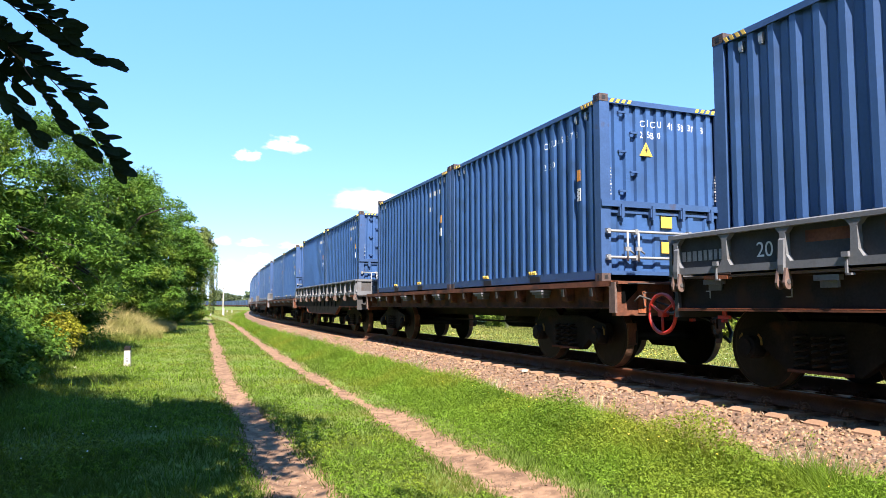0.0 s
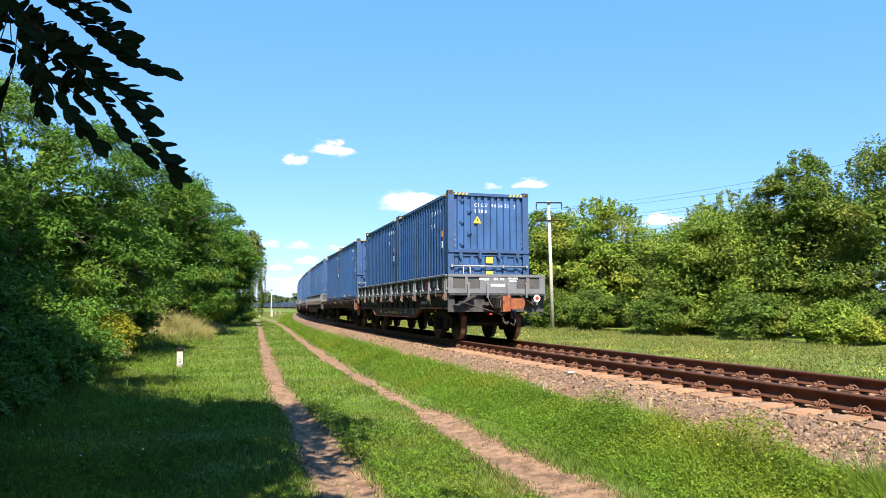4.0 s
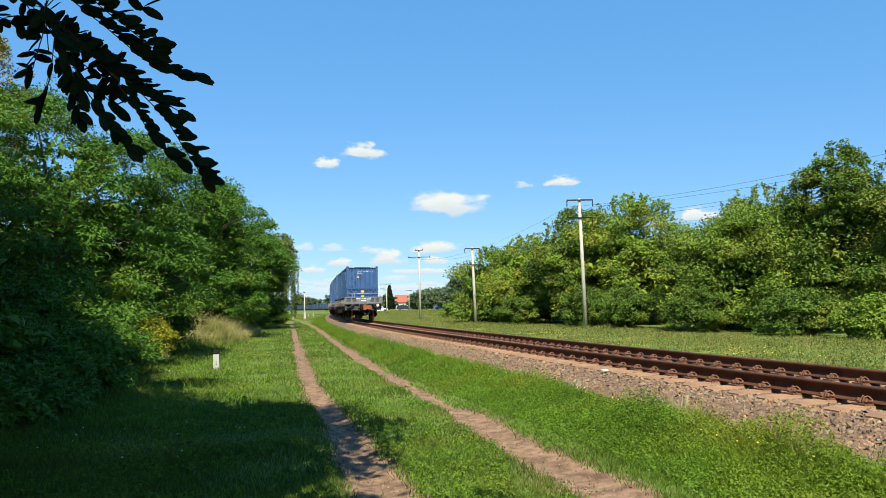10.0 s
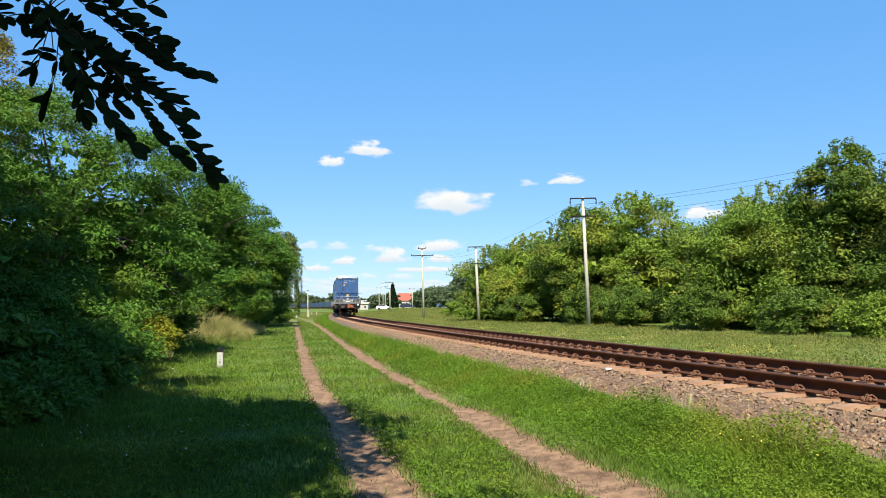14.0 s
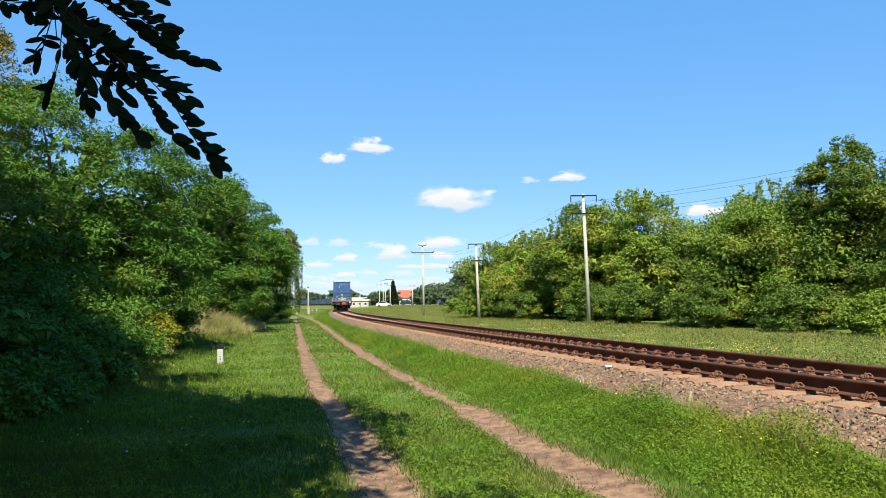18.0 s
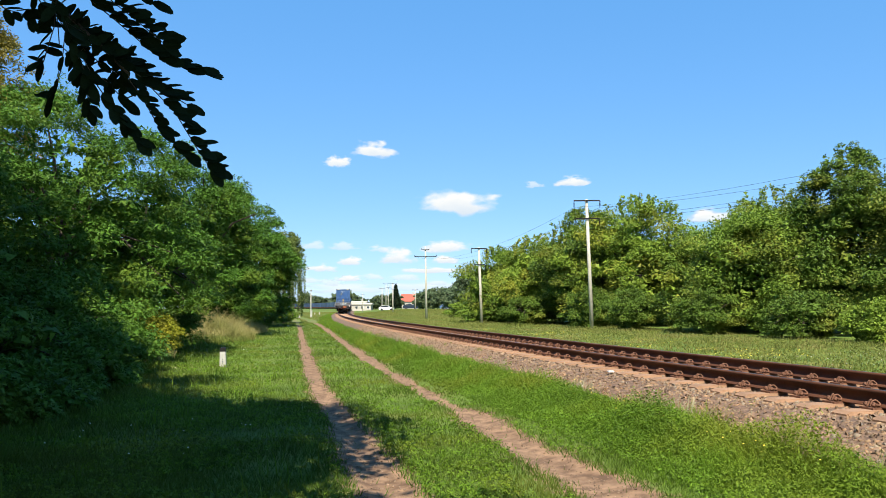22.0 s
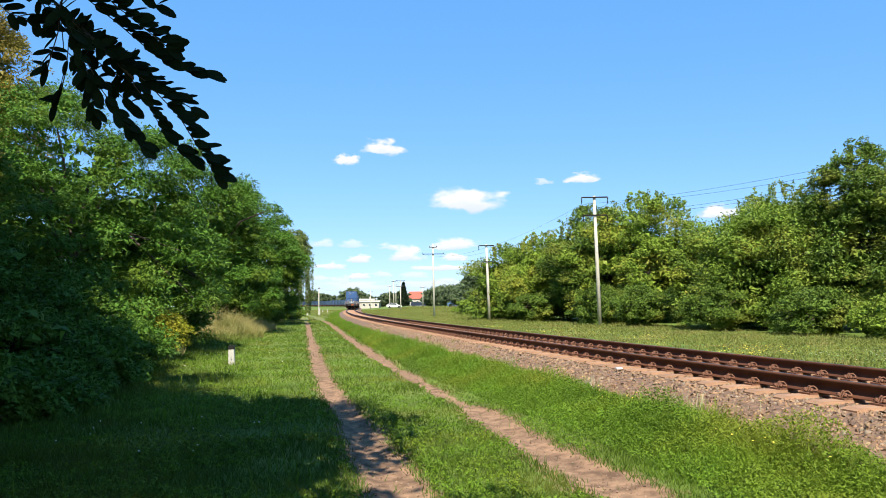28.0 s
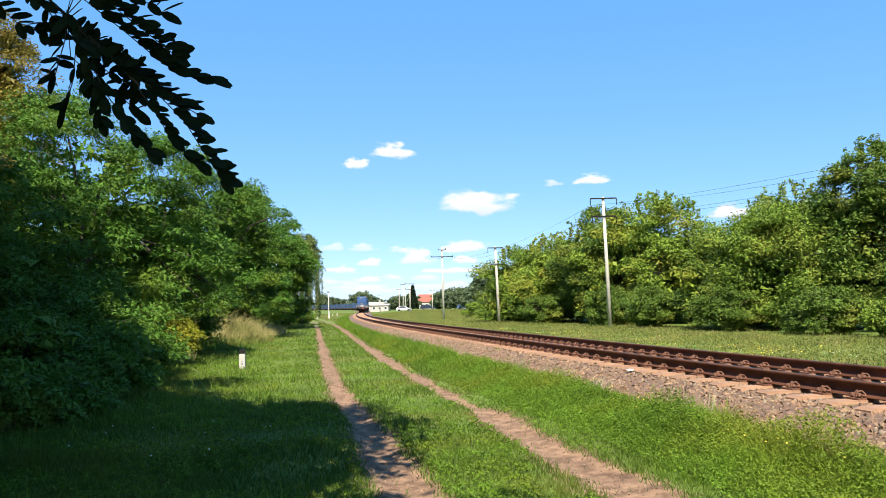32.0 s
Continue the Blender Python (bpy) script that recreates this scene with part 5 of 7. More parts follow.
def board(parent, sx, y0, y1, z0=1.30, z1=1.81):
    """A hinged drop side with pressed ribs, hinges and four panels."""
    bm = bmesh.new()
    x = 1.43
    box(bm, sx * (x - 0.075), sx * (x - 0.045), y0, y1, z0 + 0.02, z1)
    b = part("drop_side", bm, M["panel"], parent, "grey hinged steel drop side")
    bm = bmesh.new()
    plate(bm, [(sx * (x - 0.08), z1 - 0.05), (sx * (x + 0.03), z1 - 0.05), (sx * (x + 0.03), z1 - 0.005), (sx * (x - 0.03), z1 + 0.015), (sx * (x - 0.08), z1 + 0.015)], 1, y0, y1)
    part("top_edge", bm, M["grey"], b)
    part("bottom_edge", of_box((sx * (x - 0.05), sx * (x + 0.025), y0, y1, z0 + 0.02, z0 + 0.10)), M["grey"], b)
    for i in range(5):
        y = y0 + 0.04 + (y1 - y0 - 0.08) * i / 4
        bm = bmesh.new()
        plate(bm, [(y - 0.085, z0 + 0.1), (y + 0.085, z0 + 0.1), (y + 0.04, z0 + 0.17), (y + 0.035, z1 - 0.12), (y + 0.10, z1 - 0.05), (y - 0.10, z1 - 0.05), (y - 0.035, z1 - 0.12), (y - 0.04, z0 + 0.17)],
              0, sx * (x - 0.05), sx * (x + 0.022))
        part("rib", bm, M["grey"], b)
    for i in (0, 2, 4):
        y = y0 + 0.07 + (y1 - y0 - 0.14) * i / 4
        bm = bmesh.new()
        plate(bm, [(sx * (x + 0.022), z1 - 0.17), (sx * (x + 0.045), z1 - 0.19), (sx * (x + 0.062), z0 + 0.06), (sx * (x + 0.055), z0 - 0.03), (sx * (x + 0.01), z0 - 0.03), (sx * (x + 0.022), z0 + 0.06)],
              1, y - 0.034, y + 0.034)
        h = part("hinge", bm, M["grey"], b, "grey forged hinge strap")
        bm = bmesh.new()
        for d in (-0.062, 0.034):
            ring = [(sx * (x + 0.02 + 0.058 * math.cos(q * math.pi / 6)), z0 - 0.12 + 0.07 * math.sin(q * math.pi / 6)) for q in range(-7, 2)]
            plate(bm, ring + [(sx * (x + 0.05), z0 + 0.03), (sx * (x + 0.0), z0 + 0.03)], 1, y + d, y + d + 0.028)
        part("hinge_eye", bm, M["eye"], h, "worn brown hinge eye")
        part("hinge_pin", of_rod(((sx * (x + 0.02), y - 0.07, z0 - 0.11), (sx * (x + 0.02), y + 0.07, z0 - 0.11), 0.026)), M["grey_darker"], parent)
    for i in (1, 3):
        y = y0 + (y1 - y0) * i / 4 + 0.1
        part("latch", of_box((sx * (x + 0.022), sx * (x + 0.04), y - 0.012, y + 0.012, z0 - 0.07, z0 + 0.13), (sx * (x + 0.022), sx * (x + 0.055), y - 0.035, y + 0.035, z0 + 0.10, z0 + 0.15), (sx * (x - 0.02), sx * (x + 0.04), y - 0.05, y + 0.012, z0 - 0.07, z0 - 0.05)), M["grey"], b)
    return b


def end_board(parent, sy, z0=1.30, z1=1.81):
    b = part("end_board", of_box((-1.40, 1.40, sy * 6.66, sy * 6.69, z0 + 0.02, z1)), M["grey_darker"], parent, "grey steel end board")
    part("top_edge", of_box((-1.42, 1.42, sy * 6.64, sy * 6.735, z1 - 0.06, z1 + 0.012)), M["grey"], b)
    part("bottom_edge", of_box((-1.42, 1.42, sy * 6.66, sy * 6.73, z0 + 0.0, z0 + 0.13)), M["grey"], b)
    for x0, x1 in ((-1.42, -1.28), (-0.94, -0.86), (-0.52, 0.56), (0.86, 0.95), (1.25, 1.42)):
        part("rib", of_box((x0, x1, sy * 6.67, sy * 6.722, z0 + 0.13, z1 - 0.06)), M["grey"], b)
    for x in (-0.85, -0.3, 0.3, 0.85):
        bm = bmesh.new()
        plate(bm, [(sy * 6.72, z0 + 0.3), (sy * 6.76, z0 + 0.26), (sy * 6.78, z0 + 0.0), (sy * 6.76, z0 - 0.12), (sy * 6.70, z0 - 0.12), (sy * 6.70, z0 + 0.04)], 0, x - 0.03, x + 0.03)
        part("hinge", bm, M["grey"], b)
    return b


def underframe(parent, material, sill_x, belly=True):
    for sx in (-1, 1):
        bm = bmesh.new()
        pts = [(-6.6, 0.90), (-3.75, 0.90), (-3.05, 0.62), (3.05, 0.62), (3.75, 0.90), (6.6, 0.90), (6.6, 1.27), (-6.6, 1.27)] if belly else [(-6.6, 0.92), (6.6, 0.92), (6.6, 1.27), (-6.6, 1.27)]
        plate(bm, pts, 0, sx * (sill_x - 0.02), sx * sill_x)
        sill = part("side_sill", bm, material, parent)
        bm = bmesh.new()
        low = [(-6.6, 0.90), (-3.75, 0.90), (-3.05, 0.62), (3.05, 0.62), (3.75, 0.90), (6.6, 0.90)] if belly else [(-6.6, 0.92), (6.6, 0.92)]
        for (a, za), (b, zb) in zip(low, low[1:]):
            v = [bm.verts.new(p) for p in ((sx * (sill_x - 0.05), a, za), (sx * (sill_x + 0.06), a, za), (sx * (sill_x + 0.06), b, zb), (sx * (sill_x - 0.05), b, zb),
                                            (sx * (sill_x - 0.05), a, za - 0.02), (sx * (sill_x + 0.06), a, za - 0.02), (sx * (sill_x + 0.06), b, zb - 0.02), (sx * (sill_x - 0.05), b, zb - 0.02))]
            for f in ((0, 1, 2, 3), (7, 6, 5, 4), (0, 4, 5, 1), (1, 5, 6, 2), (2, 6, 7, 3), (3, 7, 4, 0)):
                bm.faces.new([v[i] for i in f])
        part("lower_flange", bm, M["brown"], sill, "sunlit rusty lower flange")
        if belly:
            # plate over the sunlit part of the sill, its light held in the colour
            bm = bmesh.new()
            plate(bm, [(-3.72, 0.90), (-3.04, 0.625), (3.04, 0.625), (3.72, 0.90)], 0, sx * (sill_x - 0.01), sx * (sill_x + 0.004))
            part("belly_plate", bm, M["belly"], sill, "dusty brown lower part of the side sill, sunlight painted in")
            for y in (-2.9, -2.15, -1.4, -0.6, 0.25, 1.1, 1.85):
                part("round_hole", of_rod(((sx * (sill_x - 0.01), y, 1.01), (sx * (sill_x + 0.007), y, 1.01), 0.115), seg=18), M["hole"], sill, "dark round lightening hole")
    part("centre_sill", of_box((-0.3, 0.3, -6.5, 6.5, 0.72, 1.2)), M["grey_dark"], parent)
    part("deck", of_box((-1.38, 1.38, -6.66, 6.66, 1.245, 1.295)), material, parent)


def headstock(parent, material, sy, brackets=True):
    h = part("headstock", of_box((-1.40, 1.40, sy * 6.60, sy * 6.66, 0.80, 1.285), (-1.40, 1.40, sy * 6.55, sy * 6.76, 1.25, 1.285)), material, parent, "grey steel buffer beam")
    for x0, x1 in ((-1.26, -0.72), (-0.42, 0.12), (0.98, 0.62))[0 if brackets else 1:]:
        bm = bmesh.new()
        plate(bm, [(x0, 0.985), (x0 + 0.06, 0.965), (x1 + 0.03, 1.21), (x1 + 0.03, 1.245), (x1 - 0.04, 1.245)], 1, sy * 6.655, sy * 6.90)
        part("slanted_bracket", bm, M["beam"], h, "grey slanted bracket plate")
        # black triangle laid on the beam for the shade at the bracket
        bm = bmesh.new()
        plate(bm, [(x0 + 0.07, 1.06), (x1 - 0.10, 1.235), (x0 + 0.02, 1.235)], 1, sy * 6.655, sy * 6.664)
        part("cut_out", bm, M["hole"], h, "black triangle painted for the bracket's shade")
    for x in (-0.95, -0.15, 0.5):
        part("bolt_head", of_rod(((x, sy * 6.655, 1.07), (x, sy * 6.69, 1.07), 0.03), ((x + 0.16, sy * 6.655, 0.9), (x + 0.16, sy * 6.68, 0.9), 0.018)), M["eye"], h)
    part("step_plate", of_box((-1.24, -0.95, sy * 6.7, sy * 6.98, 1.247, 1.262), (1.2, 1.42, sy * 6.7, sy * 6.98, 1.247, 1.262)), M["beam"], h)
    part("hand_rail", of_rod(((0.75, sy * 6.72, 0.74), (1.35, sy * 6.72, 0.72), 0.013), ((0.75, sy * 6.72, 0.74), (0.75, sy * 6.68, 0.84), 0.013), ((1.35, sy * 6.72, 0.72), (1.35, sy * 6.68, 0.84), 0.013)), M["beam"], h)
    bm = bmesh.new()
    plate(bm, [(0.40, 0.60), (0.52, 0.60), (0.56, 1.15), (0.36, 1.15)], 1, sy * 6.68, sy * 6.72)
    part("bracket", bm, material, h)
    part("uncoupling_lever", bent([(-1.2, sy * 6.85, 1.0), (-1.15, sy * 6.9, 1.08), (-0.2, sy * 6.95, 0.80), (0.05, sy * 6.95, 0.72), (0.2, sy * 6.95, 0.8)], 0.013), M["beam"], h, "bent grey uncoupling lever")
    part("brake_hose", bent([(0.35, sy * 6.7, 0.86), (0.4, sy * 6.86, 0.78), (0.42, sy * 6.95, 0.55), (0.36, sy * 6.98, 0.42), (0.26, sy * 6.98, 0.5)], 0.028), M["black"], h, "black rubber brake hose")
    part("hose_tap", of_box((0.30, 0.40, sy * 6.66, sy * 6.8, 0.82, 0.92)), M["red"], h)
    return h


def bars(parent, y0, z0, n_lines, width, x=-1.389, rough=0.04, name="small_print", height=0.026, step=0.055):
    """Lines of small unreadable print as plain bars on the left side, running rearwards from y0."""
    rng = random.Random(n_lines + int(abs(y0) * 100))
    bm = bmesh.new()
    for i in range(n_lines):
        y = y0
        while y > y0 - width:
            w = height * rng.uniform(0.35, 0.55)
            if rng.random() > 0.14:
                box(bm, x - 0.002, x + 0.004, y, max(y - w, y0 - width), z0 - i * step, z0 - i * step + height)
            y -= w + height * 0.25
    return tagged(part(name, bm, M["print"], parent, "lines of small faded white print"), kind="stuff")


def boarded_wagon():
    ob = tagged(empty("boarded_wagon"), "grey flat wagon with ribbed drop sides and end boards", "wagon")
    underframe(ob, M["sill"], 1.35)
    for k in range(4):
        y0 = -6.62 + k * 3.31
        for sx in (-1, 1):
            board(ob, sx, y0 + 0.012, y0 + 3.298)
    for sx in (-1, 1):
        for k in range(9):
            y = -6.0 + k * 1.5
            part("stake_bracket", of_box((sx * 1.27, sx * 1.42, y - 0.14, y + 0.14, 1.19, 1.245), (sx * 1.27, sx * 1.38, y - 0.10, y + 0.10, 1.12, 1.19)), M["grey"] if k % 3 else M["rust"], ob)
        for y in (-6.0, -2.9, -1.6, 0.1, 1.4, 5.9):
            part("rusty_pad", of_box((sx * 1.30, sx * 1.45, y - 0.17, y + 0.20, 1.247, 1.292)), M["rust"], ob, "rusty orange wear pad")
    for sx in (-1, 1):
        part("deck_edge", of_box((sx * 1.34, sx * 1.425, -6.62, 6.62, 1.268, 1.296)), M["eye"], ob, "worn brown edge of the deck")
        part("flange_lip", of_box((sx * 1.352, sx * 1.40, -6.6, -3.8, 0.905, 0.915), (sx * 1.352, sx * 1.40, 3.8, 6.6, 0.905, 0.915)), M["rust"], ob)
        for y in (-5.3, 5.9):
            part("release_handle", of_box((sx * 1.33, sx * 1.36, y - 0.09, y + 0.09, 0.79, 0.83), (sx * 1.33, sx * 1.35, y - 0.03, y + 0.03, 0.82, 0.89)), M["red"], ob, "red release handle")
    for sy in (-1, 1):
        end_board(ob, sy)
        headstock(ob, M["beam"], sy)
        coupler(ob, sy)
    wheels = bogie(ob, -4.86) + bogie(ob, 4.86)
    part("air_tank", of_rod(((0.5, -1.2, 0.62), (0.5, 0.3, 0.62), 0.17), seg=16), M["grey_dark"], ob)
    part("brake_cylinder", of_rod(((-0.4, 1.0, 0.66), (-0.4, 1.7, 0.66), 0.16), seg=16), M["grey_dark"], ob)
    part("brake_rod", of_rod(((-0.2, -4.2, 0.6), (-0.2, 4.2, 0.6), 0.02)), M["grey_dark"], ob)
    return ob, wheels


def flat_wagon(end_boards=False):
    ob = tagged(empty("flat_wagon"), "rust-brown flat wagon with pockets along its sill" + (" and grey end boards" if end_boards else ""), "wagon")
    underframe(ob, M["brown"], 1.26, end_boards)
    for sx in (-1, 1):
        part("deck_edge", of_box((sx * 1.26, sx * 1.42, -6.62, 6.62, 1.22, 1.30)), M["brown"], ob)
        for k in range(16):
            y = -6.1 + k * 0.813
            if k % 3 == 2:
                part("step_bracket", of_box((sx * 1.26, sx * 1.44, y - 0.17, y + 0.17, 1.13, 1.17), (sx * 1.26, sx * 1.40, y - 0.13, y + 0.13, 1.07, 1.13), (sx * 1.26, sx * 1.46, y - 0.19, y + 0.19, 1.17, 1.2)), M["grey"], ob)
            else:
                bm = bmesh.new()
                plate(bm, [(sx * 1.262, 1.21), (sx * 1.42, 1.21), (sx * 1.37, 1.02), (sx * 1.262, 1.0)], 1, y - 0.085, y + 0.085)
                p = part("stake_pocket", bm, M["brown"], ob)
                part("pocket_slot", of_box((sx * 1.40, sx * 1.43, y - 0.03, y + 0.03, 1.08, 1.2)), M["black"], p)
    for sy in (-1, 1):
        h = headstock(ob, M["brown"] if not end_boards else M["grey"], sy, False)
        coupler(ob, sy)
        if end_boards:
            end_board(ob, sy)
        part("corner_plate", of_box((-1.0, -0.45, sy * 6.66, sy * 6.672, 0.84, 1.245)), M["rust"], h, "rusty orange end plate")
        part("plate_frame", of_box((-0.92, -0.90, sy * 6.672, sy * 6.68, 0.92, 1.14), (-0.68, -0.66, sy * 6.672, sy * 6.68, 0.92, 1.14), (-0.92, -0.66, sy * 6.672, sy * 6.68, 1.12, 1.14), (-0.92, -0.66, sy * 6.672, sy * 6.68, 0.92, 0.94)), M["eye"], h)
        bm = bmesh.new()
        plate(bm, [(-1.28, 1.245), (-1.02, 1.245), (-1.02, 1.16), (-1.22, 0.98), (-1.28, 0.98)], 1, sy * 6.66, sy * 6.668)
        part("cut_out", bm, M["hole"], h, "dark opening in the end beam")
        part("corner_edge", of_box((-1.42, -1.38, sy * 6.56, sy * 6.70, 0.84, 1.28)), M["eye"], h)
    wheels = bogie(ob, -4.86) + bogie(ob, 4.86)
    part("brake_rod", of_rod(((-0.2, -4.2, 0.6), (-0.2, 4.2, 0.6), 0.02)), M["grey_dark"], ob)
    part("air_tank", of_rod(((0.5, -1.2, 0.62), (0.5, 0.3, 0.62), 0.17), seg=16), M["grey_dark"], ob)
    return ob, wheels


def hand_wheel(parent, x, y, z, r=0.27):
    bm = bmesh.new()
    n = 28
    tube(bm, [(x, y + r * math.cos(2 * math.pi * i / n), z + r * math.sin(2 * math.pi * i / n)) for i in range(n)], 0.024, 6, True)
    for i in range(3):
        a = 2 * math.pi * i / 3 + 0.5
        rod(bm, (x, y, z), (x, y + r * math.cos(a), z + r * math.sin(a)), 0.018, seg=6)
    rod(bm, (x - 0.04, y, z), (x + 0.08, y, z), 0.045, seg=10)
    w = part("hand_brake_wheel", bm, M["red"], parent, "red hand brake wheel")
    part("brake_shaft", of_rod(((x + 0.08, y, z), (x + 0.35, y - 0.35, z + 0.05), 0.02)), M["grey"], w)


def far_container():
    ob = tagged(empty("shipping_container"), "blue corrugated steel twenty-foot container far along the train", "container")
    bm = bmesh.new()
    for sx in (-1, 1):
        sheet_side(bm, folds(-2.95, 2.95, 0.59, 0.05), sx * 1.21, sx, 0.1, 2.85)
    box(bm, -1.16, 1.16, -3.0, 3.0, 0.0, 2.88)
    part("body", bm, M["blue_shaded"], ob)
    part("rear_frame", of_box((-1.219, -1.1, -3.029, -2.99, 0, CH), (1.1, 1.219, -3.029, -2.99, 0, CH), (-1.1, 1.1, -3.029, -2.99, 1.12, 1.24), (-1.1, 1.1, -3.029, -2.99, 2.79, 2.88)), M["blue_post"], ob)
    return ob


def far_wagon():
    ob = tagged(empty("flat_wagon"), "rust-brown flat railway wagon far along the train", "wagon")
    bm = bmesh.new()
    plate(bm, [(-6.7, 0.9), (-3.7, 0.9), (-3.0, 0.62), (3.0, 0.62), (3.7, 0.9), (6.7, 0.9), (6.7, 1.29), (-6.7, 1.29)], 0, -1.38, 1.38)
    part("frame", bm, M["brown"], ob)
    for y in (-5.78, -3.94, 3.94, 5.78):
        part("wheelset", of_rod(((-0.9, y, 0.475), (-0.76, y, 0.475), 0.475), ((-0.76, y, 0.475), (0.76, y, 0.475), 0.08), ((0.76, y, 0.475), (0.9, y, 0.475), 0.475), seg=16), M["wheel"], ob)
    for y in (-4.86, 4.86):
        part("bogie", of_box((-1.08, 1.08, y - 1.1, y + 1.1, 0.3, 0.8)), M["grey_dark"], ob)
    part("coupler", of_box((-0.2, 0.2, -7.28, -6.7, 0.9, 1.15)), M["grey_dark"], ob)
    return ob


# ---- the train: made up ----
TRAIN, ROLLING = [], []
LOAD = [Matrix.Translation((0, dy, 1.315)) for dy in (-3.067, 3.067)]


def wheelsets_of(ob):
    return [c for c in ob.children if c.name.startswith("wheelset")]


first, _ = boarded_wagon()
second, _ = flat_wagon()
third = copy_thing(first, Matrix())
fourth = copy_thing(second, Matrix())
fifth, _ = flat_wagon(True)
CARS = [first, second, third, fourth, fifth, copy_thing(fifth, Matrix()), copy_thing(second, Matrix()), copy_thing(fifth, Matrix())]
hand_wheel(first, -1.36, 6.95, 0.84, 0.25)
box0 = container()
boxes = [box0] + [copy_thing(box0, Matrix()) for _ in range(15)]
for k, b in enumerate(boxes):
    container_marks(b, {0: ("CICU 443423 3", "25B0"), 2: ("CICU 415837 8", "25B0")}.get(k))
for i, car in enumerate(CARS):
    TRAIN.append((i, car, Matrix()))
    if i < 3:
        ROLLING.append((i, wheelsets_of(car)))
    for k in range(2):
        TRAIN.append((i, boxes[2 * i + k], LOAD[k]))
fw, fc = far_wagon(), far_container()
for i in range(8, 48):
    TRAIN.append((i, fw if i == 8 else copy_thing(fw, Matrix()), Matrix()))
    for k in range(2):
        TRAIN.append((i, fc if i == 8 and k == 0 else copy_thing(fc, Matrix()), LOAD[k]))
for i, ob, m in TRAIN:
    tagged(ob, group="containers on the train" if ob.name.startswith("shipping") else "wagons of the train")
    ob.matrix_basis = wagon_pose(i, 0) @ m

# markings of the last wagon
words("20", 0.17, on_left(-1.3875, 5.62 - 0.25, 1.47), M["mark_white"], first)
bars(first, 6.52, 1.48, 1, 0.66, height=0.12)
for y, k in ((6.15, 0), (5.0, 1), (3.9, 0), (-6.1, 1)):
    part("hook_mark", of_box((-1.3545, -1.35, y - 0.05, y - 0.035, 1.03, 1.12), (-1.3545, -1.35, y - 0.05, y + 0.03, 1.03, 1.042) if k else (-1.3545, -1.35, y - 0.05, y + 0.02, 1.108, 1.12)), M["print"], first)
part("sign_frame", of_box((-1.3545, -1.35, 3.05, 3.42, 1.03, 1.037), (-1.3545, -1.35, 3.05, 3.42, 1.143, 1.15), (-1.3545, -1.35, 3.05, 3.057, 1.03, 1.15), (-1.3545, -1.35, 3.413, 3.42, 1.03, 1.15), (-1.3545, -1.35, 3.31, 3.317, 1.03, 1.15)), M["print"], first, "thin white framed sign")
bars(first, 3.28, 1.10, 2, 0.2, x=-1.3505, height=0.016, step=0.035)
words("2", 0.07, on_left(-1.353, 3.39, 1.055), M["print"], first)
words("72.0т", 0.09, on_left(-1.3875, 2.0, 1.47), M["mark_white"], first)
words("ПРОБЕГ", 0.07, on_left(-1.3875, 3.0, 1.60), M["mark_white"], first)
bars(first, 1.52, 1.49, 1, 1.35, height=0.15)
bars(first, 0.62, 1.50, 1, 0.34, height=0.13)
bars(first, 3.05, 1.68, 1, 0.4, height=0.035)
part("round_mark", of_rod(((-1.3885, 0.16, 1.58), (-1.386, 0.16, 1.58), 0.06), seg=20), M["mark_white"], first, "white round inspection mark")
part("round_mark_centre", of_rod(((-1.3905, 0.16, 1.58), (-1.388, 0.16, 1.58), 0.043), seg=20), M["panel"], first)
for k, lines in ((8, ("ПОСТРОЕН 5", "08.08.2023")), (9, ("ПРИПИСАН", "СТ.ГОТНЯ")), (10, ("Ю-ВОСТ", "КОД 436400"))):
    for j, text in enumerate(lines):
        words(text, 0.066, on_left(-1.3875, 6.62 - 0.8275 * k - 0.15, 1.59 - 0.1 * j), M["mark_white"], first, stretch=0.82 if len(text) > 8 else 0.95)
bars(first, -2.62, 1.66, 4, 0.52, height=0.045, step=0.064)
bars(first, -3.47, 1.60, 2, 0.52, height=0.045, step=0.075)
bm = bmesh.new()
plate(bm, [(-4.3, 1.47), (-4.42, 1.70), (-4.80, 1.70), (-4.83, 1.64), (-4.52, 1.64), (-4.56, 1.59), (-4.82, 1.59), (-4.84, 1.53), (-4.58, 1.53), (-4.6, 1.47)], 0, -1.391, -1.384)
part("company_mark", bm, M["red"], first, "plain red painted company mark")
part("painted_blocks", of_box(*[(-1.389, -1.385, -5.24 - 0.15 * k, -5.14 - 0.15 * k, 1.50, 1.66) for k in range(3)]), M["print"], first, "three plain pale painted blocks")
part("notice", of_box((-1.389, -1.384, -6.45, -6.10, 1.45, 1.71)), M["white"], first, "white notice with a red frame")
part("notice_frame", of_box((-1.392, -1.388, -6.43, -6.12, 1.47, 1.69)), M["red"], first, "thin red frame")
part("notice_field", of_box((-1.395, -1.391, -6.40, -6.15, 1.50, 1.66)), M["white"], first)
part("notice_mark", of_box((-1.398, -1.394, -6.215, -6.185, 1.52, 1.64), (-1.398, -1.394, -6.24, -6.17, 1.57, 1.60)), M["red"], first)
part("notice_print", of_box(*[(-1.398, -1.394, -6.37, -6.25, z, z + 0.022) for z in (1.535, 1.575, 1.615)]), M["black"], first, "two-line dark print")
for y in (4.48, 3.64):
    part("painted_patch", of_box((-1.3875, -1.384, y - 0.26, y + 0.26, 1.58, 1.70)), M["brown"], first, "dark brown painted patch")
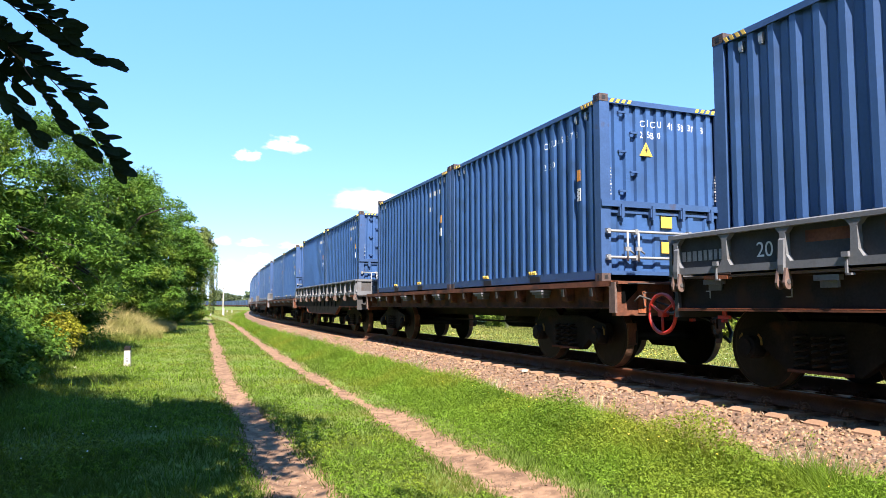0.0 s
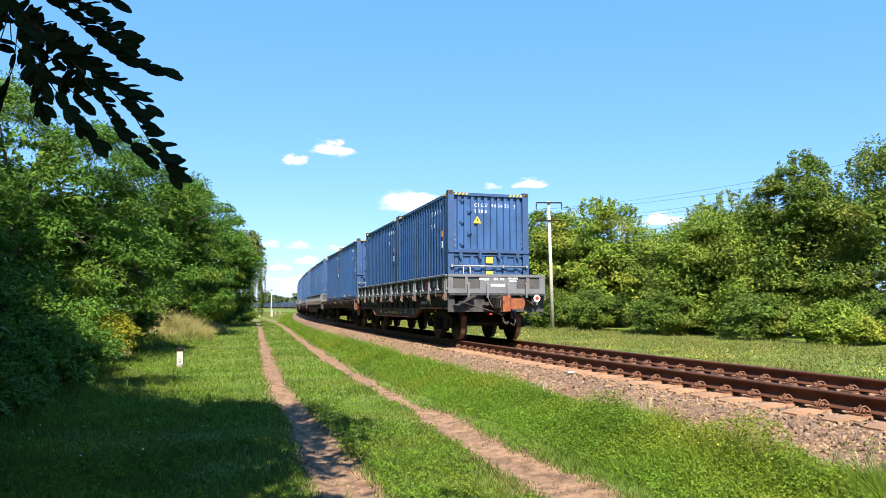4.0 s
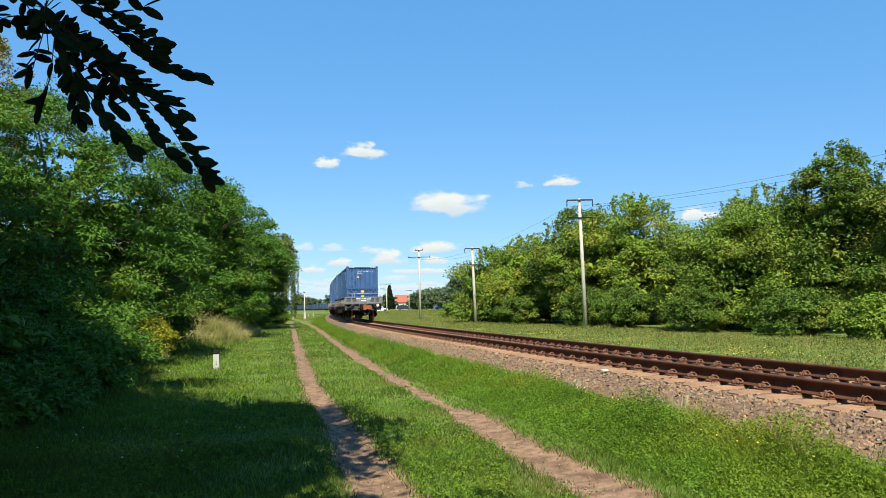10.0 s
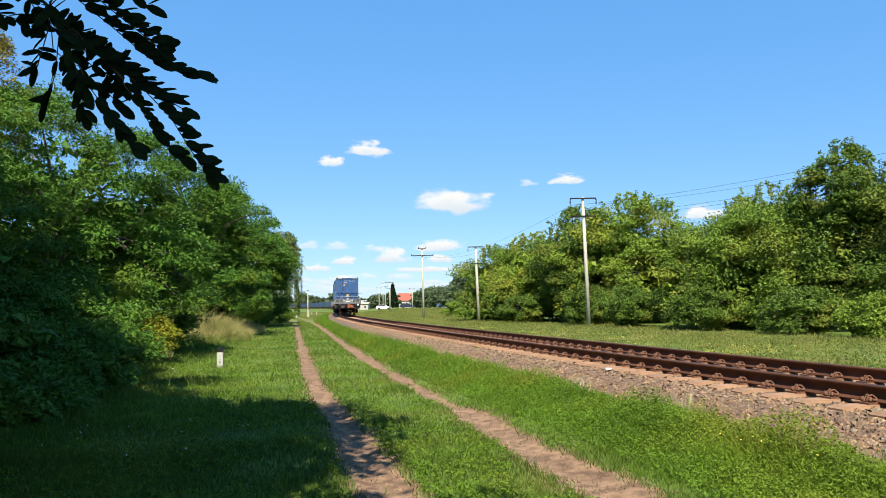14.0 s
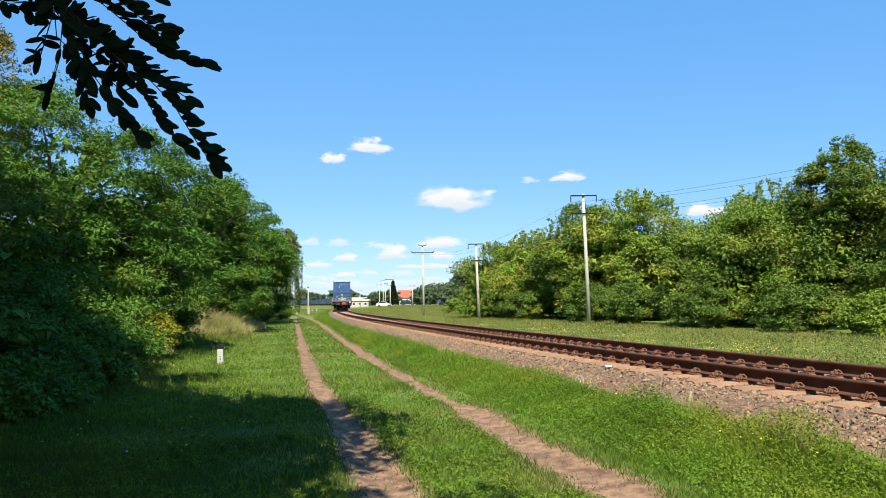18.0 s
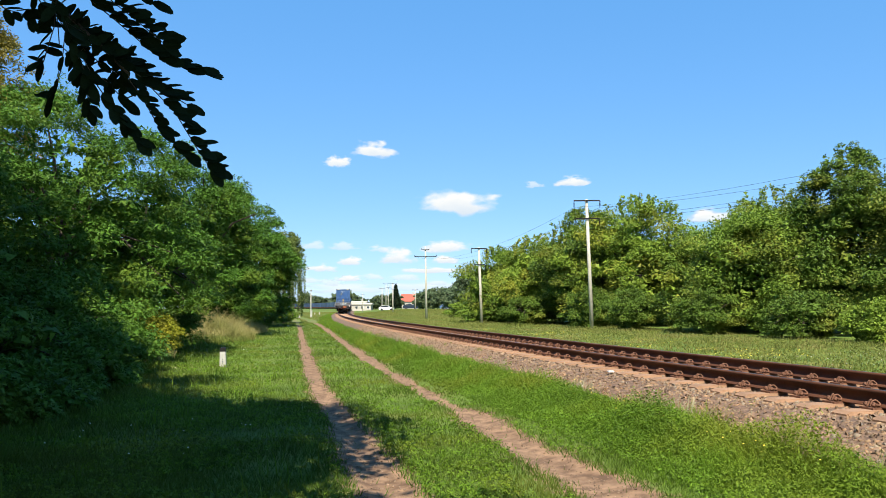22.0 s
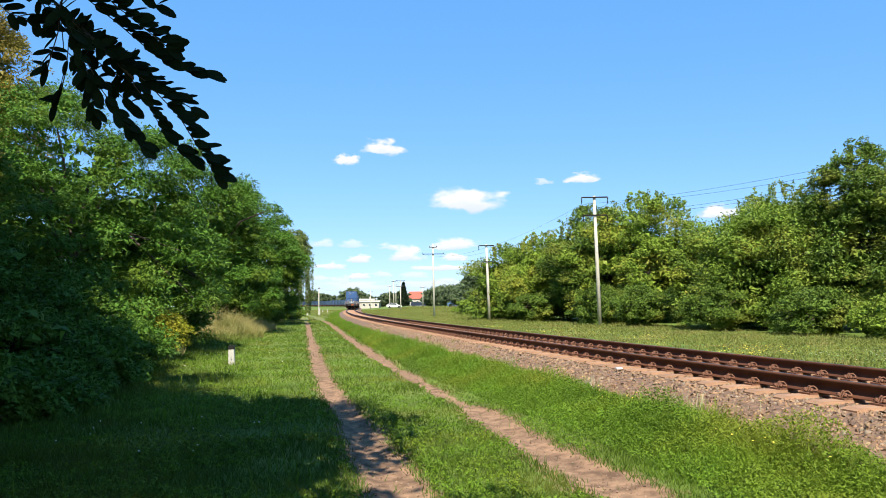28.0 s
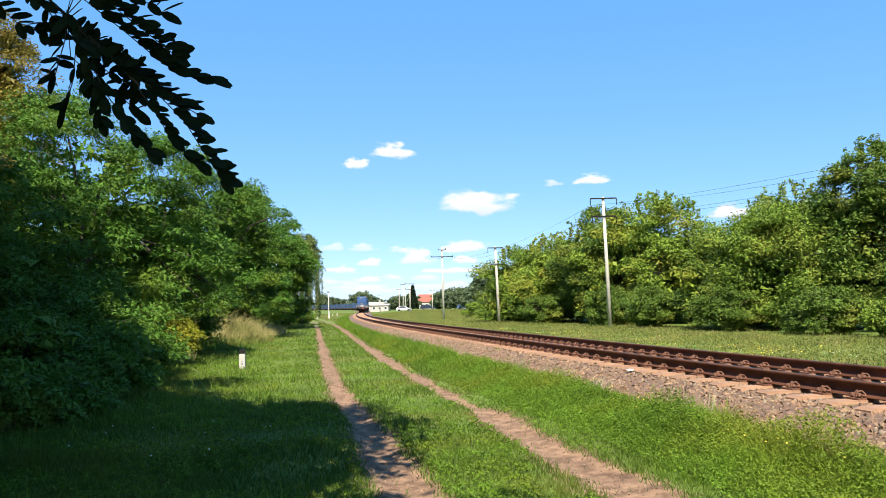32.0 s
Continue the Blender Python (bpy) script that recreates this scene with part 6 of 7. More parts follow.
words("КР 08.08.2036", 0.07, on_left(-1.353, 2.2, 1.13), M["mark_white"], first)
words("ДР 08.08.2026", 0.07, on_left(-1.353, 1.2, 1.13), M["mark_white"], first)
bars(first, -3.7, 1.02, 1, 0.75, x=-1.352, height=0.09)
words("[20]", 0.09, on_left(-1.353, -4.6, 1.02), M["mark_white"], first)
bars(first, -5.2, 1.08, 3, 0.7, x=-1.292)
words("КРУПНОТОННАЖНЫЕ КОНТЕЙНЕРЫ", 0.075, on_left(-1.356, 0.85, 0.70), M["yellow"], first, stretch=0.78)
words("М-493", 0.06, on_left(-1.356, -0.95, 0.70), M["mark_white"], first)
bars(first, 1.5, 0.70, 1, 0.4, x=-1.356, height=0.05)
bars(first, -1.55, 0.80, 2, 0.4, x=-1.356, height=0.03)
part("ring_mark", of_rod(((-1.357, -0.65, 0.745), (-1.354, -0.65, 0.745), 0.05), seg=18), M["mark_white"], first, "small white ring mark")
part("ring_centre", of_rod(((-1.359, -0.65, 0.745), (-1.357, -0.65, 0.745), 0.037), seg=18), M["belly"], first)
part("gauge_mark", of_box((-1.357, -1.354, 2.32, 2.335, 0.70, 0.84), (-1.357, -1.354, 2.08, 2.095, 0.70, 0.84), (-1.357, -1.354, 2.095, 2.32, 0.76, 0.772)), M["mark_white"], first, "white measuring mark")
bm = bmesh.new()
plate(bm, [(-2.6, 0.69), (-2.9, 0.69), (-2.75, 0.94)], 0, -1.362, -1.35)
part("triangle_mark", bm, mat("sign_blue", (0.03, 0.12, 0.3), 0.5), first, "blue triangle sign")
bm = bmesh.new()
prng = random.Random(8)
for x0, z0, w, h in ((-0.53, 1.655, 0.28, 0.06), (-0.11, 1.66, 0.30, 0.07), (0.32, 1.69, 0.27, 0.045), (0.34, 1.62, 0.24, 0.04)):
    c = x0
    while c < x0 + w:
        g = h * prng.uniform(0.35, 0.6)
        if prng.random() > 0.12:
            box(bm, c, c + g, -6.727, -6.72, z0, z0 + h)
        c += g + h * 0.25
tagged(part("small_print", bm, M["mark_white"], first, "white stencilled print"), kind="stuff")
part("white_plate", of_box((-0.20, 0.22, -6.732, -6.70, 1.49, 1.56)), M["mark_white"], first, "white number plate panel")
td = of_rod(((1.11, -6.86, 1.17), (1.11, -6.84, 1.17), 0.098), seg=24)
tail = part("tail_disc", td, M["white"], first, "white tail disc with red centre")
part("red_centre", of_rod(((1.11, -6.868, 1.17), (1.11, -6.86, 1.17), 0.055), seg=20), M["red"], tail)
part("disc_stem", of_box((1.09, 1.13, -6.855, -6.80, 0.99, 1.085)), M["grey"], tail)

# ---- poles, wires and the far side ----
def ground_at(x, y):
    return float(ground_z(x, y))


def line_pole(name, label, x, y, height, arms, lean=(0, 0), r=0.15, drop=True):
    ob = tagged(empty(name, Matrix.Translation((x, y, ground_at(x, y)))), label, "utility pole")
    top = Vector((lean[0], lean[1], height))
    bm = bmesh.new()
    rod(bm, (0, 0, -0.3), top, r, r * 0.62, 10)
    part("post", bm, M["concrete"], ob)
    for z, w in arms:
        c = top * (z / height)
        bm = bmesh.new()
        box(bm, c.x - w / 2, c.x + w / 2, c.y - r - 0.03, c.y - r + 0.04, z - 0.05, z + 0.03)
        arm = part("crossarm", bm, M["grey_dark"], ob, "dark steel crossarm")
        for sx in (-1, 1):
            bm = bmesh.new()
            if drop:
                for k in range(4):
                    rod(bm, (c.x + sx * w / 2, c.y - r, z - 0.08 - k * 0.09), (c.x + sx * w / 2, c.y - r, z - 0.12 - k * 0.09), 0.06, 0.03, 8)
                rod(bm, (c.x + sx * w / 2, c.y - r, z), (c.x + sx * w / 2, c.y - r, z - 0.45), 0.014, seg=6)
            else:
                rod(bm, (c.x + sx * w / 2, c.y - r, z), (c.x + sx * w / 2, c.y - r, z + 0.18), 0.045, 0.03, 8)
            part("insulator", bm, M["grey_dark"], arm)
    return ob


line_pole("utility_pole", "pale concrete pole with one crossarm before the trees", 9.18, 44.69, 8.3, [(8.2, 1.65), (7.05, 1.5)], (-0.17, 0), 0.14)
line_pole("utility_pole", "pale concrete pole with two crossarms by the trees", 3.10, 62.61, 6.75, [(6.65, 1.35), (5.2, 1.0)], (-0.2, 0), 0.15)
line_pole("utility_pole", "tall grey concrete pole with a wide crossarm", -2.52, 87.47, 9.0, [(7.75, 2.7), (8.6, 0.9)], (-0.1, 0), 0.15, False)
line_pole("utility_pole", "far concrete pole with two crossarms", -12.2, 159.5, 6.6, [(6.5, 1.9), (5.2, 2.0)], (0, 0), 0.17, False)
for x, y, h in ((-18.3, 199, 6.6), (-17.6, 204, 8.0), (-17.8, 214, 7.2), (-8.5, 190, 5.6), (-27.2, 228, 6.0)):
    line_pole("utility_pole", "far thin grey pole beside the road", x, y, h, [(h - 0.3, 1.4)], (0, 0), 0.14, False)
line_pole("signal_pole", "lone grey pole beside the bend of the track", -22.75, 117.8, 4.6, [(4.4, 0.25)], (0, 0), 0.12, False)


def wire(a, b, sag, r=0.006):
    """A hanging wire between two points."""
    a, b = Vector(a), Vector(b)
    pts = [a.lerp(b, k / 16) - Vector((0, 0, sag * 4 * (k / 16) * (1 - k / 16))) for k in range(17)]
    bm = bmesh.new()
    tube(bm, pts, r, 5)
    return tagged(part("overhead_wire", bm, M["grey_dark"], None), "thin dark wire hanging between the poles", "wire", "overhead wires")


for sx in (-0.82, 0.82):
    wire((9.0 + sx, 44.5, 7.85), (22 + sx, 20, 7.7), 0.55)
    wire((9.0 + sx * 0.9, 44.5, 7.05), (22 + sx * 0.9, 20, 7.0), 0.5)
    wire((9.0 + sx, 44.5, 7.85), (2.9 + sx * 0.8, 62.4, 6.4), 0.3)
    wire((2.9 + sx * 0.8, 62.4, 6.4), (-2.6 + sx * 1.5, 87.2, 7.8), 0.4)
wire((7.4, 52, 3.4), (21, 19, 4.4), 0.4)


def marker_post():
    ob = tagged(empty("marker_post", pose(-6.16, 19.46, ground_at(-6.16, 19.46), 1.5, -1, 8)), "short white concrete marker post with a dark top", "post")
    bm = bmesh.new()
    plate(bm, [(-0.085, -0.1), (0.085, -0.1), (0.075, 0.42), (-0.075, 0.42)], 1, -0.07, 0.07)
    part("post", bm, M["post"], ob)
    bm = bmesh.new()
    plate(bm, [(-0.078, 0.42), (0.078, 0.42), (0.074, 0.50), (0.05, 0.53), (-0.05, 0.53), (-0.074, 0.50)], 1, -0.074, 0.074)
    part("cap", bm, M["grey_dark"], ob, "dark grey painted top")
    bm = of_box((-0.02, 0.015, -0.0735, -0.068, 0.2, 0.225), (-0.015, 0.02, -0.0735, -0.068, 0.12, 0.17))
    part("faded_mark", bm, M["grey"], ob)


marker_post()
for k, (x, y, h) in enumerate([(-22.3, 115.9, 1.15), (-27.5, 152, 0.6), (-24.5, 117, 0.4), (-36, 240, 0.7), (-33, 236, 0.7), (-30, 160, 0.5)]):
    ob = tagged(empty("white_post", Matrix.Translation((x, y, ground_at(x, y)))), "small white painted trackside post", "post", "trackside posts")
    w = 0.15 if k == 0 else 0.09
    part("post", of_box((-w, w, -0.1, 0.1, -0.1, h)), M["post"], ob)
    part("cap", of_box((-w - 0.02, w + 0.02, -0.12, 0.12, h, h + 0.05)), M["concrete"], ob)

M["roof_red"] = mat("red_roof_tiles", (0.324, 0.072, 0.0432), 0.7, 0, 0.15, 2, 20, 0.1)
M["plaster"] = mat("pale_plaster", (0.36, 0.335, 0.29), 0.85, 0, 0.08, 1, 20, 0.1)
M["glass"] = mat("window_glass_dark", (0.03, 0.04, 0.05), 0.1, 0, 0.05, 2, 20, 0)
M["car_white"] = mat("car_paint_white", (0.70, 0.71, 0.72), 0.25, 0, 0.04, 2, 20, 0)
M["car_dark"] = mat("car_paint_dark", (0.025, 0.035, 0.06), 0.25, 0.2, 0.04, 2, 20, 0)
M["car_blue"] = mat("car_paint_blue", (0.10, 0.16, 0.28), 0.25, 0.2, 0.04, 2, 20, 0)


def house(label, x, y, w, d, eaves, ridge, wall, roof, turn=0, windows=3):
    ob = tagged(empty("house", pose(x, y, ground_at(x, y), 0, 0, turn)), label, "house")
    part("wall", of_box((-w / 2, w / 2, -d / 2, d / 2, -0.3, eaves)), wall, ob)
    bm = bmesh.new()
    plate(bm, [(-d / 2 - 0.4, eaves), (d / 2 + 0.4, eaves), (d / 2 + 0.4, eaves + 0.12), (0, ridge), (-d / 2 - 0.4, eaves + 0.12)], 0, -w / 2 - 0.3, w / 2 + 0.3)
    r = part("roof", bm, roof, ob)
    part("chimney", of_box((w * 0.2, w * 0.2 + 0.6, -0.3, 0.3, (eaves + ridge) / 2, ridge + 0.7)), wall, r)
    for k in range(windows):
        cx = -w / 2 + w * (k + 0.5) / windows
        f = part("window", of_box((cx - 0.55, cx + 0.55, -d / 2 - 0.04, -d / 2 + 0.1, 0.9, eaves - 0.6)), M["white"], ob)
        part("pane", of_box((cx - 0.47, cx + 0.47, -d / 2 - 0.06, -d / 2, 0.98, eaves - 0.68)), M["glass"], f)
    return ob


house("house with a bright red roof and pale walls", -15.9, 300, 6.5, 7, 2.9, 6.2, M["plaster"], M["roof_red"], 4)
house("long low white building beyond the bend", -35.5, 290, 9.5, 8, 2.6, 3.3, M["plaster"], M["concrete"], 0, 4)
house("pale flat building beyond the bend", -38.5, 305, 8.0, 8, 3.4, 4.2, M["plaster"], M["concrete"], 0, 3)
house("small shed among the bushes", 2.0, 205, 7.0, 5, 3.0, 4.2, M["plaster"], M["concrete"], -6, 2)


def car(label, x, y, paint, turn, van=False):
    ob = tagged(empty("parked_car", pose(x, y, ground_at(x, y), 0, 0, turn)), label, "car", "cars on the far road")
    bm = bmesh.new()
    plate(bm, [(-2.1, 0.3), (2.1, 0.3), (2.15, 0.6), (2.0, 0.85), (1.0, 0.95), (0.5, 1.42), (-1.2, 1.46), (-1.9, 1.0), (-2.15, 0.9)], 1, -0.85, 0.85)
    b = part("body", bm, paint, ob)
    for sy in (-1, 1):
        bm = bmesh.new()
        plate(bm, [(0.85, 0.95), (0.42, 1.36), (-1.15, 1.40), (-1.7, 1.0)], 1, sy * 0.84, sy * 0.865)
        part("side_window", bm, M["glass"], b)
        for cx in (-1.3, 1.35):
            part("wheel", of_rod(((cx, sy * 0.7, 0.32), (cx, sy * 0.88, 0.32), 0.32), seg=16), M["black"], ob)
    return ob


car("white car standing on the far road", -17.0, 199, M["car_white"], 0)
car("dark car standing on the far road", -10.3, 200, M["car_dark"], 0)
car("bluish car standing behind the bushes", 0.3, 180, M["car_blue"], 3)
FAR = tree("far_tree", "distant green tree on the horizon", 120, 3.4, 3.4, 0.4, 7.0, M["leaf_far"], 75, 32, 0.85, 1.05, 0.6)
for k, (x, y, s) in enumerate([(-136, 680, 2.2), (-128, 690, 1.8), (-118, 680, 1.5), (-146, 660, 1.6), (-98, 640, 2.1), (-92, 645, 2.4), (-84, 640, 1.8), (-38, 318, 0.8), (-31, 306, 0.8), (-28, 299, 0.9), (-24, 300, 0.8), (-21, 285, 0.9),
                                (-7.6, 230, 0.8), (-4.4, 215, 0.75), (-1, 196, 0.85), (1.5, 165, 0.75), (3.6, 150, 0.9), (5.6, 140, 1.1), (8.8, 150, 1.3), (-9, 262, 0.9), (-5, 256, 1.1), (0, 250, 1.1), (5, 240, 1.2), (-104, 660, 1.6), (-110, 690, 1.6), (-170, 600, 1.9), (-185, 580, 2.0)]):
    stand(FAR if k == 0 else copy_thing(FAR, Matrix()), x, y, k * 67, s)
fir = tagged(empty("fir_tree", Matrix.Translation((-17.3, 239, ground_at(-17.3, 239)))), "dark pointed fir tree by the road", "tree")
frng = np.random.RandomState(7)
fz = frng.uniform(0, 1, 220) ** 1.2
fa = frng.uniform(0, 6.28, 220)
fc3 = np.stack([np.cos(fa) * 1.8 * (1 - fz), np.sin(fa) * 1.8 * (1 - fz), 0.5 + 7.8 * fz], 1)
fv, ff = leaf_cloud(frng, fc3, np.full(220, 0.5), 40, 0.4, 0.6, 0.5, 0.35)
part("trunk", of_rod(((0, 0, 0), (0, 0, 7.5), 0.12)), M["bark"], fir)
part("crown", raw_mesh("crown", fv, ff, M["leaf_dark"]), None, fir)
stand(tree("yellow_bush", "yellow-green bush below the far trees", 130, 2.4, 2.4, 0.05, 2.1, M["leaf_maple"], 90, 110, 0.22, 0.6, 0.5, "bush"), 2.6, 96)
stand(tree("yellow_bush", "yellow-green bush below the far trees", 131, 2.2, 2.2, 0.05, 1.8, M["leaf_maple"], 90, 110, 0.22, 0.6, 0.5, "bush"), 4.4, 88)
stand(tree("slope_bush", "green bush at the foot of the weeping birch", 132, 1.6, 1.6, 0.05, 1.3, M["weeds"], 60, 70, 0.25, 0.5, 0.5, "bush"), -19.3, 82)


# dry grass tussocks by the trees
def tussock(name, label, x, y, rx, ry, height, n, seed, width=0.02, lean=0.55, kind="dry"):
    r = np.random.RandomState(seed)
    a, q = r.uniform(0, 6.28, n), np.sqrt(r.uniform(0, 1, n))
    px, py = x + np.cos(a) * rx * q, y + np.sin(a) * ry * q
    v, f = blades(r, px, py, height * (1.1 - 0.6 * q) * (0.8 + 0.35 * smooth_noise(px, py, 0.7, seed)) * r.uniform(0.25, 1.15, n), width, lean)
    tagged(part(name, raw_mesh(name, v, f, M[kind]), None, None), label, "dry grass", kind="stuff")


tussock("dry_grass", "tall straw-coloured dry grass by the trees", -12.3, 36.0, 2.2, 3.8, 1.75, 16000, 1, 0.022, 0.7)
tussock("meadow_tuft", "rough greenish grass among the dry tussocks", -12.0, 34.5, 2.4, 4.0, 0.8, 12000, 5, 0.022, 0.9, "verge")
tussock("dry_grass", "tall straw-coloured dry grass by the trees", -13.4, 45, 1.6, 4.5, 1.1, 9000, 2, 0.026)
tussock("dry_grass", "yellowing grass at the shaded edge", -6.6, 9.9, 0.9, 1.3, 0.7, 3600, 3, 0.010)
tussock("dry_grass", "yellowing grass below the bushes", -9.4, 21.8, 0.8, 1.6, 0.9, 3000, 4, 0.016)


# ---- clouds, far behind all else, drifting ----
def cloud_mat(name, dense):
    """Soft heaped cloud on a plain glowing sheet: flat below, puffed above, its greyer base shade painted in."""
    m = bpy.data.materials.new(name)
    m.use_nodes = True
    n, l = m.node_tree.nodes, m.node_tree.links
    n.remove(n["Principled BSDF"])

    def math_of(kind, a, b=0.0, c=0.0):
        x = n.new("ShaderNodeMath")
        x.operation = kind
        for socket, v in zip(x.inputs, (a, b, c)):
            if isinstance(v, float):
                socket.default_value = v
            else:
                l.new(v, socket)
        return x.outputs[0]

    def noise_of(scale, detail):
        x = n.new("ShaderNodeTexNoise")
        x.inputs["Scale"].default_value, x.inputs["Detail"].default_value, x.inputs["Roughness"].default_value = scale, detail, 0.52
        l.new(moved.outputs[0], x.inputs["Vector"])
        return x.outputs["Fac"]

    cut = n.new("ShaderNodeSeparateXYZ")
    l.new(n.new("ShaderNodeTexCoord").outputs["Generated"], cut.inputs[0])
    x = math_of("MULTIPLY_ADD", cut.outputs[0], 2.0, -1.0)
    y = math_of("MULTIPLY_ADD", cut.outputs[1], 2.0, -0.8)
    y = math_of("MAXIMUM", y, math_of("MULTIPLY", y, -2.4))
    flat = n.new("ShaderNodeCombineXYZ")
    l.new(x, flat.inputs[0])
    l.new(y, flat.inputs[1])
    ln = n.new("ShaderNodeVectorMath")
    ln.operation = "LENGTH"
    l.new(flat.outputs[0], ln.inputs[0])
    moved = n.new("ShaderNodeVectorMath")
    moved.operation = "MULTIPLY_ADD"
    moved.inputs[1].default_value = (40, 40, 40)
    l.new(n.new("ShaderNodeObjectInfo").outputs["Random"], moved.inputs[0])
    l.new(n.new("ShaderNodeTexCoord").outputs["Generated"], moved.inputs[2])
    body = math_of("MULTIPLY_ADD", noise_of(3.2, 2.0), 1.5, -0.03)
    body = math_of("MULTIPLY_ADD", noise_of(9.0, 5.0), 0.42, math_of("SUBTRACT", body, ln.outputs["Value"]))
    r = n.new("ShaderNodeMapRange")
    r.interpolation_type = "SMOOTHSTEP"
    for i, v in zip(range(1, 5), (0.12, 0.62, 0, dense)):
        r.inputs[i].default_value = v
    l.new(body, r.inputs[0])
    tone = n.new("ShaderNodeValToRGB")
    tone.color_ramp.elements[0].position, tone.color_ramp.elements[0].color = 0.22, (0.72, 0.81, 0.92, 1)
    tone.color_ramp.elements[1].position, tone.color_ramp.elements[1].color = 0.52, (1, 0.99, 0.98, 1)
    l.new(math_of("MULTIPLY_ADD", noise_of(5.0, 3.0), 0.25, math_of("MULTIPLY_ADD", cut.outputs[1], 0.9, -0.12)), tone.inputs[0])
    em, tr, mx = n.new("ShaderNodeEmission"), n.new("ShaderNodeBsdfTransparent"), n.new("ShaderNodeMixShader")
    l.new(tone.outputs[0], em.inputs[0])
    em.inputs[1].default_value = 0.475
    l.new(r.outputs[0], mx.inputs[0])
    l.new(tr.outputs[0], mx.inputs[1])
    l.new(em.outputs[0], mx.inputs[2])
    l.new(mx.outputs[0], n["Material Output"].inputs[0])
    return m


CLOUD, CLOUD_THIN = cloud_mat("cloud", 1.0), cloud_mat("thin_cloud", 0.55)
SWAY = []


def cloud_pose(az, el, d=3600):
    p = EYE + d * Vector((math.sin(radians(az)) * math.cos(radians(el)), math.cos(radians(az)) * math.cos(radians(el)), math.sin(radians(el))))
    return look(p, EYE)


CLOUDS = [(-9.1, 11.7, 2.3, 1.1), (-6.15, 12.75, 3.9, 1.7), (0.7, 8.45, 6.4, 2.5), (10.3, 9.95, 2.9, 1.0), (20.5, 6.8, 3.9, 1.3), (-4.36, 4.11, 3.6, 1.7), (-0.1, 4.86, 3.9, 1.3), (-0.3, 3.85, 2.2, 1.0),
          (-1.6, 3.0, 5.4, 0.75), (-8.1, 3.74, 2.2, 0.9), (-10.3, 3.17, 2.7, 0.9), (-8.2, 2.36, 2.3, 0.7)]
THIN = [(6.95, 9.8, 1.6, 0.7), (-11.1, 4.99, 2.4, 0.9), (-8.6, 4.93, 2.4, 0.9), (-5.6, 4.72, 2.0, 0.8), (-9.4, 2.02, 1.6, 0.8), (-6.2, 2.47, 1.8, 0.7), (-11.4, 2.18, 2.4, 0.7), (-3.5, 2.43, 2.6, 0.9), (-1.0, 1.98, 1.8, 0.6),
        (-8.6, 1.5, 7.0, 1.0), (-2.0, 1.7, 7.5, 1.0), (3.6, 2.6, 4.5, 0.9)]
for k, (az, el, w, h) in enumerate(CLOUDS + THIN):
    hw, hh = 3600 * radians(w) / 2 * 1.3, 3600 * radians(h) / 2 * 1.5
    me = raw_mesh("cloud", [(-hw, -hh, 0), (hw, -hh, 0), (hw, hh, 0), (-hw, hh, 0)], [(0, 1, 2, 3)], CLOUD if k < len(CLOUDS) else CLOUD_THIN)
    ob = tagged(new("cloud", me), "small white fair-weather cloud in the blue sky" if k < len(CLOUDS) else "thin white veil of cloud low in the sky", "cloud", "clouds", "structure")
    ob.visible_shadow = False
    SWAY.append((ob, [(0, cloud_pose(az - 0.30, el)), (32, cloud_pose(az + 0.45, el))]))


# ---- the hanging branch near the camera ----
def leaflet(bm, p, along, flat_n, size):
    """An oval leaflet of ten corners, slightly folded."""
    along = along.normalized()
    across = along.cross(flat_n).normalized()
    nrm = across.cross(along)
    out = [(0, 0), (0.15, 0.2), (0.4, 0.26), (0.7, 0.25), (0.92, 0.13), (1, 0), (0.92, -0.13), (0.7, -0.25), (0.4, -0.26), (0.15, -0.2)]
    vs = [bm.verts.new(p + along * (a * size) + across * (b * size * 0.9) + nrm * (abs(b) * size * 0.18)) for a, b in out]
    c = bm.verts.new(p + along * (0.5 * size))
    for i in range(10):
        bm.faces.new((vs[i], vs[(i + 1) % 10], c)).smooth = True


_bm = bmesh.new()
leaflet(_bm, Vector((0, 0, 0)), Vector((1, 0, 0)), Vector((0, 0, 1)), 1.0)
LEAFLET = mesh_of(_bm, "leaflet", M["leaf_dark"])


def hang_leaflet(parent, p, along, flat_n, size):
    """One leaflet of its own on its stalk."""
    x = along.normalized()
    y = flat_n.cross(x).normalized()
    z = x.cross(y)
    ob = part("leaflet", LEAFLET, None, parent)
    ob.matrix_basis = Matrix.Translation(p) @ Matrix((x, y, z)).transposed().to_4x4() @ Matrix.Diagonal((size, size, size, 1))


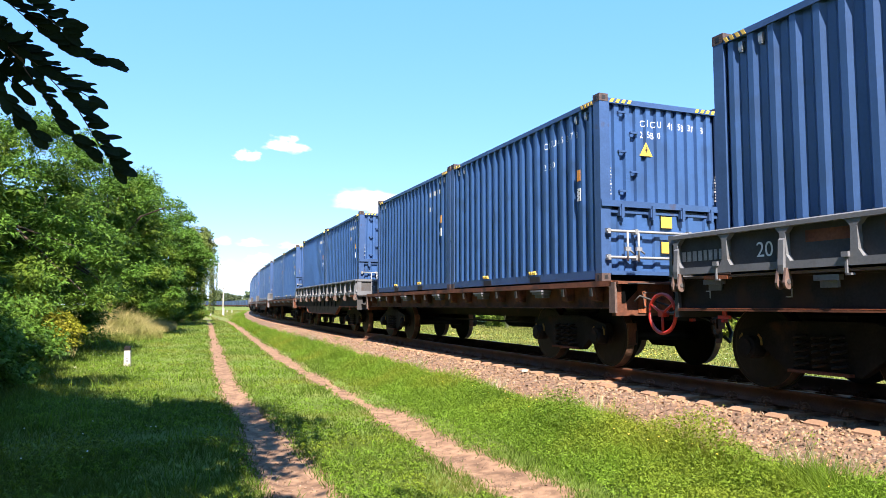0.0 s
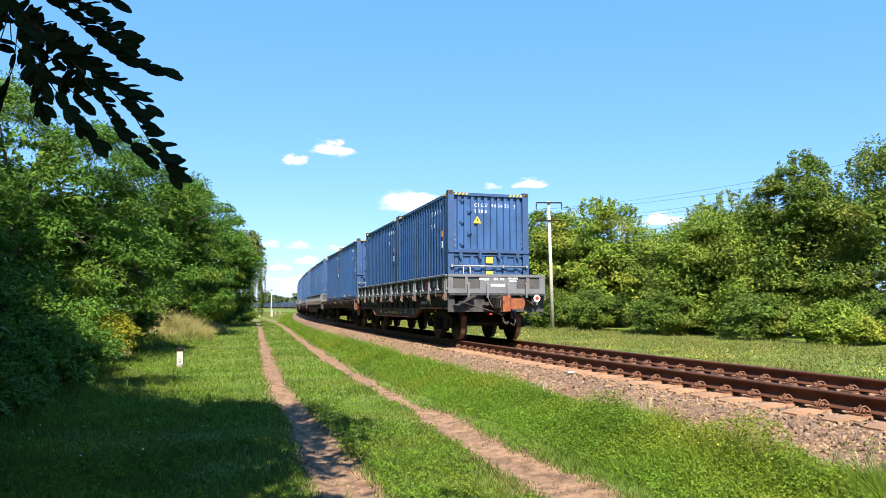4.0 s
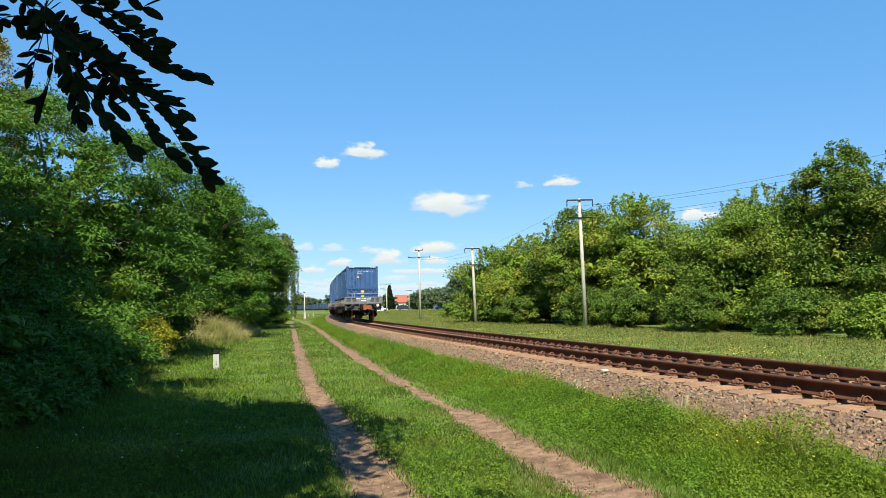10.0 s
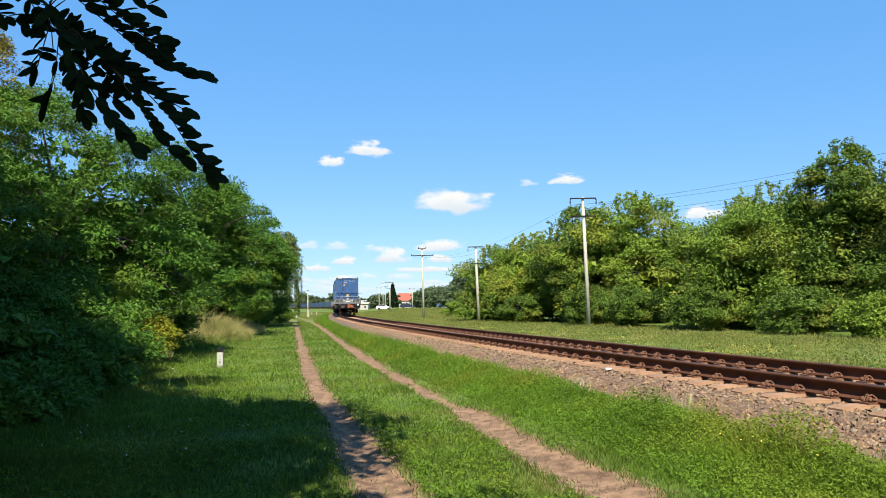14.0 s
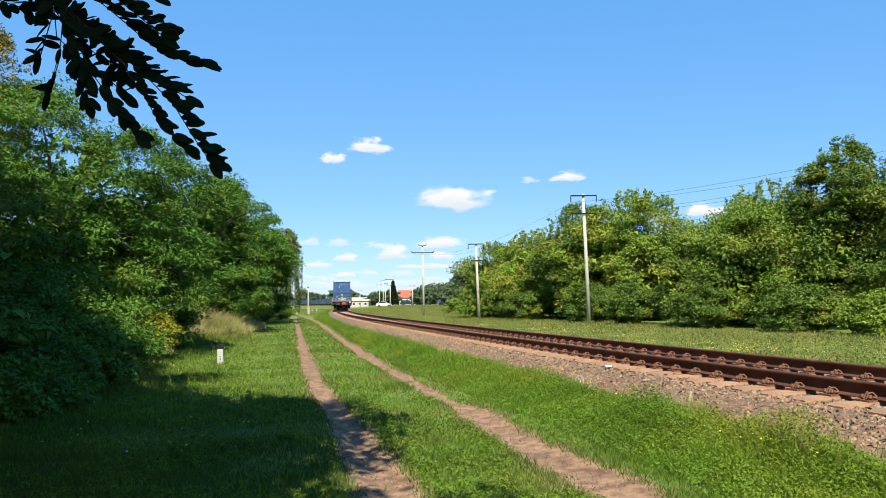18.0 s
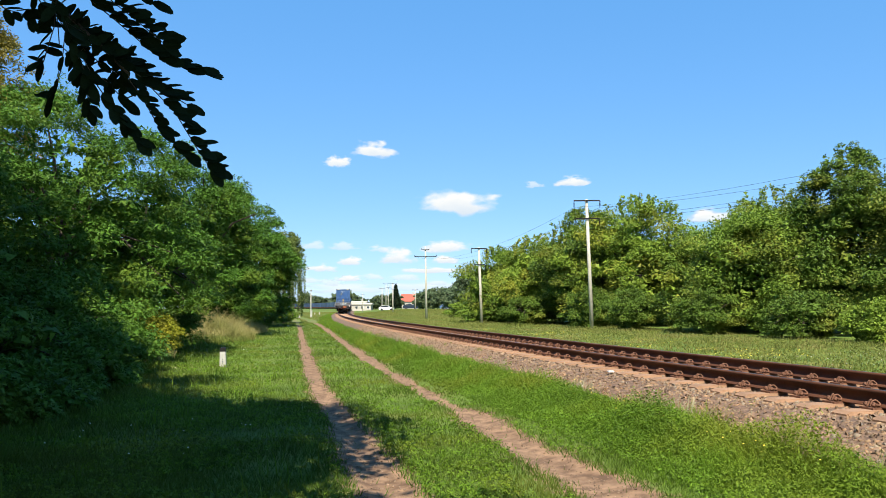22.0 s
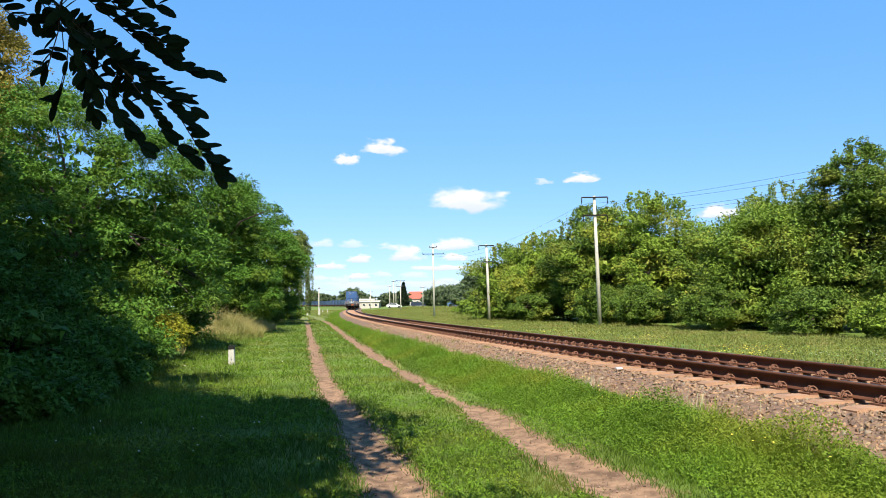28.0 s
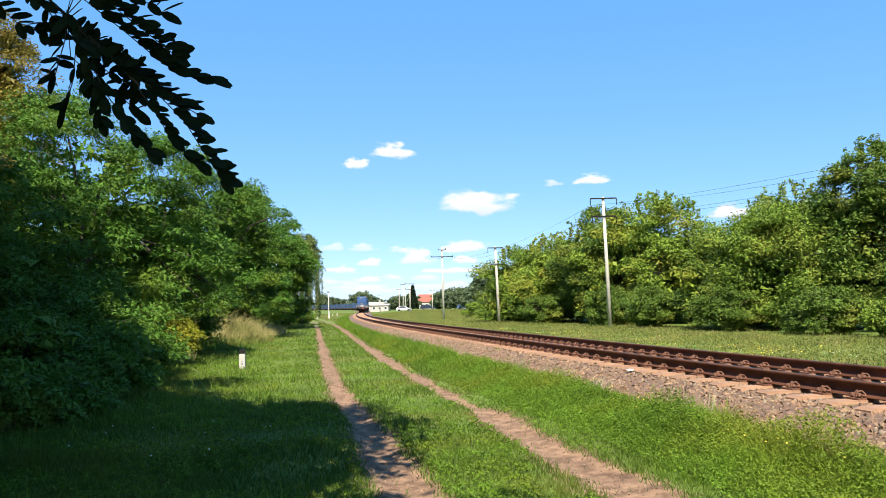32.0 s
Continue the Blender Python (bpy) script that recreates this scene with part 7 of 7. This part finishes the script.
def hanging_branch():
    """Stalks with pairs of leaflets that hang from one twig; a stalk's points are x and z at its own depth y."""
    base = Vector((-0.66, 1.32, 2.1))
    ob = tagged(empty("hanging_branch", Matrix.Translation(base)), "locust branch hanging into view with oval leaflets, coloured as shaded", "branch")
    lead = [Vector(p) - base for p in ((-1.7, 0.7, 3.3), (-1.05, 1.2, 2.44), (-0.88, 1.3, 2.29), (-0.77, 1.32, 2.19), (-0.70, 1.33, 2.12), (-0.63, 1.33, 2.05))]
    bm = bmesh.new()
    tube(bm, lead, 0.0028, 6)
    part("twig", bm, M["bark"], ob)
    r = random.Random(3)
    # depth, slant of the leaflets in degrees, how far they spread, points
    fronds = [(1.30, -8, 14, ((-0.76, 2.24), (-0.65, 2.150), (-0.575, 2.085), (-0.525, 2.060), (-0.480, 2.048))),
              (1.27, 0, 18, ((-0.74, 2.27), (-0.66, 2.190), (-0.61, 2.150), (-0.56, 2.108))),
              (1.33, -12, 18, ((-0.75, 2.150), (-0.65, 2.085), (-0.575, 2.025), (-0.510, 1.985))),
              (1.32, -12, 20, ((-0.70, 2.110), (-0.60, 2.040), (-0.531, 1.968), (-0.492, 1.905), (-0.460, 1.858))),
              (1.34, -30, 12, ((-0.62, 2.030), (-0.598, 2.002), (-0.557, 1.933), (-0.510, 1.890))),
              (1.31, -48, 18, ((-0.72, 2.090), (-0.683, 2.022), (-0.638, 1.963), (-0.602, 1.918))),
              (1.29, 200, 40, ((-0.77, 2.20), (-0.772, 2.140), (-0.790, 2.070))),
              (1.33, 215, 50, ((-0.75, 2.130), (-0.754, 2.058), (-0.770, 1.998))),
              (1.30, -80, 40, ((-0.735, 2.110), (-0.712, 2.045), (-0.697, 1.985))),
              (1.28, -65, 50, ((-0.75, 2.150), (-0.725, 2.085), (-0.700, 2.030))),
              (1.34, -20, 60, ((-0.77, 2.165), (-0.73, 2.110), (-0.67, 2.060), (-0.625, 2.035))),
              (1.31, 30, 60, ((-0.80, 2.200), (-0.75, 2.150), (-0.69, 2.105), (-0.63, 2.075))),
              (1.29, -20, 60, ((-0.80, 2.215), (-0.73, 2.145), (-0.665, 2.092), (-0.61, 2.055))),
              (1.35, -30, 60, ((-0.76, 2.105), (-0.72, 2.070), (-0.665, 2.030), (-0.63, 1.995))),
              (1.27, -5, 40, ((-0.70, 2.265), (-0.64, 2.230), (-0.58, 2.190))),
              (1.30, -25, 40, ((-0.94, 2.240), (-0.87, 2.178), (-0.80, 2.155))),
              (1.26, -60, 50, ((-0.88, 2.290), (-0.83, 2.230), (-0.80, 2.190)))]
    for depth, slant, spread, pts in fronds:
        f = empty("frond")
        f.parent = ob
        pts = [Vector((x * (depth + 0.02 * k) / 1.32, depth + 0.02 * k, 1.6 + (z - 1.6) * (depth + 0.02 * k) / 1.32)) - base for k, (x, z) in enumerate(pts)]
        bm = bmesh.new()
        tube(bm, [min(lead, key=lambda p: (p - pts[0]).length)] + pts, 0.0011, 5)
        part("stalk", bm, M["bark"], f)
        ways = [(b - a).length for a, b in zip(pts, pts[1:])]
        total = sum(ways)
        n = int(total / 0.0165)
        for k in range(n + 1):
            d, i = total * (0.12 + 0.88 * k / n), 0
            while i < len(ways) - 1 and d > ways[i]:
                d -= ways[i]
                i += 1
            p = pts[i].lerp(pts[i + 1], min(1.0, d / ways[i]))
            for side in (-1, 1):
                if r.random() < 0.24:
                    continue
                a = radians(slant + side * spread * r.uniform(0.3, 1.1) + r.uniform(-9, 9))
                along = Vector((math.cos(a), r.uniform(-0.3, 0.3), math.sin(a)))
                facing = Vector((r.uniform(-0.5, 0.5), -1.0, r.uniform(-0.2, 1.6)))
                hang_leaflet(f, p, along, facing, r.uniform(0.036, 0.050) if abs(slant) < 15 else r.uniform(0.030, 0.043))
        hang_leaflet(f, pts[-1], pts[-1] - pts[-2], Vector((0, -0.9, 0.5)), 0.042)
    for x, z, a in ((-0.955, 2.150, -38), (-0.915, 2.118, -42), (-0.90, 2.205, -60)):
        hang_leaflet(ob, Vector((x, 1.2, z)) - base, Vector((math.cos(radians(a)), 0.2, math.sin(radians(a)))), Vector((0.2, -0.5, 1.0)), 0.075)
    return ob


twig = hanging_branch()
SWAY_T = (0, 1, 2, 3, 3.5, 5.5, 6, 7, 8, 9, 10, 11, 12, 13, 14, 14.5, 16.5, 17, 18, 19, 20, 21, 22, 23, 24, 25, 25.5, 27.5, 28, 29, 30, 31, 32)
SWAY_X = (5, 0, 4, 8, 11, 17, 20, 21, 22, 17, 12, 13, 4, 10, 13, 13, 15, 19, 19, 17, 17, 13, 13, 8, 8, 8, 9, 7, 5, 4, 6, 0, -1)
SWAY_Z = (-5, -7, -10, -7, -7, -2, -5, -5, -3, -5, -1, 1, -6, -3, 0, 3, 10, 16, 17, 14, 13, 10, 7, 3, 1, 0, 0, -1, -2, -1, 1, 0, -2)
SWAY.append((twig, [(t, Matrix.Translation((-0.66 + 0.001 * a, 1.32, 2.1 + 0.001 * b))) for t, a, b in zip(SWAY_T, SWAY_X, SWAY_Z)]))


def motions():
    times = [0, 1, 2, 3, 4, 5, 6, 8, 10, 12, 14, 16, 18, 20, 22, 24, 26, 28, 30, 32]
    for i, ob, m in TRAIN:
        walk(ob, [(t, wagon_pose(i, t) @ m) for t in times])
    turns = [k * 0.1 for k in range(321)]
    for i, sets in ROLLING:
        for ws in sets:
            y = ws.location.y
            walk(ws, [(t, Matrix.Translation((0, y, 0.475)) @ Matrix.Rotation(-SPEED * t / 0.475, 4, "X")) for t in turns])
    for ob, rows in SWAY:
        walk(ob, rows)


motions()
